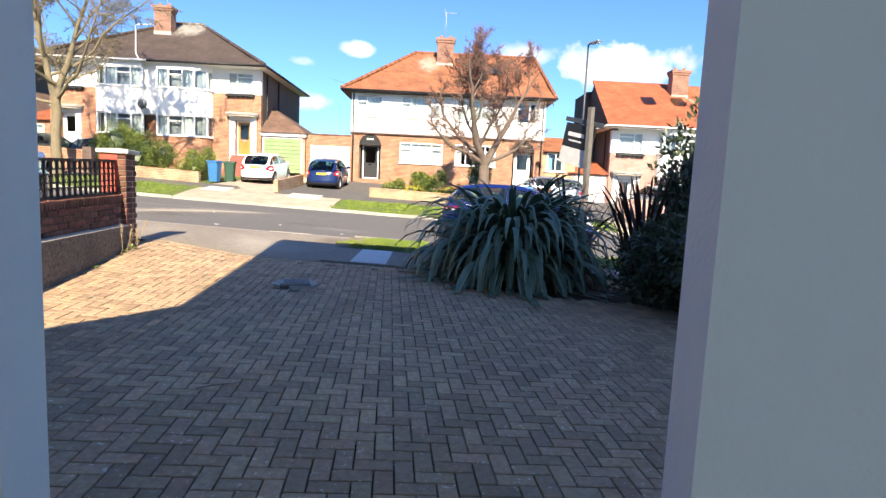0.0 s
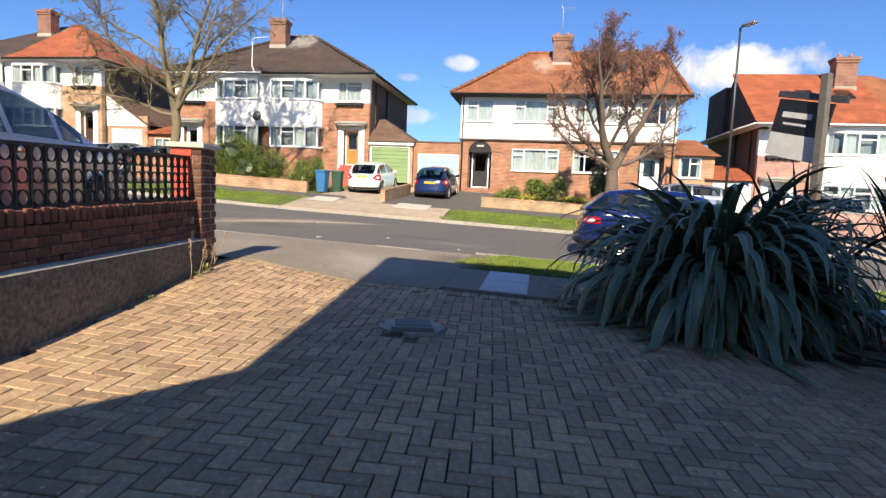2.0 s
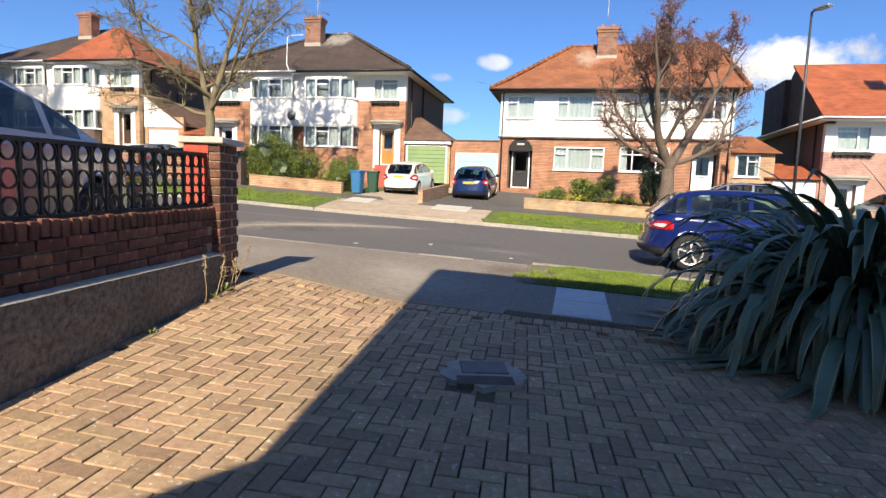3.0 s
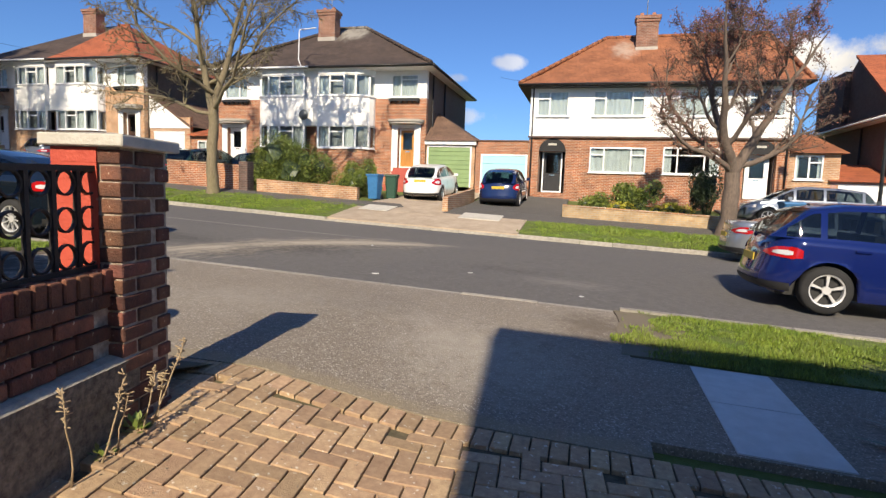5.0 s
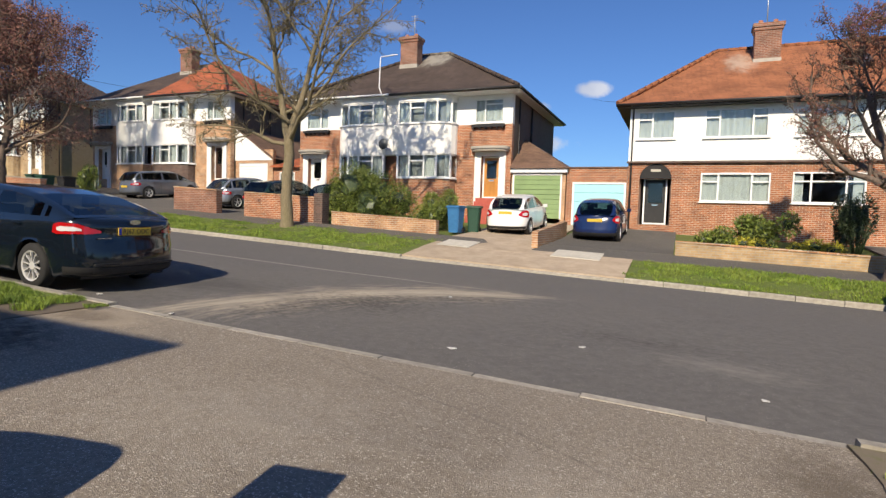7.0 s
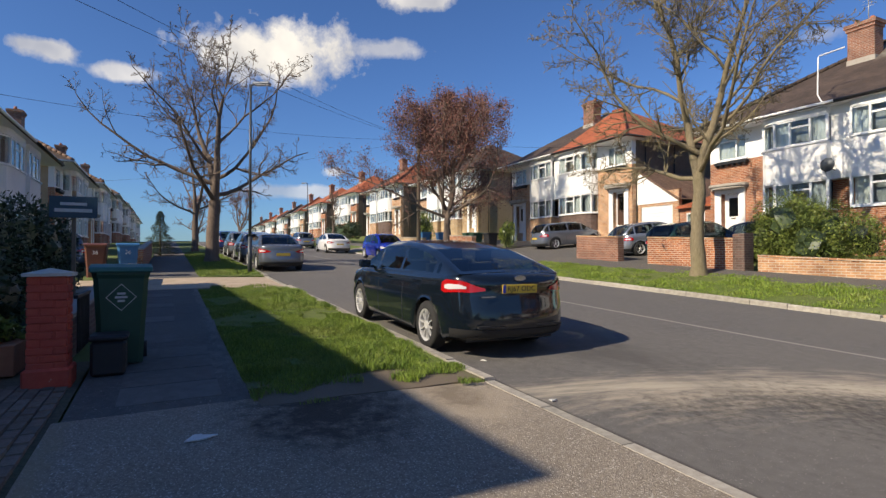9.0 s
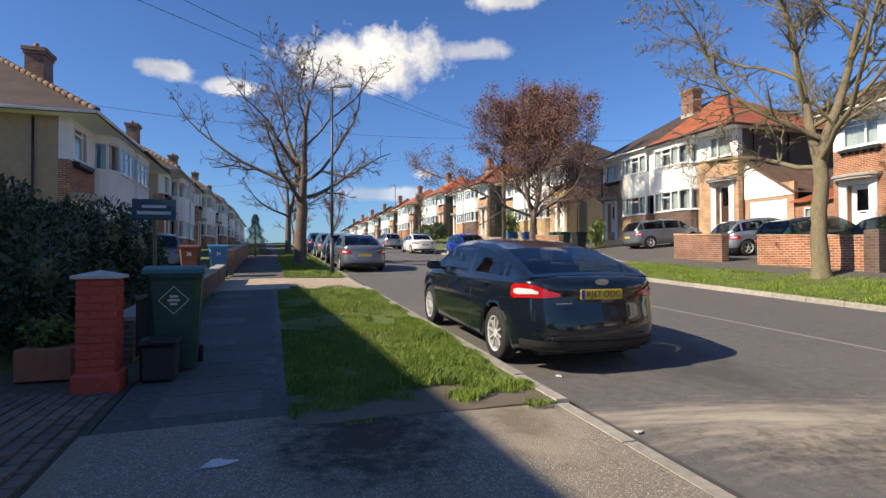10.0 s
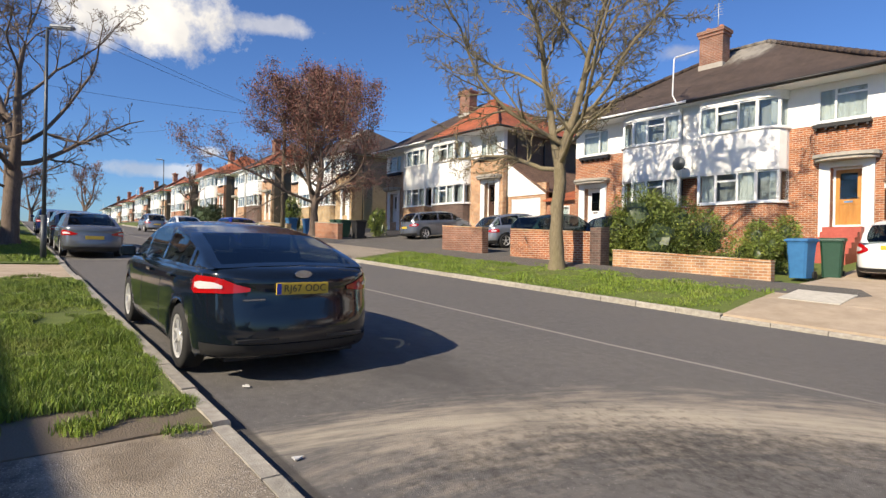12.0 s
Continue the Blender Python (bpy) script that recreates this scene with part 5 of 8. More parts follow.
extrude_poly(bm, [(-4.6, -0.1), (-2.121, -0.1), (-2.121, 3.3), (-2.5, 2.93), (-2.75, 2.72), (-2.95, 2.45), (-4.6, 1.9)], 0.8, 0.98)
part("wall", bm, MAT["render_white"], OWN, "unseen side garage wall, its sloping top shaped to cast the drive's shadow")
part("passage_wall", boxes([(2.4, 2.6, -4.0, 0.979, -0.1, 3.2), (-1.85, -1.3, -4.2, -4.01, -0.1, 3.2), (1.9, 2.39, -4.2, -4.01, -0.1, 3.2), (-1.3, 1.9, -4.2, -4.01, 2.6, 3.2), (-1.3, 1.9, -4.2, -4.01, -0.1, 0.5), (-1.84, 2.39, -4.0, 0.97, 3.0, 3.2)]), MAT["render_white"], OWN)
part("passage_floor", boxes([(-1.84, 2.39, -4.0, 0.97, -0.05, 0.06)]), MAT["concrete"], OWN)
# Unseen short return, added only to cast the far corner of the house shadow.
part("eave", boxes([(-2.13, -1.23, 1.0, 1.48, 6.66, 6.76)]), MAT["white"], OWN)
# Bluish fill added in the unseen back opening, to brighten the door panels.
fill_lamp = new("fill_light", bpy.data.lights.new("fill_light", "AREA"))
fill_lamp.data.shape, fill_lamp.data.size, fill_lamp.data.size_y, fill_lamp.data.energy, fill_lamp.data.color = "RECTANGLE", 3.1, 2.0, 26, (0.42, 0.66, 1.0)
fill_lamp.matrix_world = look((0.3, -4.0, 1.75), (0.9, 0, 1.75))
N1 = plain_house(-20.2, -6.9, 1.0, 0.2, 7.4, "neighbouring brick house up the road")
part("wall", wall_grid(-20.2, -6.9, 0.2, 7.3, 0.7, 1.0, []), MAT["brick_warm"], N1)


# ---- vehicles ----
def car(at, rz, L, W, Hh, wb, oh, paint, label, belt, roof, wheel=0.32, lamp=(0.0, 0.0), plate="", estate=False, pitch=0.0, deck_lamp=None, detail=True, mirror=True):
    """A car with its tail at local x = 0 and its nose at x = L, standing at its middle. belt and roof: heights along the length."""
    C = thing("car", at, label, "car", "parked cars")
    C.rotation_euler = (0, radians(pitch), radians(rz))
    bx = lambda x: float(np.interp(x, [a for a, b in belt], [b for a, b in belt]))
    rx = lambda x: float(np.interp(x, [a for a, b in roof], [b for a, b in roof]))
    xw = (oh, oh + wb)
    hw = W / 2
    # half outline, from the middle of the tail to the middle of the nose
    out = [(0.0, 0.0), (0.006, 0.25), (0.03, 0.48), (0.085, 0.68), (0.17, 0.82), (0.30, 0.92), (0.45, 0.965)]
    out = [(x, y * hw) for x, y in out]
    xs = [0.45 + (L - 1.05) * i / 52 for i in range(1, 53)]
    out += [(x, hw * float(np.interp(x, [0.45, 1.2, L - 1.3, L - 0.6], [0.965, 1.0, 0.995, 0.95]))) for x in xs]
    out += [(L - 0.38, 0.88 * hw), (L - 0.2, 0.74 * hw), (L - 0.08, 0.5 * hw), (L - 0.02, 0.25 * hw), (L, 0.0)]
    rows_ = [0.0, 0.07, 0.2, 0.36, 0.52, 0.66, 0.78, 0.88, 0.95, 1.0]
    prof = [0.945, 0.975, 0.99, 1.0, 1.0, 0.995, 0.985, 0.975, 0.96, 0.93]
    tail = [0.10, 0.02, -0.01, 0.0, 0.02, 0.06, 0.07, 0.08, 0.07, 0.10] if L > 4.5 else [0.07, 0.01, -0.02, 0.01, 0.04, 0.06, 0.08, 0.11, 0.13, 0.16]

    def zb(x, y):
        z = 0.2 if 0.5 < x < L - 0.5 else 0.24
        if abs(y) > 0.8 * hw:
            for c in xw:
                d = abs(x - c)
                R = wheel + 0.055
                if d < R:
                    z = max(z, wheel + math.sqrt(R * R - d * d))
        return z

    def surf(i, v, off=0.0):
        x, y = out[i] if isinstance(i, int) else (np.interp(i, range(len(out)), [o[0] for o in out]), np.interp(i, range(len(out)), [o[1] for o in out]))
        p = float(np.interp(v, rows_, prof))
        tl = float(np.interp(v, rows_, tail))
        e = max(0.0, 1 - x / 0.5)
        e2 = max(0.0, 1 - (L - x) / 0.6)
        z0_, z1_ = zb(x, y), bx(x)
        z = z0_ + (z1_ - z0_) * v
        if zb(x, y) > 0.25:
            z = max(z0_, 0.2 + (z1_ - 0.2) * v)
        xx = x + tl * e - (0.10 * v * v) * e2 * 1.5
        q = Vector((xx, y * p, z))
        if off:
            n_ = Vector((-1 if e > 0.5 else (1 if e2 > 0.5 else 0), (0.35 if e > 0.5 or e2 > 0.5 else 1) * (1 if y > 0.01 else 0), 0.1)).normalized()
            q += n_ * off
        return q
    V, F = [], []
    nv = len(rows_)
    for s in (1, -1):
        base = len(V)
        for i in range(len(out)):
            for v in rows_:
                q = surf(i, v)
                V.append((q.x - L / 2, q.y * s, q.z))
        for i in range(len(out) - 1):
            for j in range(nv - 1):
                a = base + i * nv + j
                f_ = (a, a + nv, a + nv + 1, a + 1)
                F.append(f_ if s < 0 else f_[::-1])
    nb = len(V) // 2
    # top: bonnet and deck
    for i in range(len(out)):
        q = surf(i, 1.0)
        V.append((q.x - L / 2, 0, q.z + 0.03))
        V.append((q.x - L / 2, q.y * 0.6, q.z + 0.022))
        V.append((q.x - L / 2, -q.y * 0.6, q.z + 0.022))
    for i in range(len(out) - 1):
        l0, l1 = i * nv + nv - 1, (i + 1) * nv + nv - 1
        r0, r1 = nb + l0, nb + l1
        c0, c1 = 2 * nb + i * 3, 2 * nb + (i + 1) * 3
        x_ = out[i][0]
        if roof[0][0] + 0.25 < x_ < roof[-1][0] - 0.35:
            continue
        F += [(l0, c0 + 1, c1 + 1, l1), (c0 + 1, c0, c1, c1 + 1), (c0, c0 + 2, c1 + 2, c1), (c0 + 2, r0, r1, c1 + 2)]
    body = from_lists("body", V, F, MAT[paint], C, smooth=True)
    # underside and wheel housings
    part("underbody", boxes([(-L / 2 + 0.25, L / 2 - 0.25, -hw * 0.72, hw * 0.72, 0.19, 0.36), (-L / 2 + 0.15, L / 2 - 0.15, -hw * 0.7, hw * 0.7, 0.36, 0.62)]), MAT["trim_black"], C)
    # cabin
    x0, x1 = roof[0][0], roof[-1][0]
    n = 40
    cols = [x0 + (x1 - x0) * i / n for i in range(n + 1)]
    shell, glass_s, glass_e = [], [], []
    V = []
    hr = []
    for x in cols:
        zb_, zt_ = bx(x) + 0.0, max(rx(x), bx(x) + 0.012)
        yb = float(np.interp(x, [o[0] for o in out], [o[1] for o in out])) * 0.925
        k = (zt_ - zb_) / (Hh - 0.95)
        yr_ = yb * (1 - 0.245 * min(1.0, k))
        hr.append(zt_ - zb_)
        sec = [(yb, zb_), (yb - (yb - yr_) * 0.10, zb_ + (zt_ - zb_) * 0.08), (yb - (yb - yr_) * 0.80, zb_ + (zt_ - zb_) * 0.84), (yr_ * 0.97, zb_ + (zt_ - zb_) * 0.95), (yr_ * 0.86, zt_), (yr_ * 0.45, zt_ + 0.016), (0, zt_ + 0.022)]
        full = sec + [(-a, b) for a, b in sec[-2::-1]]
        V += [(x - L / 2, a, b) for a, b in full]
    m_ = 13
    slopes = [abs((rx(min(x + 0.05, x1)) - rx(max(x - 0.05, x0))) / 0.1) for x in cols]
    pill = [x for x in (roof[1][0] + 0.15, (x0 + x1) / 2 + 0.05)] if L < 4.3 else [roof[1][0] + 0.1, (x0 + x1) / 2 - 0.05, (x0 + x1) / 2 + 0.9]
    for i in range(n):
        xm = (cols[i] + cols[i + 1]) / 2
        hm = (hr[i] + hr[i + 1]) / 2
        end = (slopes[i] + slopes[i + 1]) / 2 > (0.30 if xm > (x0 + x1) / 2 else 0.22)
        for j in range(m_ - 1):
            a = i * m_ + j
            f_ = (a, a + 1, a + m_ + 1, a + m_)
            if j in (1, 10) and hm > 0.17:
                xp = any(abs(xm - p) < 0.05 for p in pill)
                (shell if xp else glass_s).append(f_)
            elif j in (4, 5, 6, 7) and end and hm > 0.03 and hm < Hh - 1.02:
                glass_e.append(f_)
            else:
                shell.append(f_)
    used = sorted({k for f_ in shell for k in f_})
    at_ = {k: n_ for n_, k in enumerate(used)}
    from_lists("cabin", [V[k] for k in used], [tuple(at_[k] for k in f_) for f_ in shell], MAT[paint], C, smooth=True)
    for v_, f_ in islands(V, glass_s):
        from_lists("side_window", v_, f_, MAT["car_glass"], C, "tinted side window", smooth=True)
    for v_, f_ in islands(V, glass_e):
        from_lists("screen", v_, f_, MAT["car_glass"], C, "tinted screen", smooth=True)
    xs_in = (x0 + 0.5, x1 - 0.75)
    bm = boxes([(xs_in[0] - L / 2 + 0.3, xs_in[1] - L / 2, -hw * 0.78, hw * 0.78, 0.62, 0.66)])
    for sx in (0.9, 1.85):
        for sy in (-0.36, 0.36):
            x_ = x0 + sx - L / 2 + 0.35
            box(bm, x_, x_ + 0.12, sy - 0.23, sy + 0.23, 0.62, bx(1.5) + 0.12)
            box(bm, x_ + 0.02, x_ + 0.1, sy - 0.12, sy + 0.12, bx(1.5) + 0.15, bx(1.5) + 0.32)
    box(bm, x1 - L / 2 - 0.75, x1 - L / 2 - 0.45, -hw * 0.78, hw * 0.78, 0.62, bx(x1 - 0.6) - 0.03)
    part("seats", bm, MAT["seat_grey"], C)
    # wheels
    for c in xw:
        for s in (1, -1):
            bm = bmesh.new()
            yo = s * (hw - 0.02)
            prof_ = [(wheel * 0.68, 0.0), (wheel * 0.93, 0.0), (wheel, -0.025), (wheel, -0.18), (wheel * 0.93, -0.2), (wheel * 0.6, -0.2)]
            N_ = 28
            rings = [[bm.verts.new((c - L / 2 + r * math.cos(2 * math.pi * k / N_), yo + s * d, wheel + r * math.sin(2 * math.pi * k / N_))) for k in range(N_)] for r, d in prof_]
            for a, b in zip(rings[:-1], rings[1:]):
                for k in range(N_):
                    fc = bm.faces.new((a[k], a[(k + 1) % N_], b[(k + 1) % N_], b[k]))
                    fc.smooth = True
            bmesh.ops.recalc_face_normals(bm, faces=bm.faces[:])
            w = part("wheel", bm, MAT["tyre"], C, "black tyre with an alloy rim")
            bm = bmesh.new()
            cx, cz = c - L / 2, wheel
            R = wheel * 0.69
            ring = []
            for r, d in ((R, -0.002), (R * 0.9, -0.012), (R * 0.88, -0.06), (R * 0.97, -0.15)):
                ring.append([bm.verts.new((cx + r * math.cos(2 * math.pi * k / N_), yo + s * d, cz + r * math.sin(2 * math.pi * k / N_))) for k in range(N_)])
            for a, b in zip(ring[:-1], ring[1:]):
                for k in range(N_):
                    bm.faces.new((a[k], a[(k + 1) % N_], b[(k + 1) % N_], b[k]))
            ns_ = 10 if detail and L > 4.5 else 5
            for k in range(ns_):
                a0 = 2 * math.pi * (k + 0.25) / ns_
                hw_ = (0.05 if ns_ == 10 else 0.11)
                pts = []
                for r, da in ((0.02, hw_ * 4), (R * 0.93, hw_), (R * 0.93, -hw_), (0.02, -hw_ * 4)):
                    pts.append((cx + r * math.cos(a0 + da), cz + r * math.sin(a0 + da)))
                extrude_poly(bm, pts, yo + s * -0.045, yo + s * -0.016, "y")
            tube(bm, [(cx, yo - s * 0.06, cz), (cx, yo - s * 0.012, cz)], 0.055, 12)
            part("rim", bm, MAT["alloy"], w)
            bm = bmesh.new()
            tube(bm, [(cx, yo - s * 0.09, cz), (cx, yo - s * 0.08, cz)], R * 0.95, 20)
            part("brake_disc", bm, MAT["trim_black"], w)

    def patch(name, i0, i1, v0, v1, off, mat, s, ni=8, nj=4, lab="", skew=0.0):
        V, F = [], []
        for i in range(ni + 1):
            for j in range(nj + 1):
                ii = i0 + (i1 - i0) * i / ni
                vv = v0 + (v1 - v0) * j / nj
                if skew:
                    tp_ = float(np.interp(i / ni, [0, 0.3, 0.75, 1], [1 - skew, 0.8, 1, 0.6]))
                    vv = (v0 + v1) / 2 + (vv - (v0 + v1) / 2) * tp_
                q = surf(float(ii), vv, off)
                V.append((q.x - L / 2, q.y * s, q.z))
        for i in range(ni):
            for j in range(nj):
                a = i * (nj + 1) + j
                F.append((a, a + nj + 1, a + nj + 2, a + 1))
        o = from_lists(name, V, F, MAT[mat], C, lab, smooth=True)
        return o
    la = lamp
    for s in (1, -1):
        patch("tail_lamp", la[0], la[1], la[2], la[3], 0.014, "tail_red", s, skew=0.8, lab="red tail lamp")
        patch("lamp_lens", la[0] + (la[1] - la[0]) * 0.3, la[0] + (la[1] - la[0]) * 0.75, la[2] + (la[3] - la[2]) * 0.26, la[2] + (la[3] - la[2]) * 0.68, 0.02, "lens_clear", s, skew=0.6)
        patch("head_lamp", len(out) - 5.4, len(out) - 2.2, 0.66, 0.86, 0.012, "lens_clear", s, lab="clear head lamp")
        patch("bumper_trim", 0, 5.4, 0.02, 0.17, 0.012, "trim_black", s)
        patch("door_seam", 24.0, 24.25, 0.1, 1.0, 0.003, "trim_black", s, 1)
        patch("door_seam", 38.0, 38.25, 0.1, 1.0, 0.003, "trim_black", s, 1)
        if detail:
            for ii in (17.5, 32.0):
                q = surf(ii, 0.86, 0.0)
                part("door_handle", boxes([(q.x - L / 2 - 0.09, q.x - L / 2 + 0.09, q.y * s - 0.012, q.y * s + (0.03 * s), q.z, q.z + 0.025)]) if s > 0 else boxes([(q.x - L / 2 - 0.09, q.x - L / 2 + 0.09, q.y * s - 0.03, q.y * s + 0.012, q.z, q.z + 0.025)]), MAT[paint], C)
        if mirror:
            xm = x1 - L / 2 - 0.62
            b = [(xm - 0.05, xm + 0.08, hw * 0.9, hw + 0.02, bx(x1 - 0.6) + 0.02, bx(x1 - 0.6) + 0.05), (xm - 0.05, xm + 0.1, hw + 0.0, hw + 0.17, bx(x1 - 0.6) + 0.02, bx(x1 - 0.6) + 0.15)]
            if s < 0:
                b = [(a_, b_, -d_, -c_, e_, f_) for a_, b_, c_, d_, e_, f_ in b]
            part("wing_mirror", boxes(b, 0.02), MAT[paint], C)
    zl = 0.24 + (bx(0) - 0.24) * (la[2] + la[3]) / 2
    zp = zl - 0.10 if deck_lamp is None else deck_lamp
    vp = (zp - 0.24) / (bx(0) - 0.24)
    xp = surf(0, vp).x - L / 2
    pl = part("number_plate", boxes([(xp - 0.022, xp - 0.004, -0.26, 0.26, zp - 0.055, zp + 0.055)], 0.003), MAT["plate_yellow"], C, "yellow rear number plate")
    if plate:
        cu = bpy.data.curves.new("plate_text", "FONT")
        cu.body, cu.size, cu.extrude, cu.align_x, cu.align_y = plate, 0.093, 0.0015, "CENTER", "CENTER"
        cu.space_character = 1.05
        tmp = bpy.data.objects.new("plate_text", cu)
        me = bpy.data.meshes.new_from_object(tmp)
        me.materials.clear()
        me.materials.append(MAT["black"])
        t_ = new("plate_text", me)
        t_.parent = pl
        t_.matrix_local = Matrix.Translation((xp - 0.0245, -0.02, zp)) @ Matrix(((0, 0, -1, 0), (-1, 0, 0, 0), (0, 1, 0, 0), (0, 0, 0, 1)))
        part("plate_band", boxes([(xp - 0.0245, xp - 0.0225, 0.215, 0.258, zp - 0.05, zp + 0.05)]), MAT["car_bright_blue"], pl)
        bm = bmesh.new()
        tube(bm, [(-0.012, 0, 0), (0.0, 0, 0)], 0.085, 20)
        bmesh.ops.scale(bm, verts=bm.verts[:], vec=(1, 1, 0.42))
        bmesh.ops.translate(bm, verts=bm.verts[:], vec=(xp - 0.005, 0, zp + 0.135))
        part("badge", bm, MAT["chrome"], C)
        part("trim_strip", boxes([(xp - 0.012, xp + 0.004, 0.36, 0.56, zp - 0.10, zp - 0.088)]), MAT["chrome"], C)
        part("bumper_crease", boxes([(-L / 2 + 0.0, -L / 2 + 0.05, -0.62, 0.62, 0.40, 0.425)]), MAT["trim_black"], C)
    return C


SED = dict(belt=[(0, 0.98), (0.2, 1.04), (0.9, 1.01), (2.5, 0.96), (3.65, 0.93), (3.8, 0.93), (4.5, 0.80), (4.87, 0.64)], roof=[(0.28, 1.045), (0.75, 1.20), (1.25, 1.33), (1.75, 1.405), (2.3, 1.435), (2.85, 1.41), (3.1, 1.35), (3.85, 0.93)])
HATCH = dict(belt=[(0, 0.94), (0.15, 0.98), (0.9, 0.97), (2.2, 0.94), (3.0, 0.92), (3.2, 0.93), (3.8, 0.82), (4.2, 0.64)], roof=[(0.12, 0.985), (0.55, 1.38), (1.0, 1.46), (1.6, 1.49), (2.1, 1.475), (2.45, 1.4), (3.25, 0.93)])
SALOON = dict(belt=[(0, 0.95), (0.2, 1.0), (0.9, 0.98), (2.5, 0.94), (3.45, 0.92), (3.65, 0.92), (4.4, 0.78), (4.8, 0.6)], roof=[(0.75, 0.99), (1.35, 1.28), (1.9, 1.41), (2.4, 1.44), (2.85, 1.41), (3.1, 1.34), (3.7, 0.92)])
ESTATE = dict(belt=[(0, 0.98), (0.15, 1.02), (1.0, 1.0), (2.5, 0.96), (3.3, 0.94), (3.55, 0.94), (4.2, 0.82), (4.6, 0.66)], roof=[(0.12, 1.02), (0.5, 1.44), (1.2, 1.5), (2.2, 1.51), (2.6, 1.47), (2.85, 1.40), (3.6, 0.94)])


def parked(tail_x, y, heading, kind, L, W, Hh, wb, oh, paint, label, road_z=None, lamp=(2.2, 6.2, 0.62, 0.84), pitch=None, **k):
    a = radians(heading)
    cx, cy = tail_x + math.cos(a) * L / 2, y + math.sin(a) * L / 2
    z = (gz(cx, cy) if road_z is None else road_z)
    zt, zn = gz(cx - math.cos(a) * 1.3, cy - math.sin(a) * 1.3), gz(cx + math.cos(a) * 1.3, cy + math.sin(a) * 1.3)
    p = -math.degrees(math.atan((zn - zt) / 2.6)) if pitch is None else pitch
    return car((cx, cy, z), heading, L, W, Hh, wb, oh, paint, label, kind["belt"], kind["roof"], lamp=lamp, pitch=p, **k)


parked(-10.50, 13.50, 180, SED, 4.87, 1.82, 1.48, 2.85, 0.98, "car_black", "blue-black five-door saloon parked at the kerb, seen from behind", plate="RJ67 ODC", lamp=(2.3, 7.2, 0.72, 0.93), deck_lamp=0.87)
parked(-6.45, 8.05, -72.8, SALOON, 4.4, 1.75, 1.44, 2.6, 0.92, "car_taupe", "taupe-silver saloon on the neighbouring drive beyond the railings", mirror=False, road_z=0.80, pitch=0)
parked(-0.02, 14.85, 0, HATCH, 4.2, 1.79, 1.49, 2.63, 0.80, "car_blue", "dark blue hatchback parked at the kerb by the verge")
parked(0.95, 21.0, 0, SALOON, 4.8, 1.8, 1.44, 2.85, 1.1, "car_silver", "silver-blue saloon parked at the far kerb")
parked(-26.5, 13.5, 180, SALOON, 4.6, 1.8, 1.46, 2.7, 1.0, "car_grey", "grey saloon parked at the kerb up the road")
parked(-32.6, 13.5, 180, HATCH, 4.2, 1.75, 1.49, 2.6, 0.8, "car_silver", "silver hatchback parked in the row up the road")
parked(-38.5, 13.5, 180, HATCH, 4.2, 1.75, 1.6, 2.6, 0.8, "car_grey", "grey people carrier parked in the row")
parked(-46.5, 13.5, 180, ESTATE, 4.5, 1.8, 1.6, 2.6, 0.9, "car_navy", "dark parked car near the top of the row")
parked(-44.5, 20.9, 180, SALOON, 4.6, 1.8, 1.44, 2.7, 1.0, "car_white", "white saloon parked on the far side")
parked(-37.6, 21.0, 0, HATCH, 3.9, 1.7, 1.49, 2.45, 0.75, "car_bright_blue", "bright blue hatchback parked at the far kerb")
parked(-56.0, 21.0, 180, HATCH, 4.2, 1.75, 1.49, 2.6, 0.8, "car_silver", "silver car parked far up the road")
parked(-9.25, 27.9, 90, HATCH, 4.0, 1.72, 1.47, 2.49, 0.72, "car_white", "white hatchback on the drive opposite", lamp=(2.6, 6.0, 0.6, 0.98), deck_lamp=0.86)
parked(-5.95, 28.0, 90, HATCH, 3.95, 1.7, 1.49, 2.45, 0.72, "car_navy", "dark blue hatchback on the drive opposite", lamp=(3.2, 6.0, 0.6, 0.98), deck_lamp=0.8)
parked(7.6, 29.2, 180, ESTATE, 4.5, 1.8, 1.6, 2.65, 0.95, "car_silver", "silver estate parked across a front garden opposite")
parked(-20.6, 27.0, 90, ESTATE, 4.5, 1.78, 1.48, 2.65, 0.95, "car_green", "dark green estate car behind the garden wall")
parked(-23.8, 27.8, 80, HATCH, 4.3, 1.78, 1.5, 2.6, 0.8, "car_silver", "silver hatchback on the forecourt opposite")
parked(-19.3, 29.6, 0, HATCH, 4.2, 1.78, 1.45, 2.6, 0.8, "car_black", "black car parked sideways before the white porch", pitch=0)
parked(-31.0, 28.6, 85, ESTATE, 4.4, 1.75, 1.6, 2.6, 0.9, "car_grey", "grey people carrier on the forecourt")
parked(-27.5, 6.2, 200, HATCH, 4.2, 1.78, 1.5, 2.6, 0.8, "car_grey", "silver-grey hatchback on a front drive beyond the hedge")
parked(12.0, 28.0, 95, HATCH, 4.2, 1.75, 1.5, 2.6, 0.8, "car_grey", "grey car on a forecourt down the road")


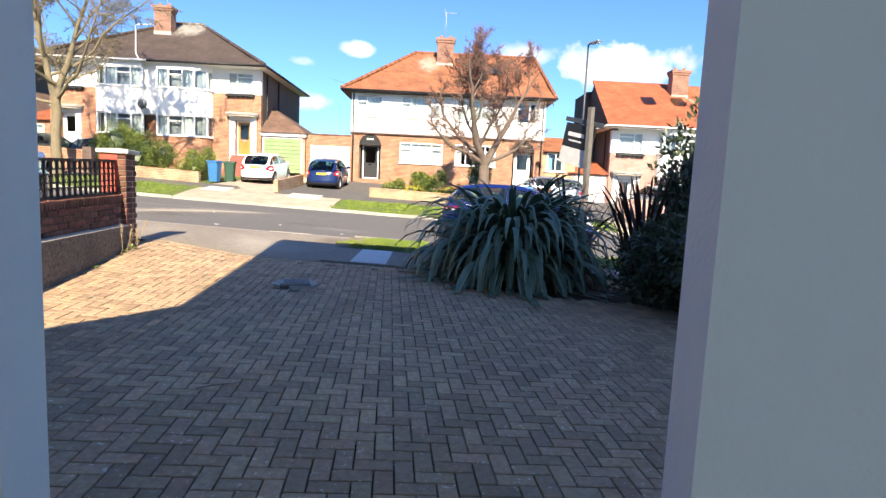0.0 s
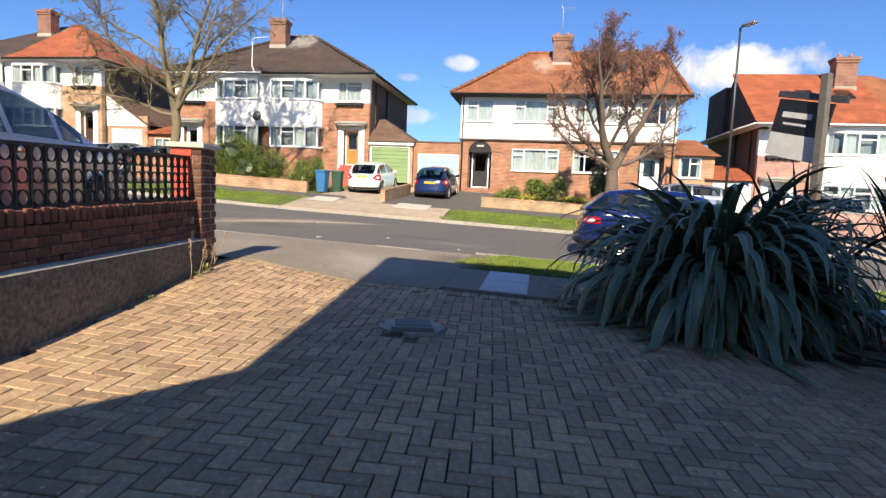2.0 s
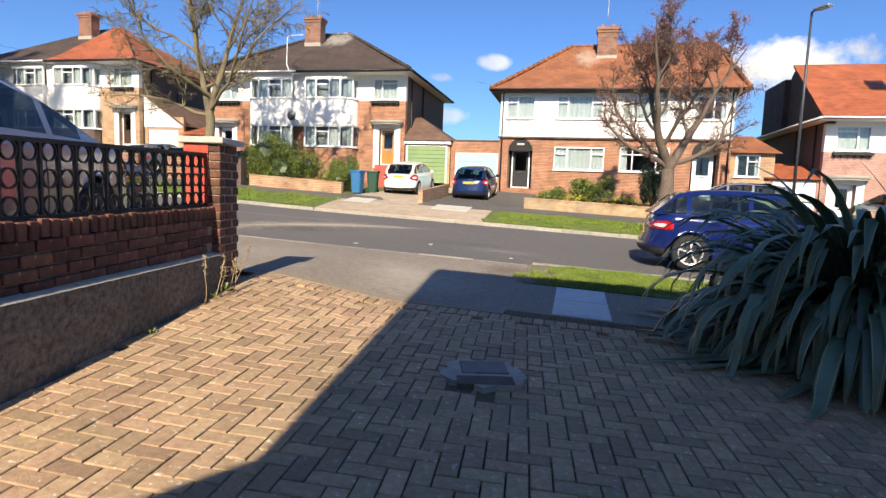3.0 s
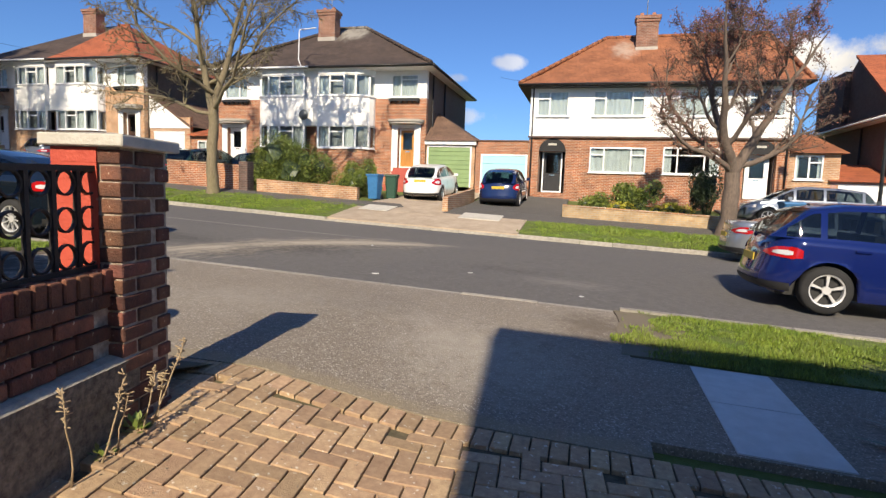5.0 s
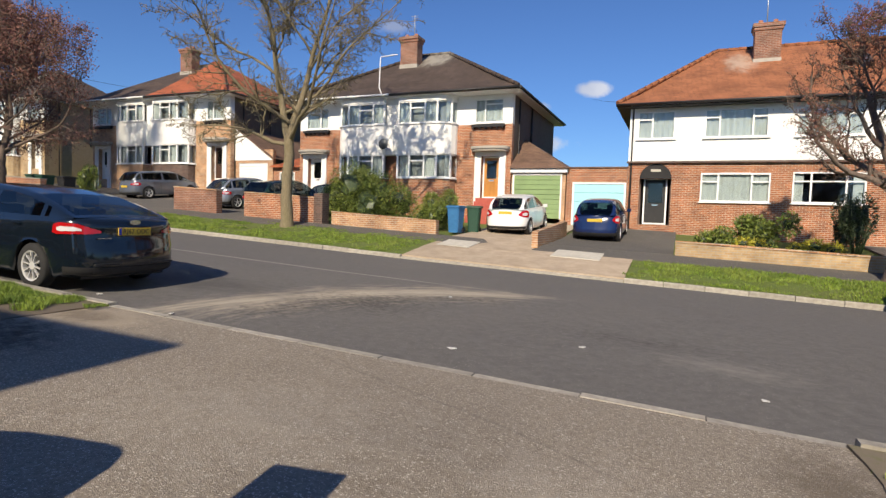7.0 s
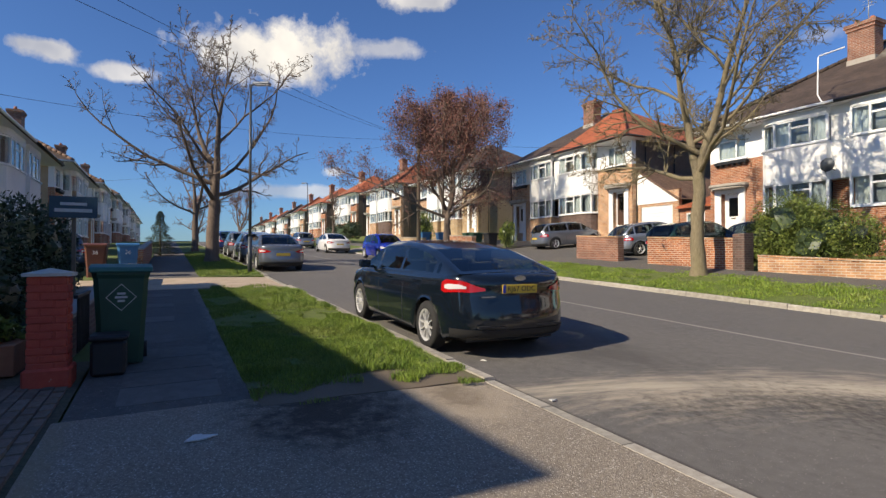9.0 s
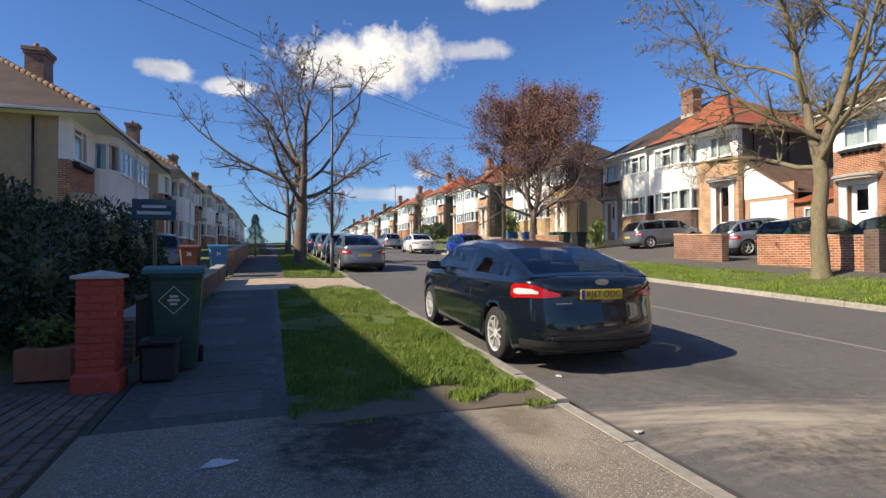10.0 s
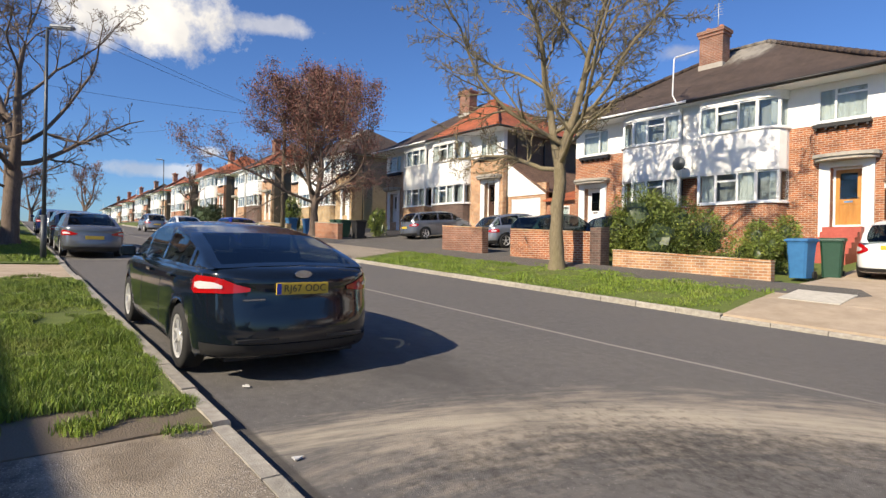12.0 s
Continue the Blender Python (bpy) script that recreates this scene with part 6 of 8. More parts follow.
# ---- trees and plants ----
def tree(at, label, bark, seed, height, trunk_h, r0, crown, limbs=12, low=20, gnarl=0.10, lift=0.45, twig=0.006, dense=1.0, leaf=None, leaf_args=(1, 0.05, 0.06), keep=1.0, lean=(0, 0), tops=2, hang=0.0, group="street trees"):
    """A trunk that breaks into leaders; limbs curve up from it and carry branches, side shoots and twigs."""
    T_ = thing("tree", at, label, "tree", group)
    r = random.Random(seed)
    tips = []

    def seg(V, F, pts, rad, n):
        base = len(V)
        for i, p in enumerate(pts):
            d = (pts[min(i + 1, len(pts) - 1)] - pts[max(i - 1, 0)]).normalized()
            a = d.cross(Vector((0.3, 0.2, 1)))
            a = a.normalized() if a.length > 1e-3 else Vector((1, 0, 0))
            b = a.cross(d)
            for k in range(n):
                t = 2 * math.pi * k / n
                V.append(p + (a * math.cos(t) + b * math.sin(t)) * rad[i])
        for i in range(len(pts) - 1):
            for k in range(n):
                F.append((base + i * n + k, base + i * n + (k + 1) % n, base + (i + 1) * n + (k + 1) % n, base + (i + 1) * n + k))

    def grow(V, F, p, d, length, rad, lv):
        """One shoot of level lv (0 a limb, 3 a twig), with its side shoots."""
        steps = (9, 6, 4, 2)[lv]
        pts, rr = [p.copy()], [rad]
        q, dd = p.copy(), d.normalized()
        side = r.choice((-1, 1))
        for i in range(steps):
            u = (i + 1) / steps
            jit = Vector((r.gauss(0, 1), r.gauss(0, 1), r.gauss(0, 0.8))) * gnarl * (1.0, 1.3, 1.6, 1.8)[lv]
            dd = (dd + jit + Vector((0, 0, (lift if lv < 2 else lift * 0.5) * 0.42 - hang * lv * 0.3))).normalized()
            q = q + dd * length / steps
            pts.append(q.copy())
            rr.append(max(twig * 0.6, rad * (1 - 0.80 * u)))
            if lv < 3 and (i >= 1 or lv > 0):
                for _ in range((2, 2, 2)[lv]):
                    if r.random() > (0.86, 0.86, 0.9)[lv] * dense:
                        continue
                    side = -side
                    w = dd.orthogonal().normalized()
                    w = (w * math.cos(r.uniform(0, 6.28)) + dd.cross(w) * math.sin(r.uniform(0, 6.28))).normalized()
                    nd = dd * r.uniform(0.5, 1.0) + w * r.uniform(0.6, 1.0)
                    ln = length * (1.05 - 0.62 * u) * (0.42, 0.46, 0.5)[lv] * r.uniform(0.6, 1.15)
                    grow(V, F, q, nd, ln, max(twig, rr[-1] * 0.6), lv + 1)
        seg(V, F, pts, rr, (7, 5, 3, 3)[lv])
        if lv >= 2:
            tips.extend(pts[1:])
    # trunk and leaders
    V, F = [], []
    ax = Vector((lean[0], lean[1], 1)).normalized()
    pts = [Vector((0, 0, -0.25)), Vector((0, 0, 0.03)), Vector((0, 0, 0.3))]
    rr = [r0 * 1.55, r0 * 1.3, r0 * 1.04]
    q = Vector((0, 0, 0.3))
    for i in range(7):
        q = q + (ax + Vector((r.gauss(0, 1), r.gauss(0, 1), 0)) * gnarl * 0.45).normalized() * (trunk_h - 0.3) / 7
        pts.append(q.copy())
        rr.append(r0 * (1.0 - 0.16 * (i + 1) / 7) * (1 + 0.05 * r.gauss(0, 1)))
    seg(V, F, pts, rr, 11)
    spine = []
    off = r.uniform(0, 6.28)
    for k in range(tops):
        a = off + 2 * math.pi * k / tops
        p, dd = q.copy(), (ax + Vector((math.cos(a), math.sin(a), 0)) * (0.32 if tops > 1 else 0.03)).normalized()
        pp, pr = [p.copy()], [r0 * (0.72 if tops > 1 else 0.84)]
        n = 9
        for i in range(n):
            dd = (dd + Vector((r.gauss(0, 1), r.gauss(0, 1), 0)) * gnarl * 0.8 + Vector((0, 0, 0.12))).normalized()
            p = p + dd * (height - trunk_h) * (0.86 if k else 0.97) / n
            pp.append(p.copy())
            pr.append(max(twig, pr[0] * (1 - 0.93 * ((i + 1) / n) ** 0.8)))
        seg(V, F, pp, pr, 8)
        spine.append((pp, pr))
    from_lists("trunk", V, F, MAT[bark], T_, "bare trunk with its leaders", smooth=True)
    for k in range(limbs + 6):
        f = (k / limbs) if k < limbs else 0.72 + 0.045 * (k - limbs)
        pp, pr = spine[k % len(spine)]
        x = (f ** 1.15) * 0.86 * (len(pp) - 1)
        i = min(len(pp) - 2, int(x))
        p = pp[i].lerp(pp[i + 1], x - i)
        a = off + k * 2.4 + r.uniform(-0.3, 0.3)
        el = radians(low + (66 - low) * f ** 0.8 + r.uniform(-8, 8))
        ln = crown * 1.12 * (1 - 0.60 * f ** 1.4) * r.uniform(0.85, 1.12)
        V, F = [], []
        grow(V, F, p, Vector((math.cos(a) * math.cos(el), math.sin(a) * math.cos(el), math.sin(el))), ln, max(0.012, pr[i] * (0.52 - 0.08 * f)), 0)
        from_lists("limb", V, F, MAT[bark], T_, smooth=True)
    if leaf:
        tips_ = [t for t in tips if r.random() < keep]
        V, F = leaf_cloud(tips_, 3, *leaf_args)
        from_lists("crown", V, F, MAT[leaf], T_, "small leaves scattered through the crown", "stuff")
    return T_


def leaf_cloud(tips, seed, per, size, jitter):
    r = random.Random(seed)
    V, F = [], []
    for t in tips:
        for _ in range(per):
            p = Vector(t) + Vector((r.gauss(0, 1), r.gauss(0, 1), r.gauss(0, 1))) * jitter
            a = Vector((r.gauss(0, 1), r.gauss(0, 1), r.gauss(0, 1))).normalized()
            b = a.orthogonal().normalized()
            s = size * r.uniform(0.6, 1.3)
            k = len(V)
            V += [p - a * s, p + b * s * 0.45, p + a * s, p - b * s * 0.45]
            F.append((k, k + 1, k + 2, k + 3))
    return V, F


tree((-16.75, 24.6, gz(-16.75, 24.6)), "tall bare street tree with a pale lichened trunk, on the verge", "bark_pale", 11, 12.2, 3.1, 0.22, 5.8, limbs=20, low=16, gnarl=0.15, lift=0.13, twig=0.012, dense=1.0, leaf="leaf_yellow", leaf_args=(1, 0.016, 0.05), keep=0.05, tops=2)
tree((1.87, 24.75, gz(1.87, 24.75)), "gnarled street tree with sparse rusty leaves, on the verge", "bark_dark", 23, 7.5, 2.0, 0.26, 3.6, limbs=12, low=14, gnarl=0.19, lift=0.22, leaf="leaf_rust", leaf_args=(1, 0.033, 0.08), keep=0.5, tops=3, twig=0.010, dense=0.97)
tree((-38.8, 26.8, gz(-38.8, 26.8)), "street tree in purple-brown leaf beside the telegraph pole", "bark_dark", 31, 8.6, 2.0, 0.27, 7.0, limbs=22, low=10, gnarl=0.13, lift=0.16, leaf="leaf_purple", leaf_args=(1, 0.058, 0.22), keep=0.95, tops=3, twig=0.010, dense=0.98)
tree((-32.6, 11.35, gz(-32.6, 11.35)), "broad bare street tree on the near verge", "bark_dark", 44, 10.0, 2.9, 0.30, 5.9, limbs=12, low=6, gnarl=0.14, lift=0.13, tops=2, twig=0.011, dense=0.8)
tree((-47, 11.2, gz(-47, 11.2)), "bare street tree further up the near verge", "bark_dark", 52, 8, 2.6, 0.22, 3.6, limbs=9, low=20, dense=0.62, lift=0.2, twig=0.016)
tree((-108, 14, gz(-108, 14)), "reddish bare tree at the top of the road", "bark_dark", 61, 8, 1.6, 0.3, 4.0, limbs=9, low=25, dense=0.5, lift=0.2, twig=0.02, leaf="leaf_rust", leaf_args=(1, 0.10, 0.2), keep=0.5)
tree((-100, 20, gz(-100, 20)), "bare tree at the top of the road", "bark_dark", 67, 8.5, 1.8, 0.3, 4.2, limbs=9, low=25, dense=0.5, lift=0.2, twig=0.02, leaf="leaf_rust", leaf_args=(1, 0.08, 0.2), keep=0.4)
tree((-58, 24.0, gz(-58, 24.0)), "small bare tree on the far verge", "bark_dark", 71, 5, 2.0, 0.14, 2.0, limbs=8, low=35, dense=0.6, lift=0.2, twig=0.014, tops=1)
tree((21.5, 25.2, gz(21.5, 25.2)), "bare willow-like tree down the road", "bark_pale", 81, 8.5, 2.4, 0.3, 3.6, limbs=10, low=30, dense=0.66, lift=0.2, hang=0.3, twig=0.011)


def bush(at, size, label, mat, seed, leaves=6000, leaf=0.06, name="bush", lumps=9, parent=None, mass=0.45):
    """A shrub: short stems and many small leaves over a lumpy dark mass that stands for inner shade, hollow between the
    lumps.
    """
    r = random.Random(seed)
    B = thing(name, at, label, name.replace("_", " "))
    sx, sy, sz = size
    L_ = [(Vector((r.uniform(-0.55, 0.55), r.uniform(-0.55, 0.55), r.uniform(0.25, 0.78))), r.uniform(0.22, 0.42)) for _ in range(lumps)]
    V, F = [], []
    for _ in range(leaves):
        c, rad = r.choice(L_)
        d = Vector((r.gauss(0, 1), r.gauss(0, 1), r.gauss(0, 1))).normalized()
        q = c + d * rad * (r.uniform(0.72, 1.06) if r.random() < 0.8 else r.uniform(0.3, 1.2))
        if q.z < 0.0:
            continue
        p = Vector((q.x * sx, q.y * sy, q.z * sz))
        a = (d + Vector((r.gauss(0, 1), r.gauss(0, 1), r.gauss(0, 1))) * 0.7).normalized()
        b = a.orthogonal().normalized()
        b = (b * math.cos(r.uniform(0, 6)) + a.cross(b) * math.sin(r.uniform(0, 6)))
        s = leaf * r.uniform(0.6, 1.3)
        k = len(V)
        V += [p - a * s, p + b * s * 0.42, p + a * s, p - b * s * 0.42]
        F.append((k, k + 1, k + 2, k + 3))
    from_lists("leaves", V, F, MAT[mat], B)
    V, F = [], []
    bm = bmesh.new()
    for i in range(10):
        a = r.uniform(0, 6.28)
        e = Vector((math.cos(a) * sx * r.uniform(0.2, 0.6), math.sin(a) * sy * r.uniform(0.2, 0.6), sz * r.uniform(0.5, 0.85)))
        tube(bm, [(e.x * 0.12, e.y * 0.12, -0.1), (e.x * 0.5, e.y * 0.5, e.z * 0.5), e], [0.03, 0.02, 0.008], 5)
    # Dark lumps among the stems: the shade inside the shrub, put in as colour.
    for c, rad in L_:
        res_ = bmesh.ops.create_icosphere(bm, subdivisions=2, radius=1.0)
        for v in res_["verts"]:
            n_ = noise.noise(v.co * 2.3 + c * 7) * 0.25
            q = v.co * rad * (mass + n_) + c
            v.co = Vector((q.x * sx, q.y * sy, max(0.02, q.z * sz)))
    part("stems_and_shade_core", bm, MAT["leaf_dark"], B)
    return B


def strap_plant(at, label, n, length, seed, mats=("strap", "strap_edge"), width=0.035, upright=0.35, radius=0.35, gravity=1.0, late=0.0, name="phormium"):
    """Long folded sword leaves that arch over from a dense base."""
    r = random.Random(seed)
    S = thing(name, at, label, "shrub")
    V, F, mi = [], [], []
    for q in range(n):
        a = r.uniform(0, 2 * math.pi)
        u = r.random() ** 0.8
        rad = radius * r.uniform(0.1, 1.0)
        el = radians(90 - u * (90 - 90 * upright) * r.uniform(0.7, 1.1))
        L_ = length * r.uniform(0.68, 1.1)
        w = width * r.uniform(0.75, 1.25)
        p = Vector((math.cos(a) * rad, math.sin(a) * rad, r.uniform(0, 0.1)))
        steps = 10
        d_el = el
        side = Vector((-math.sin(a), math.cos(a), 0))
        tw = r.uniform(-0.5, 0.5)
        k0 = len(V)
        bend = gravity * r.uniform(0.75, 1.4) * (0.75 + 0.6 * u if gravity > 0.6 else 0.4 + u)
        kink = r.choice((0, 0, 0, 1)) * r.randint(4, 8)
        for i in range(steps + 1):
            t = i / steps
            h_ = Vector((math.cos(a) * math.cos(d_el), math.sin(a) * math.cos(d_el), math.sin(d_el)))
            up_ = side.cross(h_)
            s_ = (side * math.cos(tw * t) + up_ * math.sin(tw * t))
            nrm = s_.cross(h_)
            ww = w * (0.65 + 1.1 * t - 0.2 * t * t if t < 0.5 else 1.0 * (1 - ((t - 0.5) / 0.5) ** 2.2)) + 0.002
            fold = -nrm * ww * 0.35
            V.extend((p - s_ * ww, p - s_ * ww * 0.8 + fold * 0.2, p + fold, p + s_ * ww * 0.8 + fold * 0.2, p + s_ * ww))
            p = p + h_ * L_ / steps
            if p.z < -at[2] + gz(at[0] + p.x, at[1] + p.y) + 0.03:
                p.z = -at[2] + gz(at[0] + p.x, at[1] + p.y) + 0.03
                d_el = max(d_el, -0.05)
            d_el -= bend * ((0.10 + 0.27 * t) * (1 - late) + late * 0.62 * t * t) * (1.0 if d_el > -1.25 else 0.0)
            if i == kink and kink:
                d_el -= 0.9
            d_el = max(d_el, -1.45)
        for i in range(steps):
            b = k0 + i * 5
            for j in range(4):
                F.append((b + j, b + j + 1, b + j + 6, b + j + 5))
                mi.append(1 if j in (0, 3) and (q % 3) else 0)
    per, mm = 40, [MAT[m] for m in mats]
    one = min(n, 300)
    for q in range(one):
        from_lists("leaf", V[q * 55:(q + 1) * 55], [tuple(k - q * 55 for k in f_) for f_ in F[q * per:(q + 1) * per]], mm, S, mat_index=mi[q * per:(q + 1) * per], smooth=True)
    if n > one:
        from_lists("leaves", V[one * 55:], [tuple(k - one * 55 for k in f_) for f_ in F[one * per:]], mm, S, "more arching strap leaves with pale margins", "stuff", mat_index=mi[one * per:], smooth=True)
    return S


strap_plant((1.12, 8.62, gz(1.12, 8.62)), "large clump of green sword leaves with cream edges", 820, 1.93, 7, radius=0.34, gravity=1.45, width=0.044, upright=0.12, late=0.55)
strap_plant((3.2, 8.6, gz(3.2, 8.6)), "upright clump of bronze sword leaves behind the shrub bed", 70, 1.9, 9, mats=("strap_bronze", "strap_bronze"), upright=0.72, radius=0.3, gravity=0.25, width=0.028)
strap_plant((2.1, 9.0, gz(2.1, 9.0)), "thin upright bronze sword leaves", 24, 1.75, 10, mats=("strap_bronze", "strap_bronze"), upright=0.75, radius=0.3, gravity=0.3, width=0.022)
bush((3.4, 7.0, gz(3.4, 7.0) - 0.05), (1.9, 1.5, 1.25), "low dark evergreen shrubs in shade beside the drive", "leaf_dark", 3, 16000, 0.05, lumps=14)
bush((5.8, 6.2, gz(5.8, 6.2) - 0.05), (2.2, 1.7, 1.3), "low dark evergreen shrubs in shade beside the drive", "leaf_dark", 4, 14000, 0.05, lumps=14)
bush((3.95, 8.5, gz(3.95, 8.5) - 0.05), (0.85, 0.8, 2.6), "tall dark holly-like shrub against the sky", "leaf_dark", 5, 5200, 0.06, lumps=12, mass=0.3)
bush((7.2, 9.0, gz(7.2, 9.0) - 0.05), (2.4, 1.0, 1.2), "dark hedge beside the footpath", "leaf_dark", 6, 9000, 0.05, lumps=12)
bush((-15.4, 28.2, gz(-15.4, 28.2)), (2.25, 1.8, 2.4), "big sunlit green shrub behind a low garden wall", "leaf_green", 12, 52000, 0.038, lumps=20)
bush((-12.1, 28.0, gz(-12.1, 28.0)), (1.05, 0.9, 1.45), "rounded green shrub beside the bins", "leaf_green", 13, 15000, 0.038, lumps=12)
bush((-0.6, 28.5, gz(-0.6, 28.5)), (1.2, 0.9, 1.3), "green shrub in the front garden opposite", "leaf_green", 14, 5000, 0.06)
bush((-2.4, 26.9, gz(-2.4, 26.9)), (0.9, 0.6, 0.9), "leafy green hedge in the front garden opposite", "leaf_green", 15, 3500, 0.05)
bush((-1.2, 26.9, gz(-1.2, 26.9)), (0.8, 0.5, 0.6), "yellow flowering shrub behind the low wall", "leaf_yellow", 16, 2600, 0.045)
bush((0.5, 27.0, gz(0.5, 27.0)), (0.9, 0.5, 0.7), "yellow flowering shrub behind the low wall", "leaf_yellow", 17, 2600, 0.045)
bush((2.2, 29.8, gz(2.2, 29.8)), (1.0, 1.0, 1.9), "clipped dark green bush beside the parked cars", "leaf_dark", 18, 6000, 0.05, lumps=6)
bush((-13.9, 6.9, gz(-13.9, 6.9)), (2.1, 1.2, 2.05), "dense dark hedge in shade behind the bins", "leaf_dark", 21, 20000, 0.045, name="hedge", lumps=18)
bush((-17.6, 6.9, gz(-17.6, 6.9)), (2.5, 1.2, 1.9), "dense dark hedge in shade along the footpath", "leaf_dark", 22, 16000, 0.05, name="hedge", lumps=18)
bush((-21.0, 6.6, gz(-21.0, 6.6)), (1.4, 1.1, 1.3), "dark shrub by the next driveway", "leaf_dark", 24, 7000, 0.05, name="hedge", lumps=10)
bush((-62, 26.2, gz(-62, 26.2)), (7, 0.9, 2.0), "clipped dark hedge up the road", "leaf_dark", 23, 9000, 0.09, name="hedge", lumps=24)
bush((-34.5, 29.0, gz(-34.5, 29.0)), (0.8, 0.8, 1.8), "yellow-green conical garden shrub", "leaf_green", 25, 2500, 0.06)
bush((-46, 28.5, gz(-46, 28.5)), (1.2, 1.2, 2.4), "dark green garden shrub", "leaf_green", 26, 3000, 0.08)
con = thing("conifer", (-41, 9.1, gz(-41, 9.1)), "narrow dark conifer beside the footpath", "tree")
r_ = random.Random(8)
V_, F_ = [], []
for i in range(5200):
    z = r_.random() ** 1.3 * 2.5
    rad = 0.85 * (1 - z / 2.7) * (1 + 0.25 * math.sin(z * 9)) * r_.uniform(0.55, 1.05)
    a = r_.uniform(0, 6.28)
    p = Vector((math.cos(a) * rad, math.sin(a) * rad, z + 0.1))
    d = Vector((math.cos(a), math.sin(a), -0.3)).normalized() * 0.10
    b = Vector((-math.sin(a), math.cos(a), r_.uniform(-0.5, 0.5))) * 0.03
    k = len(V_)
    V_ += [p - b, p + d, p + b]
    F_.append((k, k + 1, k + 2))
from_lists("foliage", V_, F_, MAT["leaf_dark"], con)
bm = bmesh.new()
tube(bm, [(0, 0, -0.1), (0, 0, 2.4)], [0.08, 0.02], 6)
part("trunk", bm, MAT["bark_dark"], con)

# ---- posts, poles and cables ----
def street_lamp(at, h_, yaw, label):
    S = thing("street_lamp", at, label, "street lamp", "street lamps", yaw)
    bm = bmesh.new()
    tube(bm, [(0, 0, -0.2), (0, 0, 1.3)], 0.075, 12)
    part("base", bm, MAT["metal_dark"], S)
    bm = bmesh.new()
    tube(bm, [(0, 0, 1.3), (0, 0, h_)], [0.055, 0.038], 10)
    tube(bm, [(0, 0, h_ - 0.02), (0.35, 0, h_ + 0.03)], 0.03, 8)
    part("pole", bm, MAT["metal_dark"], S)
    hd_ = part("head", boxes([(0.1, 0.72, -0.12, 0.12, h_ - 0.02, h_ + 0.08)], 0.03), MAT["metal_grey"], S)
    part("lens", boxes([(0.2, 0.68, -0.09, 0.09, h_ - 0.035, h_ - 0.021)]), MAT["lens_clear"], hd_)
    return S


street_lamp((-25.2, 12.1, gz(-25.2, 12.1)), 6.7, 60, "slim grey street lamp on the near verge")
street_lamp((-69, 24.0, gz(-69, 24.0)), 6.9, -120, "street lamp far up the road")
street_lamp((6.5, 26.1, gz(6.5, 26.1)), 7.75, -60, "slim grey street lamp on the far verge")
pole = thing("telegraph_pole", (-40.2, 25.3, gz(-40.2, 25.3)), "weathered wooden telegraph pole with wires from its top", "telegraph pole")
bm = bmesh.new()
tube(bm, [(0, 0, -0.3), (0, 0, 8.0)], [0.15, 0.10], 10)
part("pole", bm, MAT["wood_pole"], pole)
part("crossarm", boxes([(-0.5, 0.5, -0.04, 0.04, 7.55, 7.62)]), MAT["wood_pole"], pole)
PT = Vector((-40.2, 25.3, gz(-40.2, 25.3) + 7.75))


def cable(a, b, sag, label="thin black overhead telephone wire"):
    c = thing("overhead_wire", a, label, "cable", "overhead wires")
    bm = bmesh.new()
    d = Vector(b) - Vector(a)
    tube(bm, [tuple(d * t - Vector((0, 0, 4 * sag * t * (1 - t)))) for t in [i / 24 for i in range(25)]], 0.007, 4)
    part("wire", bm, MAT["cable"], c)


for b, sg in (((-11.0, 1.5, 7.0), 0.6), ((-27.5, 3.2, 7.4), 0.5), ((-8, 0.8, 6.9), 0.7), ((-28.3, 33.0, 8.3), 0.3), ((-60, 4, 8.4), 0.5)):
    cable(PT, b, sg)
cable((-8.2, 41, 9.0), (-4.6, 34.5, 7.4), 0.1)


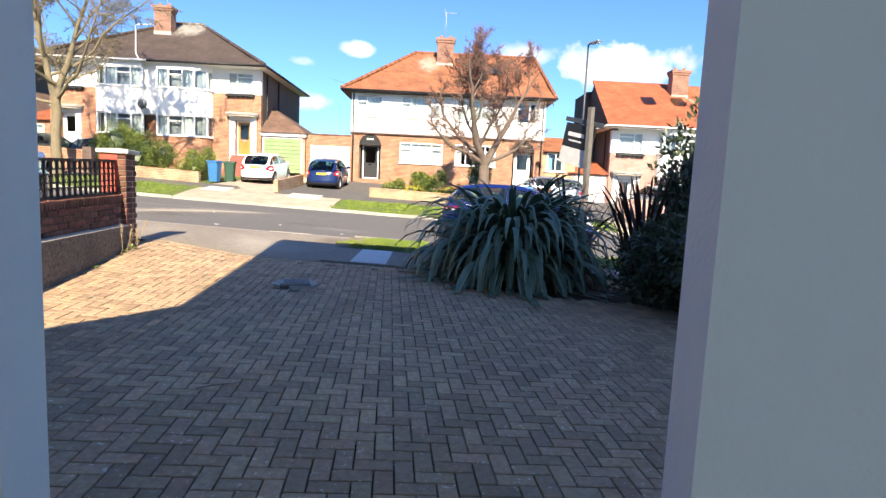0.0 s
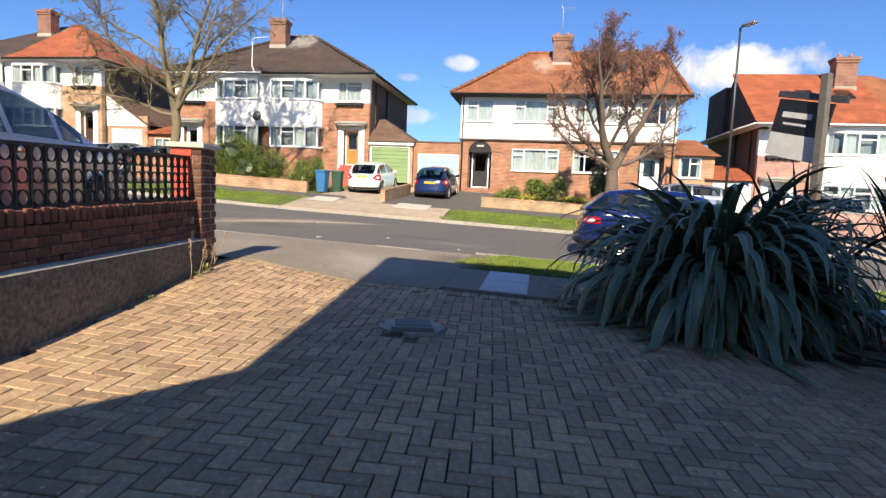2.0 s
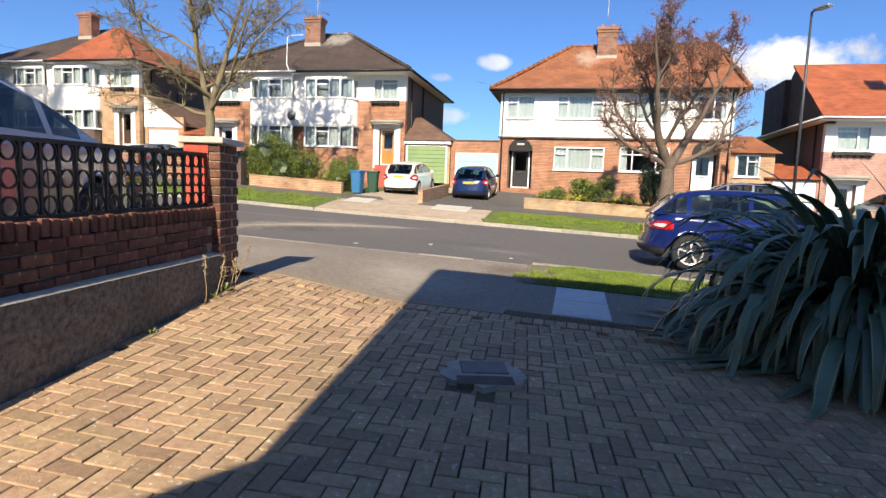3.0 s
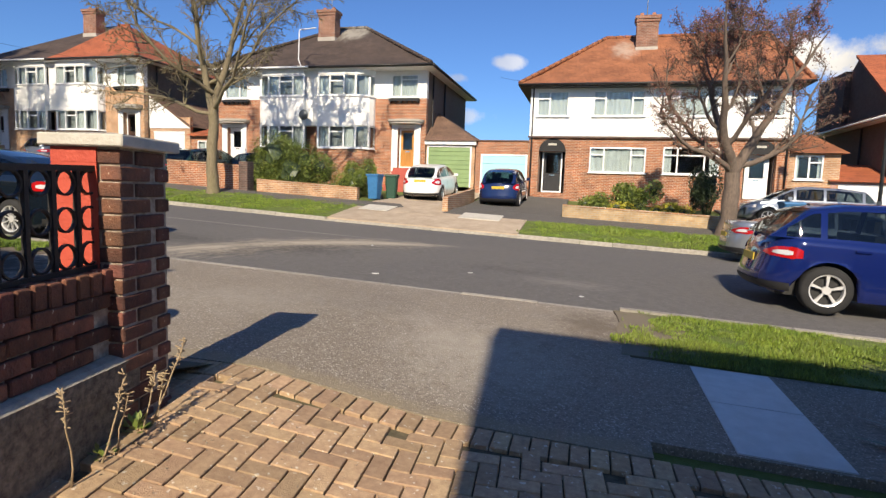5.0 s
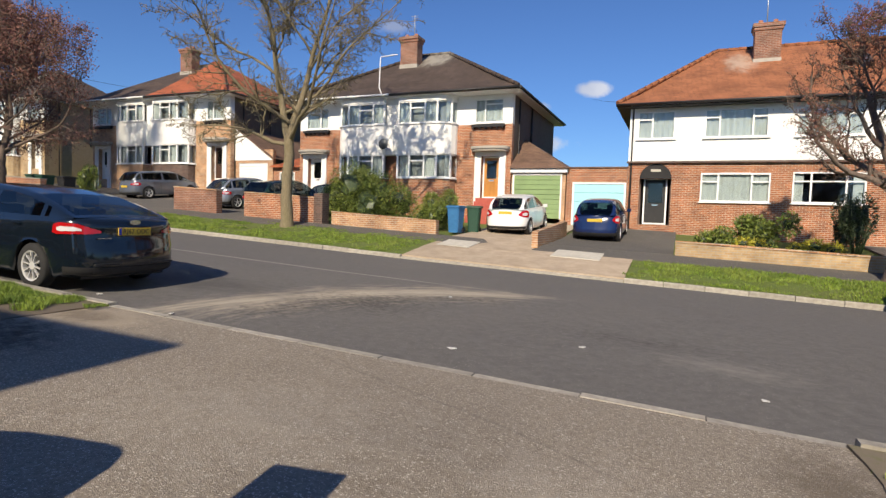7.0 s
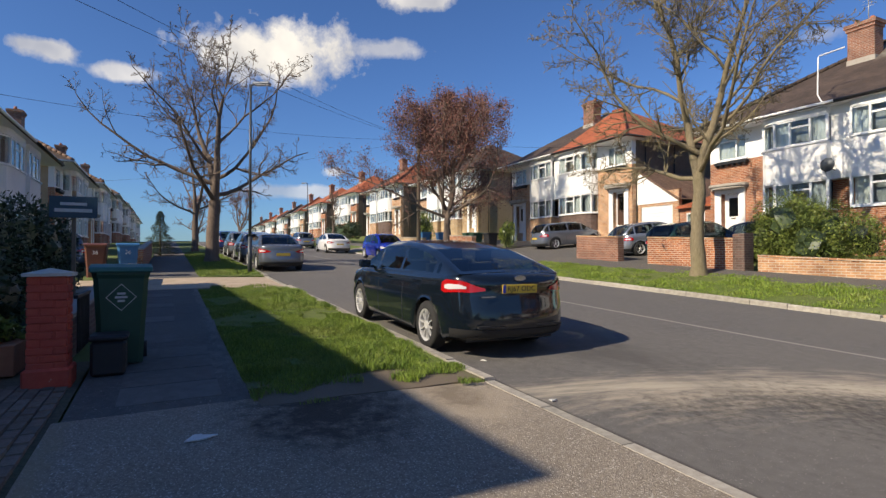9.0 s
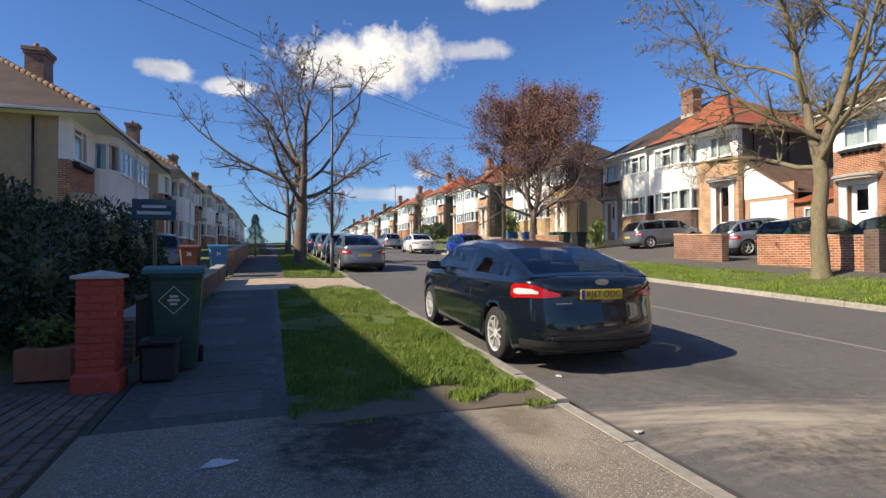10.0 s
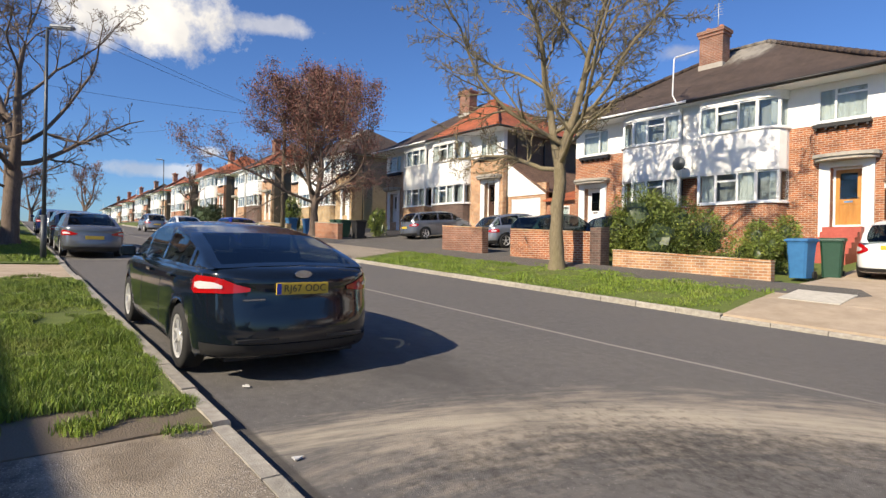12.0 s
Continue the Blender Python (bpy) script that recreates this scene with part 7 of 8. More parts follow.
# ---- bins ----
def bin_(at, rz, body, lid, label, text="", h_=1.06, w=0.58, d=0.72):
    B = thing("wheelie_bin", at, label, "wheelie bin", "wheelie bins", rz)
    bm = bmesh.new()
    lv = [(0.0, 0.80), (0.5, 0.9), (0.86, 0.99), (0.9, 1.04), (0.93, 1.04)]
    rings = []
    for z, k in lv:
        ww, dd = w / 2 * k, d / 2 * k
        c = 0.05
        rings.append([bm.verts.new((x, y, z * h_ + 0.02)) for x, y in ((-dd + c, -ww), (dd - c, -ww), (dd, -ww + c), (dd, ww - c), (dd - c, ww), (-dd + c, ww), (-dd, ww - c), (-dd, -ww + c))])
    for a, b in zip(rings[:-1], rings[1:]):
        for k in range(8):
            bm.faces.new((a[k], a[(k + 1) % 8], b[(k + 1) % 8], b[k]))
    bm.faces.new(rings[0][::-1])
    part("body", bm, MAT[body], B)
    bm = bmesh.new()
    extrude_poly(bm, [(-d / 2 - 0.06, 0.94 * h_), (d / 2 + 0.04, 0.94 * h_), (d / 2 + 0.03, 0.99 * h_), (d / 2 - 0.15, 1.02 * h_), (-d / 2 + 0.1, 1.02 * h_), (-d / 2 - 0.06, 0.985 * h_)], -w / 2 - 0.035, w / 2 + 0.035, "y")
    bmesh.ops.bevel(bm, geom=bm.edges[:], offset=0.012, segments=1, affect="EDGES")
    part("lid", bm, MAT[lid], B)
    for s in (-1, 1):
        bm = bmesh.new()
        tube(bm, [(-d / 2 + 0.08, s * (w / 2 - 0.06), 0.1), (-d / 2 + 0.08, s * (w / 2), 0.1)], 0.1, 14)
        part("wheel", bm, MAT["tyre"], B)
    bm = bmesh.new()
    tube(bm, [(-d / 2 - 0.09, -w / 2 + 0.06, 0.93 * h_), (-d / 2 - 0.09, w / 2 - 0.06, 0.93 * h_)], 0.016, 6)
    part("handle", bm, MAT[lid], B)
    if text:
        cu = bpy.data.curves.new("bin_number", "FONT")
        cu.body, cu.size, cu.extrude, cu.align_x, cu.align_y = text, 0.17, 0.001, "CENTER", "CENTER"
        tmp = bpy.data.objects.new("bin_number", cu)
        me = bpy.data.meshes.new_from_object(tmp)
        me.materials.clear()
        me.materials.append(MAT["white"])
        t_ = new("bin_number", me)
        t_.parent = B
        t_.matrix_local = Matrix.Translation((d / 2 * 0.985 + 0.012, 0, 0.74 * h_)) @ Matrix(((0, 0, 1, 0), (1, 0, 0, 0), (0, 1, 0, 0), (0, 0, 0, 1)))
    return B


gb = bin_((-12.0, 9.02, gz(-12.0, 9.02)), 4, "bin_green", "bin_teal", "green wheelie bin with a teal lid, on the footpath", w=0.54, d=0.62, h_=1.1)
bm = bmesh.new()
for r0_, r1_ in ((0.15, 0.14),):
    pts = [(0, r0_), (r0_, 0), (0, -r0_), (-r0_, 0)]
    ins = [(0, r1_), (r1_, 0), (0, -r1_), (-r1_, 0)]
    for i in range(4):
        j = (i + 1) % 4
        bm.faces.new([bm.verts.new((0.309, p[0], p[1] + 0.76)) for p in (pts[i], pts[j], ins[j], ins[i])])
for zz, ww in ((0.80, 0.04), (0.76, 0.06), (0.72, 0.035)):
    bm.faces.new([bm.verts.new((0.309, a_, b_)) for a_, b_ in ((-ww, zz - 0.012), (ww, zz - 0.012), (ww, zz + 0.012), (-ww, zz + 0.012))])
part("sticker", bm, MAT["flag"], gb, "diamond outline sticker")
cad = thing("food_caddy", (-11.48, 8.95, gz(-11.48, 8.95)), "small black food caddy beside the green bin", "food bin")
part("body", boxes([(-0.17, 0.17, -0.16, 0.16, 0.0, 0.36)], 0.03), MAT["trim_black"], cad)
part("lid", boxes([(-0.19, 0.19, -0.18, 0.18, 0.361, 0.42)], 0.02), MAT["trim_black"], cad)
bin_((-25.0, 8.35, gz(-25, 8.35)), 5, "bin_blue", "bin_blue", "blue wheelie bin numbered 36", "36")
bin_((-25.0, 7.5, gz(-25, 7.5)), 0, "bin_brown", "bin_brown", "brown wheelie bin numbered 36", "36")
bin_((-11.0, 27.3, gz(-11.0, 27.3)), -95, "bin_blue", "bin_blue", "blue wheelie bin behind the low wall", w=0.5, d=0.58, h_=1.02)
bin_((-10.55, 28.1, gz(-10.55, 28.1)), -80, "bin_green", "bin_green", "dark green wheelie bin behind the low wall", w=0.5, d=0.58, h_=1.02)
bin_((4.2, 26.6, gz(4.2, 26.6)), -90, "bin_blue", "bin_blue", "blue wheelie bin by the bare tree")
bin_((5.0, 26.7, gz(5.0, 26.7)), -90, "bin_brown", "bin_brown", "brown wheelie bin by the bare tree")
for x, c_ in ((-40.6, "bin_blue"), (-36.5, "bin_green"), (-35.6, "bin_green"), (-33.8, "trim_black"), (-43.5, "bin_blue")):
    bin_((x, 27.3, gz(x, 27.3)), -90, c_, c_, "wheelie bin behind a garden wall up the road")


# ---- garden walls ----
def low_wall(p0, p1, h_, th, mat, label, cap=None, seg=2.0):
    a, b = Vector((*p0, 0)), Vector((*p1, 0))
    n = max(1, int((b - a).length / seg))
    Wl = thing("garden_wall", (0, 0, 0), label, "garden wall", "garden walls")
    d = (b - a).normalized()
    nn = Vector((-d.y, d.x, 0)) * th / 2
    bm = bmesh.new()
    bc = bmesh.new()
    for i in range(n):
        p, q = a.lerp(b, i / n), a.lerp(b, (i + 1) / n)
        for m_, z0_, z1_, g in ((bm, -0.2, h_, 1.0), (bc, h_ + 0.001, h_ + 0.05, 1.25)):
            vs = []
            for (pt_) in (p, q):
                for s in (-1, 1):
                    g0 = gz(pt_.x, pt_.y)
                    vs += [m_.verts.new((*(pt_ + nn * s * g).xy, g0 + z0_)), m_.verts.new((*(pt_ + nn * s * g).xy, g0 + z1_))]
            for f_ in ((0, 1, 5, 4), (2, 6, 7, 3), (1, 3, 7, 5), (0, 4, 6, 2), (0, 2, 3, 1), (4, 5, 7, 6)):
                m_.faces.new([vs[k] for k in f_])
    part("wall", bm, MAT[mat], Wl)
    if cap:
        part("coping", bc, MAT[cap], Wl)
    else:
        bc.free()
    return Wl


low_wall((-15.65, 26.0), (-11.15, 25.95), 0.48, 0.22, "brick_tan", "low brick garden wall with a rendered top, sloping with the street", "brick_tan")
low_wall((-20.0, 25.95), (-16.42, 25.95), 1.0, 0.24, "brick_warm", "waist-high orange brick garden wall", "brick_tan")
low_wall((-24.2, 26.1), (-21.5, 25.95), 1.0, 0.3, "brick_stack", "short dark brick garden wall beside the forecourt", "brick_tan")
low_wall((-3.25, 26.0), (2.4, 25.95), 0.42, 0.22, "brick_yellow", "low buff brick garden wall in front of flowering shrubs", "brick_tan")
low_wall((-7.35, 25.0), (-7.3, 29.5), 0.55, 0.2, "brick_tan", "low brick wall between the two drives", None)
low_wall((-36.5, 26.0), (-33.6, 26.0), 0.9, 0.3, "brick_warm", "brick garden wall up the road", "concrete")
low_wall((-46, 26.0), (-40.8, 26.0), 0.7, 0.3, "brick_yellow", "low garden wall up the road", "concrete")
low_wall((-23.6, 8.55), (-12.6, 8.35), 0.45, 0.22, "brick_dark", "low dark brick garden wall beside the footpath", "concrete")
low_wall((-40, 8.6), (-27, 8.6), 0.8, 0.22, "brick_warm", "brick garden wall up the road", "concrete")
low_wall((-16.2, 25.75), (-16.2, 26.2), 1.2, 0.4, "brick_dark", "dark brick pier at the end of a wall", None)
low_wall((8.3, 25.9), (13, 25.9), 0.9, 0.3, "brick_pink", "pink brick garden wall down the road", "concrete")

# ---- estate sign ----
sg = thing("estate_board", (2.52, 9.75, gz(2.52, 9.75)), "estate agent's board hanging askew on a pale wooden post", "sign", rz=-58.0)
part("post", boxes([(-0.045, 0.045, -0.045, 0.045, -0.2, 2.89)], 0.004), MAT["flag_old"], sg)
bm = boxes([(-0.66, 0.24, 0.047, 0.097, 2.57, 2.65)], 0.004)
bmesh.ops.rotate(bm, verts=bm.verts[:], cent=(0, 0, 2.61), matrix=Matrix.Rotation(radians(13), 3, "Y"))
part("arm", bm, MAT["metal_dark"], sg)
for z0_, z1_, m_, lab_ in ((2.13, 2.55, "sign_black", "dark upper panel"), (1.83, 2.128, "flag", "pale lower panel")):
    bm = boxes([(-0.62, 0.10, 0.055, 0.09, z0_, z1_)])
    bmesh.ops.rotate(bm, verts=bm.verts[:], cent=(0, 0, 2.61), matrix=Matrix.Rotation(radians(13), 3, "Y"))
    b_ = part("board", bm, MAT[m_], sg, lab_)
bm = boxes([(-0.52, -0.12, 0.05, 0.054, 2.33, 2.40), (-0.48, -0.16, 0.05, 0.054, 2.24, 2.27)])
bmesh.ops.rotate(bm, verts=bm.verts[:], cent=(0, 0, 2.61), matrix=Matrix.Rotation(radians(13), 3, "Y"))
part("lettering", bm, MAT["flag"], sg)
sg2 = thing("sign_board", (-16.4, 8.0, gz(-16.4, 8.0)), "dark blue board on a post above the hedge", "sign")
part("post", boxes([(-0.03, 0.03, -0.03, 0.03, 0, 2.2)]), MAT["wood_pole"], sg2)
part("board", boxes([(0.032, 0.06, -0.36, 0.36, 1.72, 2.1)]), MAT["sign_navy"], sg2)
part("lettering", boxes([(0.0605, 0.066, -0.2, 0.2, 1.94, 1.99), (0.0605, 0.066, -0.28, 0.28, 1.82, 1.88)]), MAT["flag"], sg2)

# ---- the gate pillar and the boundary wall ----
def brick_set(parent, mats, courses, seed, sx, sy, z0, at, rz, size=(0.215, 0.1025, 0.065), joint=0.01):
    """Courses round a rectangular pier, each brick an object on a shared mesh."""
    r = random.Random(seed)
    mesh = {}
    for key, dims in (("s", size), ("h", (size[1], size[1], size[2]))):
        bm = boxes([(-dims[0] / 2, dims[0] / 2, -dims[1] / 2, dims[1] / 2, -dims[2] / 2, dims[2] / 2)], 0.005)
        for m in mats:
            me = bpy.data.meshes.new("brick")
            bm.to_mesh(me)
            me.materials.append(MAT[m])
            mesh[key, m] = me
        bm.free()
    R = Matrix.Translation(at) @ Matrix.Rotation(radians(rz), 4, "Z")
    for c in range(courses):
        z = z0 + (c + 0.5) * (size[2] + joint)
        L_ = size[0] + joint
        for side in range(4):
            ax = (sx, sy)[side % 2]
            n = int(round((ax - size[1] - joint) / L_ - 0.01)) or 1
            off = (-ax / 2 + (0 if (c % 2) == 0 else size[1] + joint))
            pos = off
            while pos < ax / 2 - 0.03:
                l_ = min(size[0], ax / 2 - (0 if c % 2 else size[1] + joint) - pos) if (ax / 2 - (0 if c % 2 else size[1] + joint) - pos) > 0.04 else 0
                if l_ <= 0:
                    break
                cx = pos + l_ / 2
                yy = -(sy, sx)[side % 2] / 2 + size[1] / 2
                a = math.pi / 2 * side
                x_, y_ = cx * math.cos(a) - yy * math.sin(a), cx * math.sin(a) + yy * math.cos(a)
                o = new("brick", mesh["s", mats[0]])
                o.parent = parent
                o.matrix_basis = R @ Matrix.Translation((x_, y_, z)) @ Matrix.Rotation(a + radians(r.uniform(-0.6, 0.6)), 4, "Z") @ Matrix.Diagonal((l_ / size[0] * r.uniform(0.985, 1.0), r.uniform(0.98, 1.0), r.uniform(0.97, 1.0), 1))
                pos += l_ + joint


MAT["brick_near"] = material("brick_near", ((0.062, 0.030, 0.024), (0.205, 0.08, 0.048)), 0.85, 11, 1.6, 0.8, 110, rnd=0.45, bigcol=(0.05, 0.03, 0.026), spots=((0.55, 0.46, 0.36), 22, 0.68))
MAT["mortar"] = material("mortar_near", ((0.26, 0.20, 0.15), (0.56, 0.47, 0.37)), 0.95, 25, 2, 0.7, 90, bigcol=(0.15, 0.12, 0.10))
MAT["brick_red"] = MAT["red_paint"]
WALL_A, WALL_B = Vector((-4.40, 7.85, 0)), Vector((-3.24, 1.4, 0))
wd = (WALL_B - WALL_A).normalized()
ang = math.degrees(math.atan2(wd.y, wd.x))
GP = (-4.556, 7.898)
gp = thing("gate_pillar", (GP[0], GP[1], gz(*GP)), "brick gate pillar, partly painted red, with a pale flat cap", "gate pillar", "", 9.3)
gpz = gz(*GP)
part("core", boxes([(-0.155, 0.155, -0.172, 0.172, -0.3, 1.31)]), MAT["mortar"], gp)
brick_set(gp, ["brick_near"], 20, 3, 0.335, 0.37, -0.195, (0, 0, 0), 0.0)
part("red_face", boxes([(-0.168, 0.055, -0.1915, -0.1865, 0.71 + 0.075 * i + 0.004, 0.71 + 0.075 * i + 0.071) for i in range(8)] + [(-0.168, 0.055, -0.1892, -0.1845, 0.705, 1.305)]), MAT["red_paint"], gp, "red painted part of the face")
bm = boxes([(-0.205, 0.205, -0.225, 0.225, 1.31, 1.365)], 0.006)
v4 = [bm.verts.new(p) for p in ((-0.2, -0.22, 1.366), (0.2, -0.22, 1.366), (0.2, 0.22, 1.366), (-0.2, 0.22, 1.366))]
tp = bm.verts.new((0, 0, 1.39))
for i in range(4):
    bm.faces.new((v4[i], v4[(i + 1) % 4], tp))
part("cap", bm, MAT["stone_cap"], gp, "pale stone cap")

bw = thing("boundary_wall", (0, 0, 0), "dark brick boundary wall with a cement-rendered foot and iron railings on top", "garden wall")
Lw = (WALL_B - WALL_A).length
nrm_ = Vector((-wd.y, wd.x, 0))
if nrm_.x < 0:
    nrm_ = -nrm_
RM = Matrix.Translation((WALL_A.x, WALL_A.y, 0)) @ Matrix.Rotation(radians(ang), 4, "Z")


def wall_top(s):
    """The level to which the brickwork reaches, s metres from the gate pillar."""
    return 1.24 - 0.012 * s


# rendered foot
bm = bmesh.new()
prof_l = seq(0.0, Lw, 12)
sgn = 1 if (RM.to_3x3() @ Vector((0, 1, 0))).x > 0 else -1
rows_v = []
for s in prof_l:
    p = WALL_A + wd * s
    g0 = gz(p.x, p.y)
    zt = 0.845 + 0.01 * min(1.0, s / 3.0)
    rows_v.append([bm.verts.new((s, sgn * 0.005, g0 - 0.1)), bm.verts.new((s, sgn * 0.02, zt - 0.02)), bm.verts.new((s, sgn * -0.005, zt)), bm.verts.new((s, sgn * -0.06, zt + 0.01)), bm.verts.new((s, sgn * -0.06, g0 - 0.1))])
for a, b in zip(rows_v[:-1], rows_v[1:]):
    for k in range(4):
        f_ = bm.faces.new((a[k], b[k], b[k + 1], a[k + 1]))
        # The upper faces take a paler colour than the side of the foot.
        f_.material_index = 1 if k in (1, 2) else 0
bmesh.ops.recalc_face_normals(bm, faces=bm.faces[:])
bm.transform(RM)
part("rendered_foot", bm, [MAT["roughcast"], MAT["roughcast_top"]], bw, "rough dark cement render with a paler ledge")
bm = bmesh.new()
for a, b in zip(prof_l[:-1], prof_l[1:]):
    pa = WALL_A + wd * a
    z0_ = gz(pa.x, pa.y)
    box(bm, a, b, *sorted((sgn * -0.24, sgn * -0.062)), z0_ - 0.1, wall_top(b) - 0.085)
bm.transform(RM)
part("core", bm, MAT["mortar"], bw)
mesh_b = []
for dims in ((0.215, 0.1025, 0.065), (0.065, 0.215, 0.1025)):
    bm = boxes([(-dims[0] / 2, dims[0] / 2, -dims[1] / 2, dims[1] / 2, -dims[2] / 2, dims[2] / 2)], 0.006)
    me = bpy.data.meshes.new("brick")
    bm.to_mesh(me)
    bm.free()
    me.materials.append(MAT["brick_near"])
    mesh_b.append(me)
r = random.Random(17)
for c in range(7):
    s = 0.12 + (c % 2) * 0.112
    while s < Lw - 0.2:
        p = WALL_A + wd * s
        zc = wall_top(s) - 0.085 - 0.035 - c * 0.075
        if zc > 0.862:
            o = new("brick", mesh_b[0])
            o.parent = bw
            o.matrix_basis = RM @ Matrix.Translation((s + 0.107, sgn * (-0.088 + r.uniform(-0.005, 0.006)), zc)) @ Matrix.Rotation(radians(r.uniform(-0.8, 0.8)) , 4, "Z")
        s += 0.225
s = 0.13
while s < Lw:
    o = new("brick", mesh_b[1])
    o.parent = bw
    o.matrix_basis = RM @ Matrix.Translation((s, sgn * -0.14, wall_top(s) - 0.03 + r.uniform(-0.008, 0.006))) @ Matrix.Rotation(radians(r.uniform(-2, 2)), 4, "Z")
    s += 0.078
# railings


def rail_k(s):
    """The railings grow a little lower towards the house."""
    return 1.0 - 0.035 * s


rail = thing("railings", (0, 0, 0), "black iron railings with rings between the bars", "railings")
bm = bmesh.new()
for zo, th_ in ((0.03, 0.022), (0.48, 0.026)):
    a, b = 0.06, Lw - 0.1
    v = []
    for s in (a, b):
        for dy in (-0.02, 0.02):
            for dz in (-th_ / 2, th_ / 2):
                v.append(bm.verts.new((s, sgn * -0.12 + dy, wall_top(s) + zo * rail_k(s) + dz)))
    for f_ in ((0, 1, 3, 2), (4, 6, 7, 5), (0, 4, 5, 1), (2, 3, 7, 6), (1, 5, 7, 3), (0, 2, 6, 4)):
        bm.faces.new([v[k] for k in f_])
bm.transform(RM)
part("rail", bm, MAT["iron"], rail)
bar = boxes([(-0.011, 0.011, -0.011, 0.011, 0.03, 0.475)])
me_bar = bpy.data.meshes.new("bar")
bar.to_mesh(me_bar)
bar.free()
me_bar.materials.append(MAT["iron"])
bm = bmesh.new()
n_ = 18
for k in range(n_):
    a0, a1 = 2 * math.pi * k / n_, 2 * math.pi * (k + 1) / n_
    q = []
    for aa in (a0, a1):
        for rr, dy in ((0.056, -0.008), (0.056, 0.008), (0.047, 0.008), (0.047, -0.008)):
            q.append(bm.verts.new((rr * math.cos(aa), dy, rr * math.sin(aa))))
    for j in range(4):
        bm.faces.new((q[j], q[(j + 1) % 4], q[4 + (j + 1) % 4], q[4 + j]))
bmesh.ops.remove_doubles(bm, verts=bm.verts[:], dist=0.0003)
me_ring = bpy.data.meshes.new("ring")
bm.to_mesh(me_ring)
bm.free()
me_ring.materials.append(MAT["iron"])
s = 0.07
i = 0
while s < Lw - 0.15:
    o = new("bar", me_bar)
    o.parent = rail
    o.matrix_basis = RM @ Matrix.Translation((s, sgn * -0.12, wall_top(s))) @ Matrix.Diagonal((1, 1, rail_k(s), 1))
    if s + 0.16 < Lw - 0.15:
        for dz in (0.095, 0.255, 0.415):
            o = new("ring", me_ring)
            o.parent = rail
            o.matrix_basis = RM @ Matrix.Translation((s + 0.069, sgn * -0.12, wall_top(s) + dz * rail_k(s)))
    s += 0.138
    i += 1

# the neighbour's red pillar, wall and pots
RPI = (-11.3, 8.46)
rp = thing("gate_pillar", (*RPI, gz(*RPI)), "red painted brick pillar with a pale pointed cap, in shade", "gate pillar")
part("core", boxes([(-0.155, 0.155, -0.155, 0.155, -0.2, 1.055)]), MAT["red_paint"], rp)
brick_set(rp, ["brick_red"], 14, 8, 0.335, 0.335, 0.0, (0, 0, 0), 0)
part("plinth", boxes([(-0.2, 0.2, -0.2, 0.2, -0.15, 0.17)], 0.02), MAT["red_paint"], rp, "stepped red foot")
bm = boxes([(-0.2, 0.2, -0.2, 0.2, 1.056, 1.085)])
v4 = [bm.verts.new(p) for p in ((-0.2, -0.2, 1.086), (0.2, -0.2, 1.086), (0.2, 0.2, 1.086), (-0.2, 0.2, 1.086))]
tp = bm.verts.new((0, 0, 1.135))
for i in range(4):
    bm.faces.new((v4[i], v4[(i + 1) % 4], tp))
part("cap", bm, MAT["stone_cap"], rp, "pale pointed cap")
pot = thing("planter", (-12.0, 7.85, gz(-12.0, 7.85)), "wooden planter with a leafy green plant", "planter")
part("box", boxes([(-0.3, 0.3, -0.25, 0.25, 0, 0.32)], 0.01), MAT["terracotta"], pot)
bush((-12.0, 7.85, gz(-12.0, 7.85) + 0.28), (0.4, 0.35, 0.35), "leafy green plant in the planter", "leaf_green", 41, 700, 0.045, name="potted_plant", lumps=6)
lw2 = thing("railings", (0, 0, 0), "low dark iron railing beside the red pillar", "railings")
for i in range(9):
    part("bar", boxes([(-12.3 - i * 0.12, -12.28 - i * 0.12, 8.56, 8.58, gz(-12, 8.4) + 0.1, gz(-12, 8.4) + 0.75)]), MAT["iron"], lw2)
part("rail", boxes([(-13.3, -12.1, 8.55, 8.59, gz(-12, 8.4) + 0.74, gz(-12, 8.4) + 0.78)]), MAT["iron"], lw2)

# manhole in the drive
MAT["cover_steel"] = material("cover_steel", ((0.10, 0.10, 0.105), (0.17, 0.17, 0.175)), 0.6, 14, 2, 0.4, 90, metal=0.3)
mh = thing("manhole_cover", (-1.83, 7.07, gz(-1.83, 7.07) - 0.034), "small steel inspection cover set in cracked mortar", "manhole cover", "", 15)
part("cover", boxes([(-0.16, 0.16, -0.13, 0.13, -0.02, 0.040)], 0.004), MAT["cover_steel"], mh)
bm = bmesh.new()
rr_ = random.Random(4)
ring_o = [(0.29 * math.cos(a) * rr_.uniform(0.75, 1.15), -0.09 + 0.30 * math.sin(a) * rr_.uniform(0.8, 1.1)) for a in [2 * math.pi * i / 22 for i in range(22)]]
extrude_poly(bm, ring_o, -0.03, 0.034, "z")
part("mortar_patch", bm, MAT["roughcast_top"], mh, "rough grey mortar patch")
part("sunken_edge", boxes([(-0.2, 0.17, -0.34, -0.18, -0.02, 0.037)], 0.003), MAT["soil"], mh)

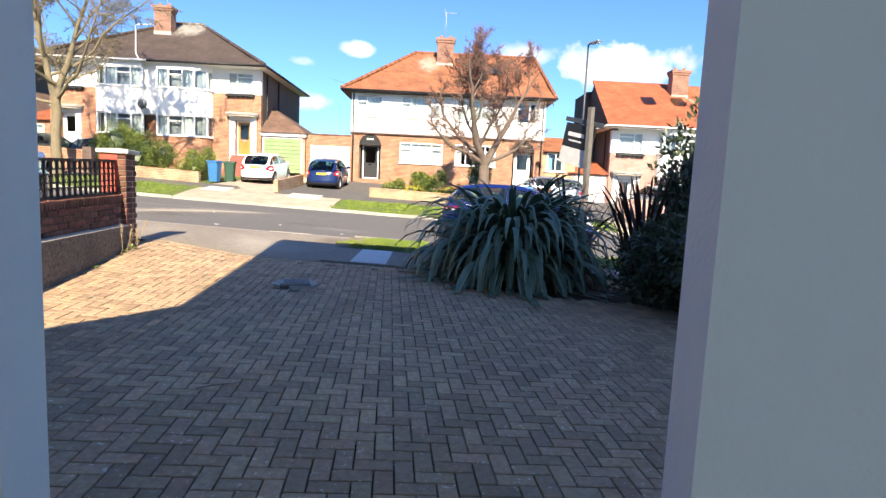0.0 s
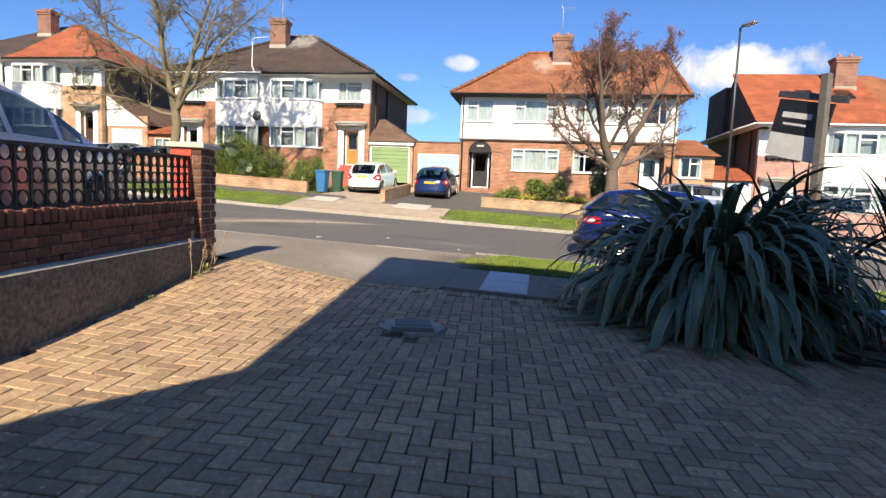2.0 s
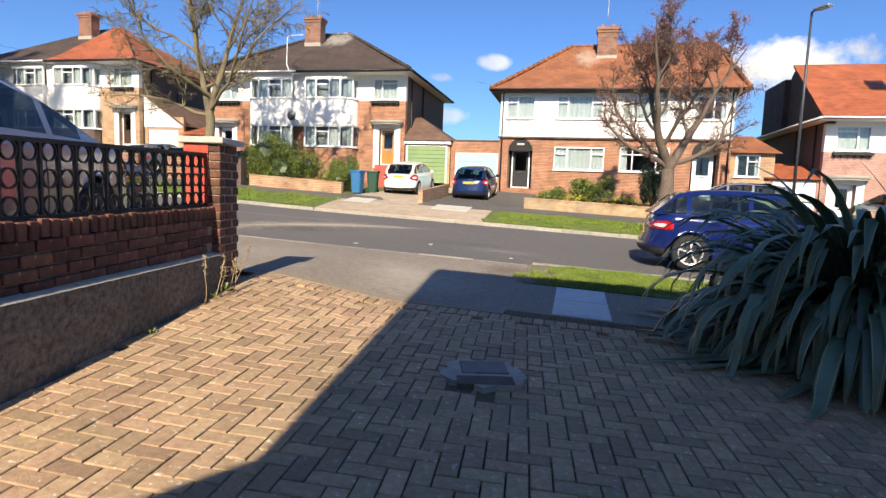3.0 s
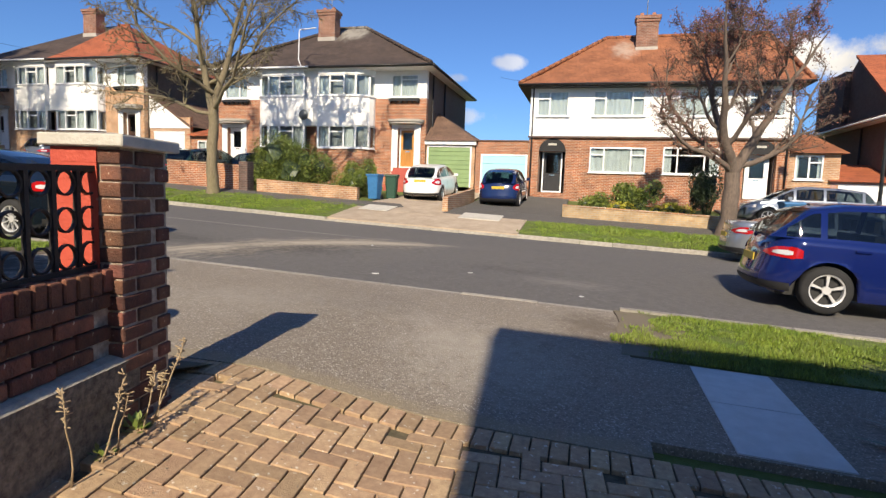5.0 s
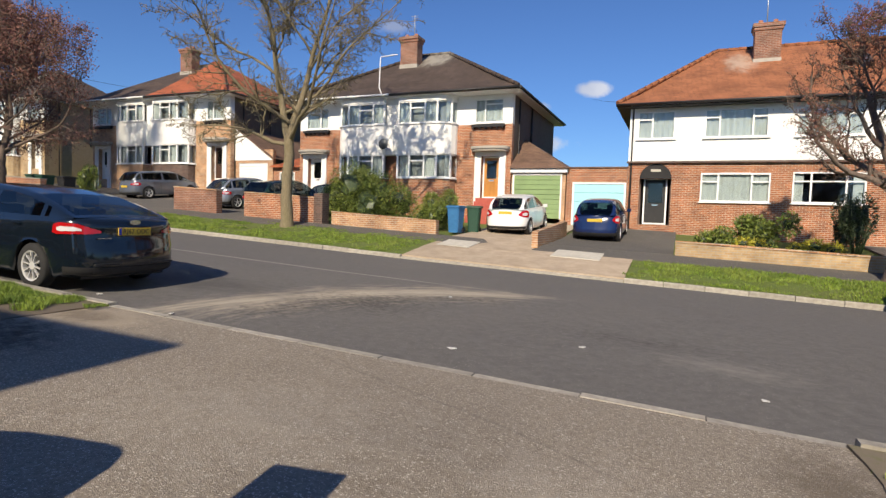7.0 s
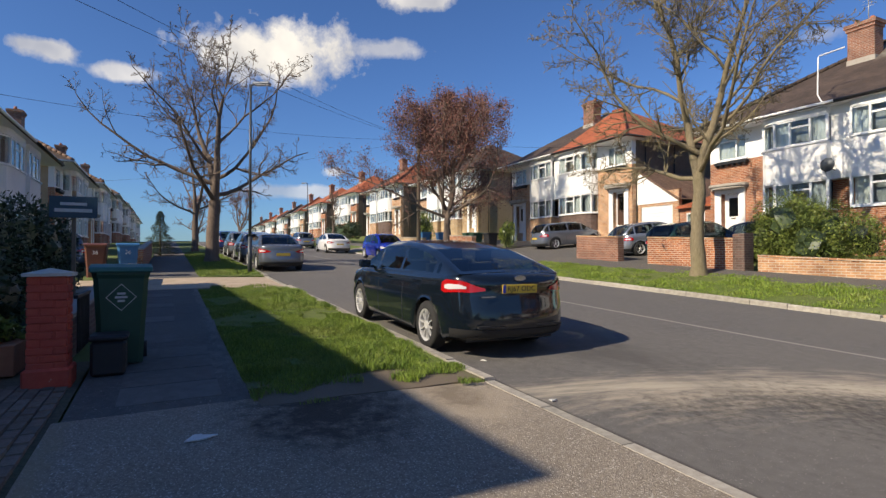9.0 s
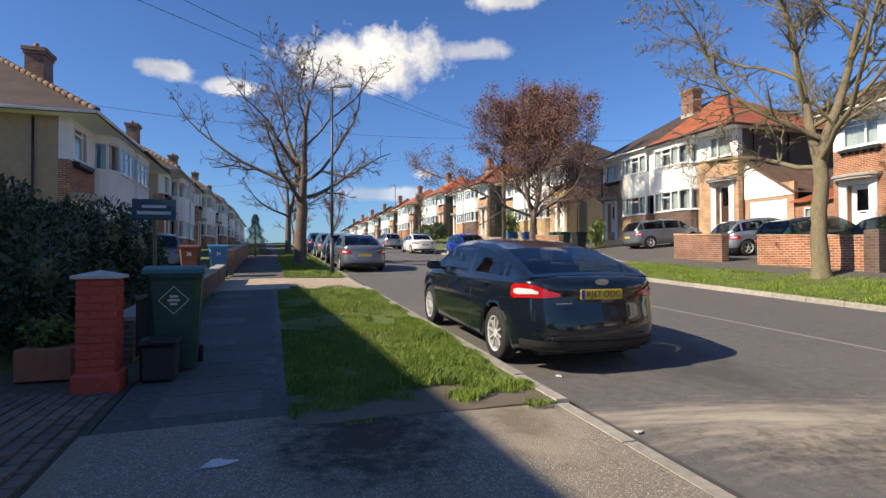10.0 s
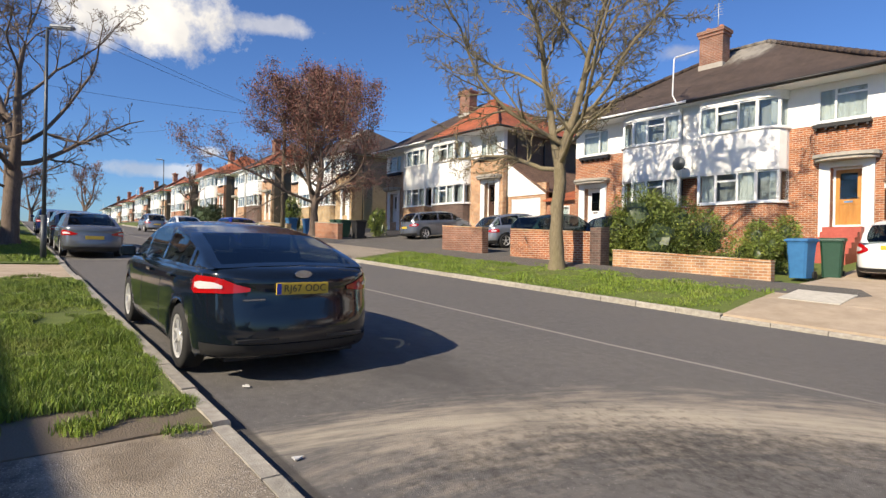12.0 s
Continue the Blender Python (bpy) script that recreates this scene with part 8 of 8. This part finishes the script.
# ---- grass, weeds and litter ----
def grass(name, area, n, seed, hmin, hmax, lift, label, edge=0.1, mat="blade"):
    r = random.Random(seed)
    x0, x1, y0, y1 = area
    V, F = [], []
    for _ in range(n):
        x, y = r.uniform(x0 - edge, x1 + edge * 1.5), r.uniform(y0 - edge, y1 + edge * 0.3)
        if (x1 - x < 0.8 or x - x0 < 0.7) and noise.noise(Vector((x * 2.5, y * 2.5, 9))) + r.uniform(-0.12, 0.12) > -0.28 + 0.75 * min(x1 - x, x - x0):
            continue
        t = noise.noise(Vector((x * 0.9, y * 0.9, 1))) + 0.6 * noise.noise(Vector((x * 3.1, y * 3.1, 4)))
        if t < -0.3 and r.random() < 0.75:
            continue
        h_ = (hmin + (hmax - hmin) * max(0, 0.45 + t)) * r.uniform(0.6, 1.3)
        a = r.uniform(0, 6.28)
        w = 0.0028 * r.uniform(0.8, 1.6) * (1 + h_ * 5) * BLADE
        bx_, by_ = math.cos(a) * w, math.sin(a) * w
        lean = r.uniform(0.1, 0.8) * h_
        la = r.uniform(0, 6.28)
        z = gz(x, y) + lift
        dx, dy = math.cos(la) * lean, math.sin(la) * lean
        k = len(V)
        V += [(x - bx_, y - by_, z), (x + bx_, y + by_, z), (x + bx_ * 0.6 + dx * 0.4, y + by_ * 0.6 + dy * 0.4, z + h_ * 0.6), (x - bx_ * 0.6 + dx * 0.4, y - by_ * 0.6 + dy * 0.4, z + h_ * 0.6), (x + dx, y + dy, z + h_)]
        F += [(k, k + 1, k + 2, k + 3), (k + 3, k + 2, k + 4)]
    return from_lists(name, V, F, MAT[mat], None, label, "stuff")


BLADE = 1.0
grass("grass", (-14.5, -9.62, 10.27, 12.46), 88000, 1, 0.015, 0.080, 0.015, "tufty green grass on the near verge")
grass("grass", (-20.1, -14.5, 10.27, 12.46), 48000, 2, 0.02, 0.09, 0.015, "tufty green grass on the near verge")
grass("grass", (-1.95, 3.5, 10.6, 12.45), 66000, 3, 0.012, 0.05, 0.015, "tufty green grass on the verge by the crossover")
BLADE = 2.0
grass("grass", (3.5, 14, 10.6, 12.4), 16000, 4, 0.03, 0.08, 0.015, "grass on the verge down the road")
grass("grass", (-42, -24, 10.5, 12.4), 20000, 5, 0.04, 0.1, 0.015, "grass on the near verge up the road")
for i, (a, b, c, d) in enumerate(VERGES_FAR[:2] + VERGES_FAR[5:6]):
    grass("grass", (a, b, c + 0.05, d), int((b - a) * 2300), 20 + i, 0.025, 0.08, 0.015, "green grass on the far verge")

wd_ = random.Random(77)


def weed(at, n, size, mat, label, seed):
    r = random.Random(seed)
    W_ = thing("weed", at, label, "weed", "weeds")
    V, F = [], []
    for _ in range(n):
        a, el = r.uniform(0, 6.28), r.uniform(0.2, 1.4)
        d = Vector((math.cos(a) * math.cos(el), math.sin(a) * math.cos(el), math.sin(el)))
        p = d * size * r.uniform(0.3, 1.0)
        s = size * 0.28
        b = Vector((-math.sin(a), math.cos(a), 0.2)) * s * 0.6
        k = len(V)
        V += [p - d * s, p + b, p + d * s, p - b]
        F.append((k, k + 1, k + 2, k + 3))
    from_lists("leaves", V, F, MAT[mat], W_)


for s, q, sz in ((3.6, 44, 0.15), (3.75, 26, 0.11), (3.3, 14, 0.08), (0.35, 20, 0.06), (1.3, 12, 0.05), (0.12, 26, 0.09)):
    p = WALL_A + wd * s + nrm_ * 0.07
    weed((p.x, p.y, gz(p.x, p.y)), q, sz, "leaf_green" if s < 3 else "blade", "small green weed at the foot of the wall", int(s * 100))


def dry_stem(at, h_, lean, seed):
    r = random.Random(seed)
    S = thing("dry_weed", at, "dead upright weed stem with dry seed heads", "weed", "dry weeds")
    bm = bmesh.new()
    pts = [Vector((lean[0] * t + r.uniform(-.008, .008), lean[1] * t + r.uniform(-.008, .008), h_ * t)) for t in (0, .2, .4, .6, .8, 1)]
    tube(bm, pts, [0.005, 0.0045, 0.004, 0.0035, 0.003, 0.002], 5)
    for i in range(26):
        t = r.uniform(0.6, 1)
        p = Vector((lean[0] * t, lean[1] * t, h_ * t))
        d = Vector((r.gauss(0, 1), r.gauss(0, 1), r.uniform(0, 1))).normalized() * r.uniform(0.01, 0.035)
        tube(bm, [p, p + d], [0.002, 0.004], 4)
    part("stem", bm, MAT["dry"], S)


MAT["dry"] = material("dry_stem", ((0.30, 0.22, 0.13), (0.40, 0.30, 0.19)), 0.9, 20, 2)
for s, h_, off in ((0.55, 0.42, (0.05, -0.08)), (0.38, 0.36, (0.02, 0.1)), (0.3, 0.26, (0.03, 0.04)), (0.12, 0.3, (0.04, 0.05)), (0.05, 0.42, (0.12, 0.1)), (0.0, 0.22, (-0.02, 0.08))):
    p = WALL_A + wd * s + nrm_ * 0.1
    dry_stem((p.x, p.y, gz(p.x, p.y)), h_, off, int(s * 999) + 3)
st = thing("stick", (-1.55, 3.45, gz(-1.55, 3.45) + 0.012), "thin dry stick lying on the paving", "stick")
bm = bmesh.new()
tube(bm, [(0, 0, 0), (0.07, 0.06, 0.004), (0.16, 0.09, 0.008), (0.24, 0.15, 0.0)], [0.004, 0.005, 0.004, 0.002], 5)
part("twig", bm, MAT["dry"], st)

# pale scraps on the road and the drive
for i, (x, y, sz) in enumerate(((-5.35, 13.35, 0.07), (-4.1, 14.3, 0.06), (-8.9, 12.75, 0.05), (-2.35, 13.4, 0.05), (-10.6, 13.0, 0.06), (-6.6, 16.3, 0.04), (-9.05, 9.7, 0.14))):
    lt = thing("scrap", (x, y, gz(x, y) + (0.0 if y > 12.5 else 0.012)), "small pale scrap of litter on the asphalt", "litter", "scraps of litter", i * 47.0)
    bm = bmesh.new()
    pts = [(sz * math.cos(a) * (0.6 + 0.4 * math.sin(a * 3 + i)), sz * 0.5 * math.sin(a)) for a in [2 * math.pi * k / 9 for k in range(9)]]
    extrude_poly(bm, pts, -0.004, 0.006, "z")
    part("scrap_sheet", bm, MAT["flag"], lt)

# the neighbour's drive


def drive_z(x, y):
    """The neighbouring drive climbs from the footpath to a level stand."""
    up = float(np.interp(y, (7.05, 8.7), (1.0, 0.0))) * float(np.interp(x, (-11.5, -9.5), (0.0, 1.0)))
    return gz(x, y) * (1 - up) + 0.93 * up


V_, F_ = [], []
for j, y in enumerate((0.8, 3.0, 5.0, 6.5, 7.05, 7.6, 8.15, 8.72)):
    xr = WALL_A.x + (min(y, 8.0) - 8.0) * wd.x / wd.y - 0.16
    for i in range(7):
        x = -12.3 + (xr + 12.3) * i / 6
        V_.append((x, y, drive_z(x, y) - 0.02))
for j in range(7):
    for i in range(6):
        F_.append((j * 7 + i, j * 7 + i + 1, j * 7 + i + 8, j * 7 + i + 7))
nd = from_lists("neighbour_driveway", V_, F_, MAT["paver_joint"], None, "", "structure")
tagged(nd, label="dark block-paved driveway of the neighbouring house")
rn = random.Random(6)
V_, F_ = [], []
for j in range(28):
    for i in range(31):
        x, y = -11.2 + i * 0.208 + (j % 2) * 0.104, 5.9 + j * 0.1035
        if y > 8.66 or x > WALL_A.x + (min(y, 8.0) - 8.0) * wd.x / wd.y - 0.3:
            continue
        z = drive_z(x, y) + rn.uniform(-0.003, 0.003)
        k = len(V_)
        for dz, g in ((-0.03, 1.0), (0.0, 0.96)):
            V_ += [(x - 0.1 * g, y - 0.048 * g, z + dz), (x + 0.1 * g, y - 0.048 * g, z + dz), (x + 0.1 * g, y + 0.048 * g, z + dz), (x - 0.1 * g, y + 0.048 * g, z + dz)]
        F_ += [(k + 4, k + 5, k + 6, k + 7), (k, k + 1, k + 5, k + 4), (k + 1, k + 2, k + 6, k + 5), (k + 2, k + 3, k + 7, k + 6), (k + 3, k, k + 4, k + 7)]
from_lists("pavers", V_, F_, material("paver_dull", ((0.15, 0.11, 0.085), (0.22, 0.17, 0.13)), 0.9, 22, 0.6, 0.5, 120, island=0.2), nd, "blocks of the neighbouring drive", "stuff")

# fallen leaves and grit over the paving at the foot of the shrubs
r = random.Random(91)
V_, F_ = [], []
for _ in range(2600):
    if r.random() < 0.7:
        x, y = r.gauss(2.2, 1.3), r.gauss(6.3, 0.75)
    else:
        x, y = r.gauss(-4.2, 0.5), r.uniform(5.0, 8.6)
    if x < -4.9 or x > 5 or y > 8.6:
        continue
    a = r.uniform(0, 6.28)
    s = r.uniform(0.005, 0.014) if x > -3 else r.uniform(0.004, 0.009)
    z = gz(x, y) + 0.006
    k = len(V_)
    V_ += [(x - math.cos(a) * s, y - math.sin(a) * s, z), (x - math.sin(a) * s * .5, y + math.cos(a) * s * .5, z + r.uniform(0.001, 0.01)), (x + math.cos(a) * s, y + math.sin(a) * s, z + 0.002), (x + math.sin(a) * s * .5, y - math.cos(a) * s * .5, z + 0.002)]
    F_.append((k, k + 1, k + 2, k + 3))
MAT["litter"] = material("leaf_litter", ((0.30, 0.24, 0.16), (0.45, 0.38, 0.28)), 0.9, 5, 2, island=0.5)
from_lists("leaf_litter", V_, F_, MAT["litter"], None, "scattered dry leaves and grit on the block paving", "stuff")


# ---- block paving, last ----
PR = radians(5.0)
PC, PSN = math.cos(PR), math.sin(PR)
bl, bw_ = 0.205, 0.1025
proto = boxes([(-bl / 2 + 0.004, bl / 2 - 0.004, -bw_ / 2 + 0.004, bw_ / 2 - 0.004, -0.04, 0.0)])
top_e = [e for e in proto.edges if all(abs(v.co.z) < 1e-6 for v in e.verts)]
bmesh.ops.bevel(proto, geom=top_e, offset=0.004, segments=1, affect="EDGES")
me_p = bpy.data.meshes.new("paver")
proto.to_mesh(me_p)
pv = [v.co.copy() for v in proto.verts]
pf = [[v.index for v in f_.verts] for f_ in proto.faces]
proto.free()
me_p.materials.append(MAT["paver"])


def left_edge(y):
    return WALL_A.x + (y - WALL_A.y) * wd.x / wd.y + 0.03


pavers = []
r = random.Random(2024)
for i in range(-60, 70):
    for j in range(-30, 110):
        # herringbone: each cell step places one lying and one standing block
        m_ = (i - j) % 4
        if m_ == 0:
            u, v, o_ = i * bw_ + bl / 2, j * bw_ + bw_ / 2, 0
        elif m_ == 2:
            u, v, o_ = i * bw_ + bw_ / 2, j * bw_ + bl / 2 , 1
        else:
            continue
        if m_ == 2:
            v -= bw_
        x, y = u * PC - v * PSN - 0.5, u * PSN + v * PC + 1.2
        if y < 1.16 or y > 8.45 or x < (left_edge(y) - 0.03 if y < 8.05 else -4.95) or x > 5.8:
            continue
        if y > (7.75 if x < 0.3 else 7.35) and (x - 2.9) ** 2 / 6.0 + (y - 8.6) ** 2 / 3.2 < 1 or x > 2.9 and y > 7.2 - 0.6 * (x - 2.9):
            continue
        if math.hypot(x + 1.83, y - 6.98) < 0.2:
            continue
        pavers.append((x, y, PR + (math.pi / 2 if o_ else 0)))
for k in range(100):
    x = -5.0 + 0.1045 * k
    if -4.95 < x < 5.8:
        pavers.append((x, 8.585, math.pi / 2 + 0.01))
pavers.sort(key=lambda q: math.hypot(q[0] + 1.2, (q[1] - 4.4)))
paving = tagged(new("driveway"), label="clay block paving laid in herringbone, worn and speckled", kind="structure")
V_, F_ = [], []
for n_i, (x, y, a) in enumerate(pavers):
    z = gz(x, y) + r.uniform(-0.0015, 0.0015) + 0.03 * -math.exp(-((x + 1.8) ** 2 + (y - 6.7) ** 2) / 0.25)
    tx, ty = r.uniform(-0.005, 0.005), r.uniform(-0.005, 0.005)
    gx, gy = (gz(x + 0.1, y) - gz(x - 0.1, y)) / 0.2, (gz(x, y + 0.1) - gz(x, y - 0.1)) / 0.2
    M_ = Matrix.Translation((x, y, z)) @ Euler((ty + gy, tx - gx, 0)).to_matrix().to_4x4() @ Matrix.Rotation(a + r.uniform(-0.012, 0.012), 4, "Z")
    if n_i < 300:
        o = new("paver", me_p)
        o.parent = paving
        o.matrix_basis = M_
    else:
        k = len(V_)
        V_ += [tuple(M_ @ p) for p in pv]
        F_ += [[k + q for q in f_] for f_ in pf]
MAT["paver_far"] = material("paver_clay_rest", ((0.34, 0.215, 0.13), (0.51, 0.35, 0.21)), 0.88, 26, 0.6, 0.6, 140, island=0.22, spots=((0.62, 0.54, 0.42), 30, 0.655), bigcol=(0.30, 0.235, 0.13))
from_lists("pavers", V_, F_, MAT["paver_far"], paving, "more blocks of the same paving", "stuff")
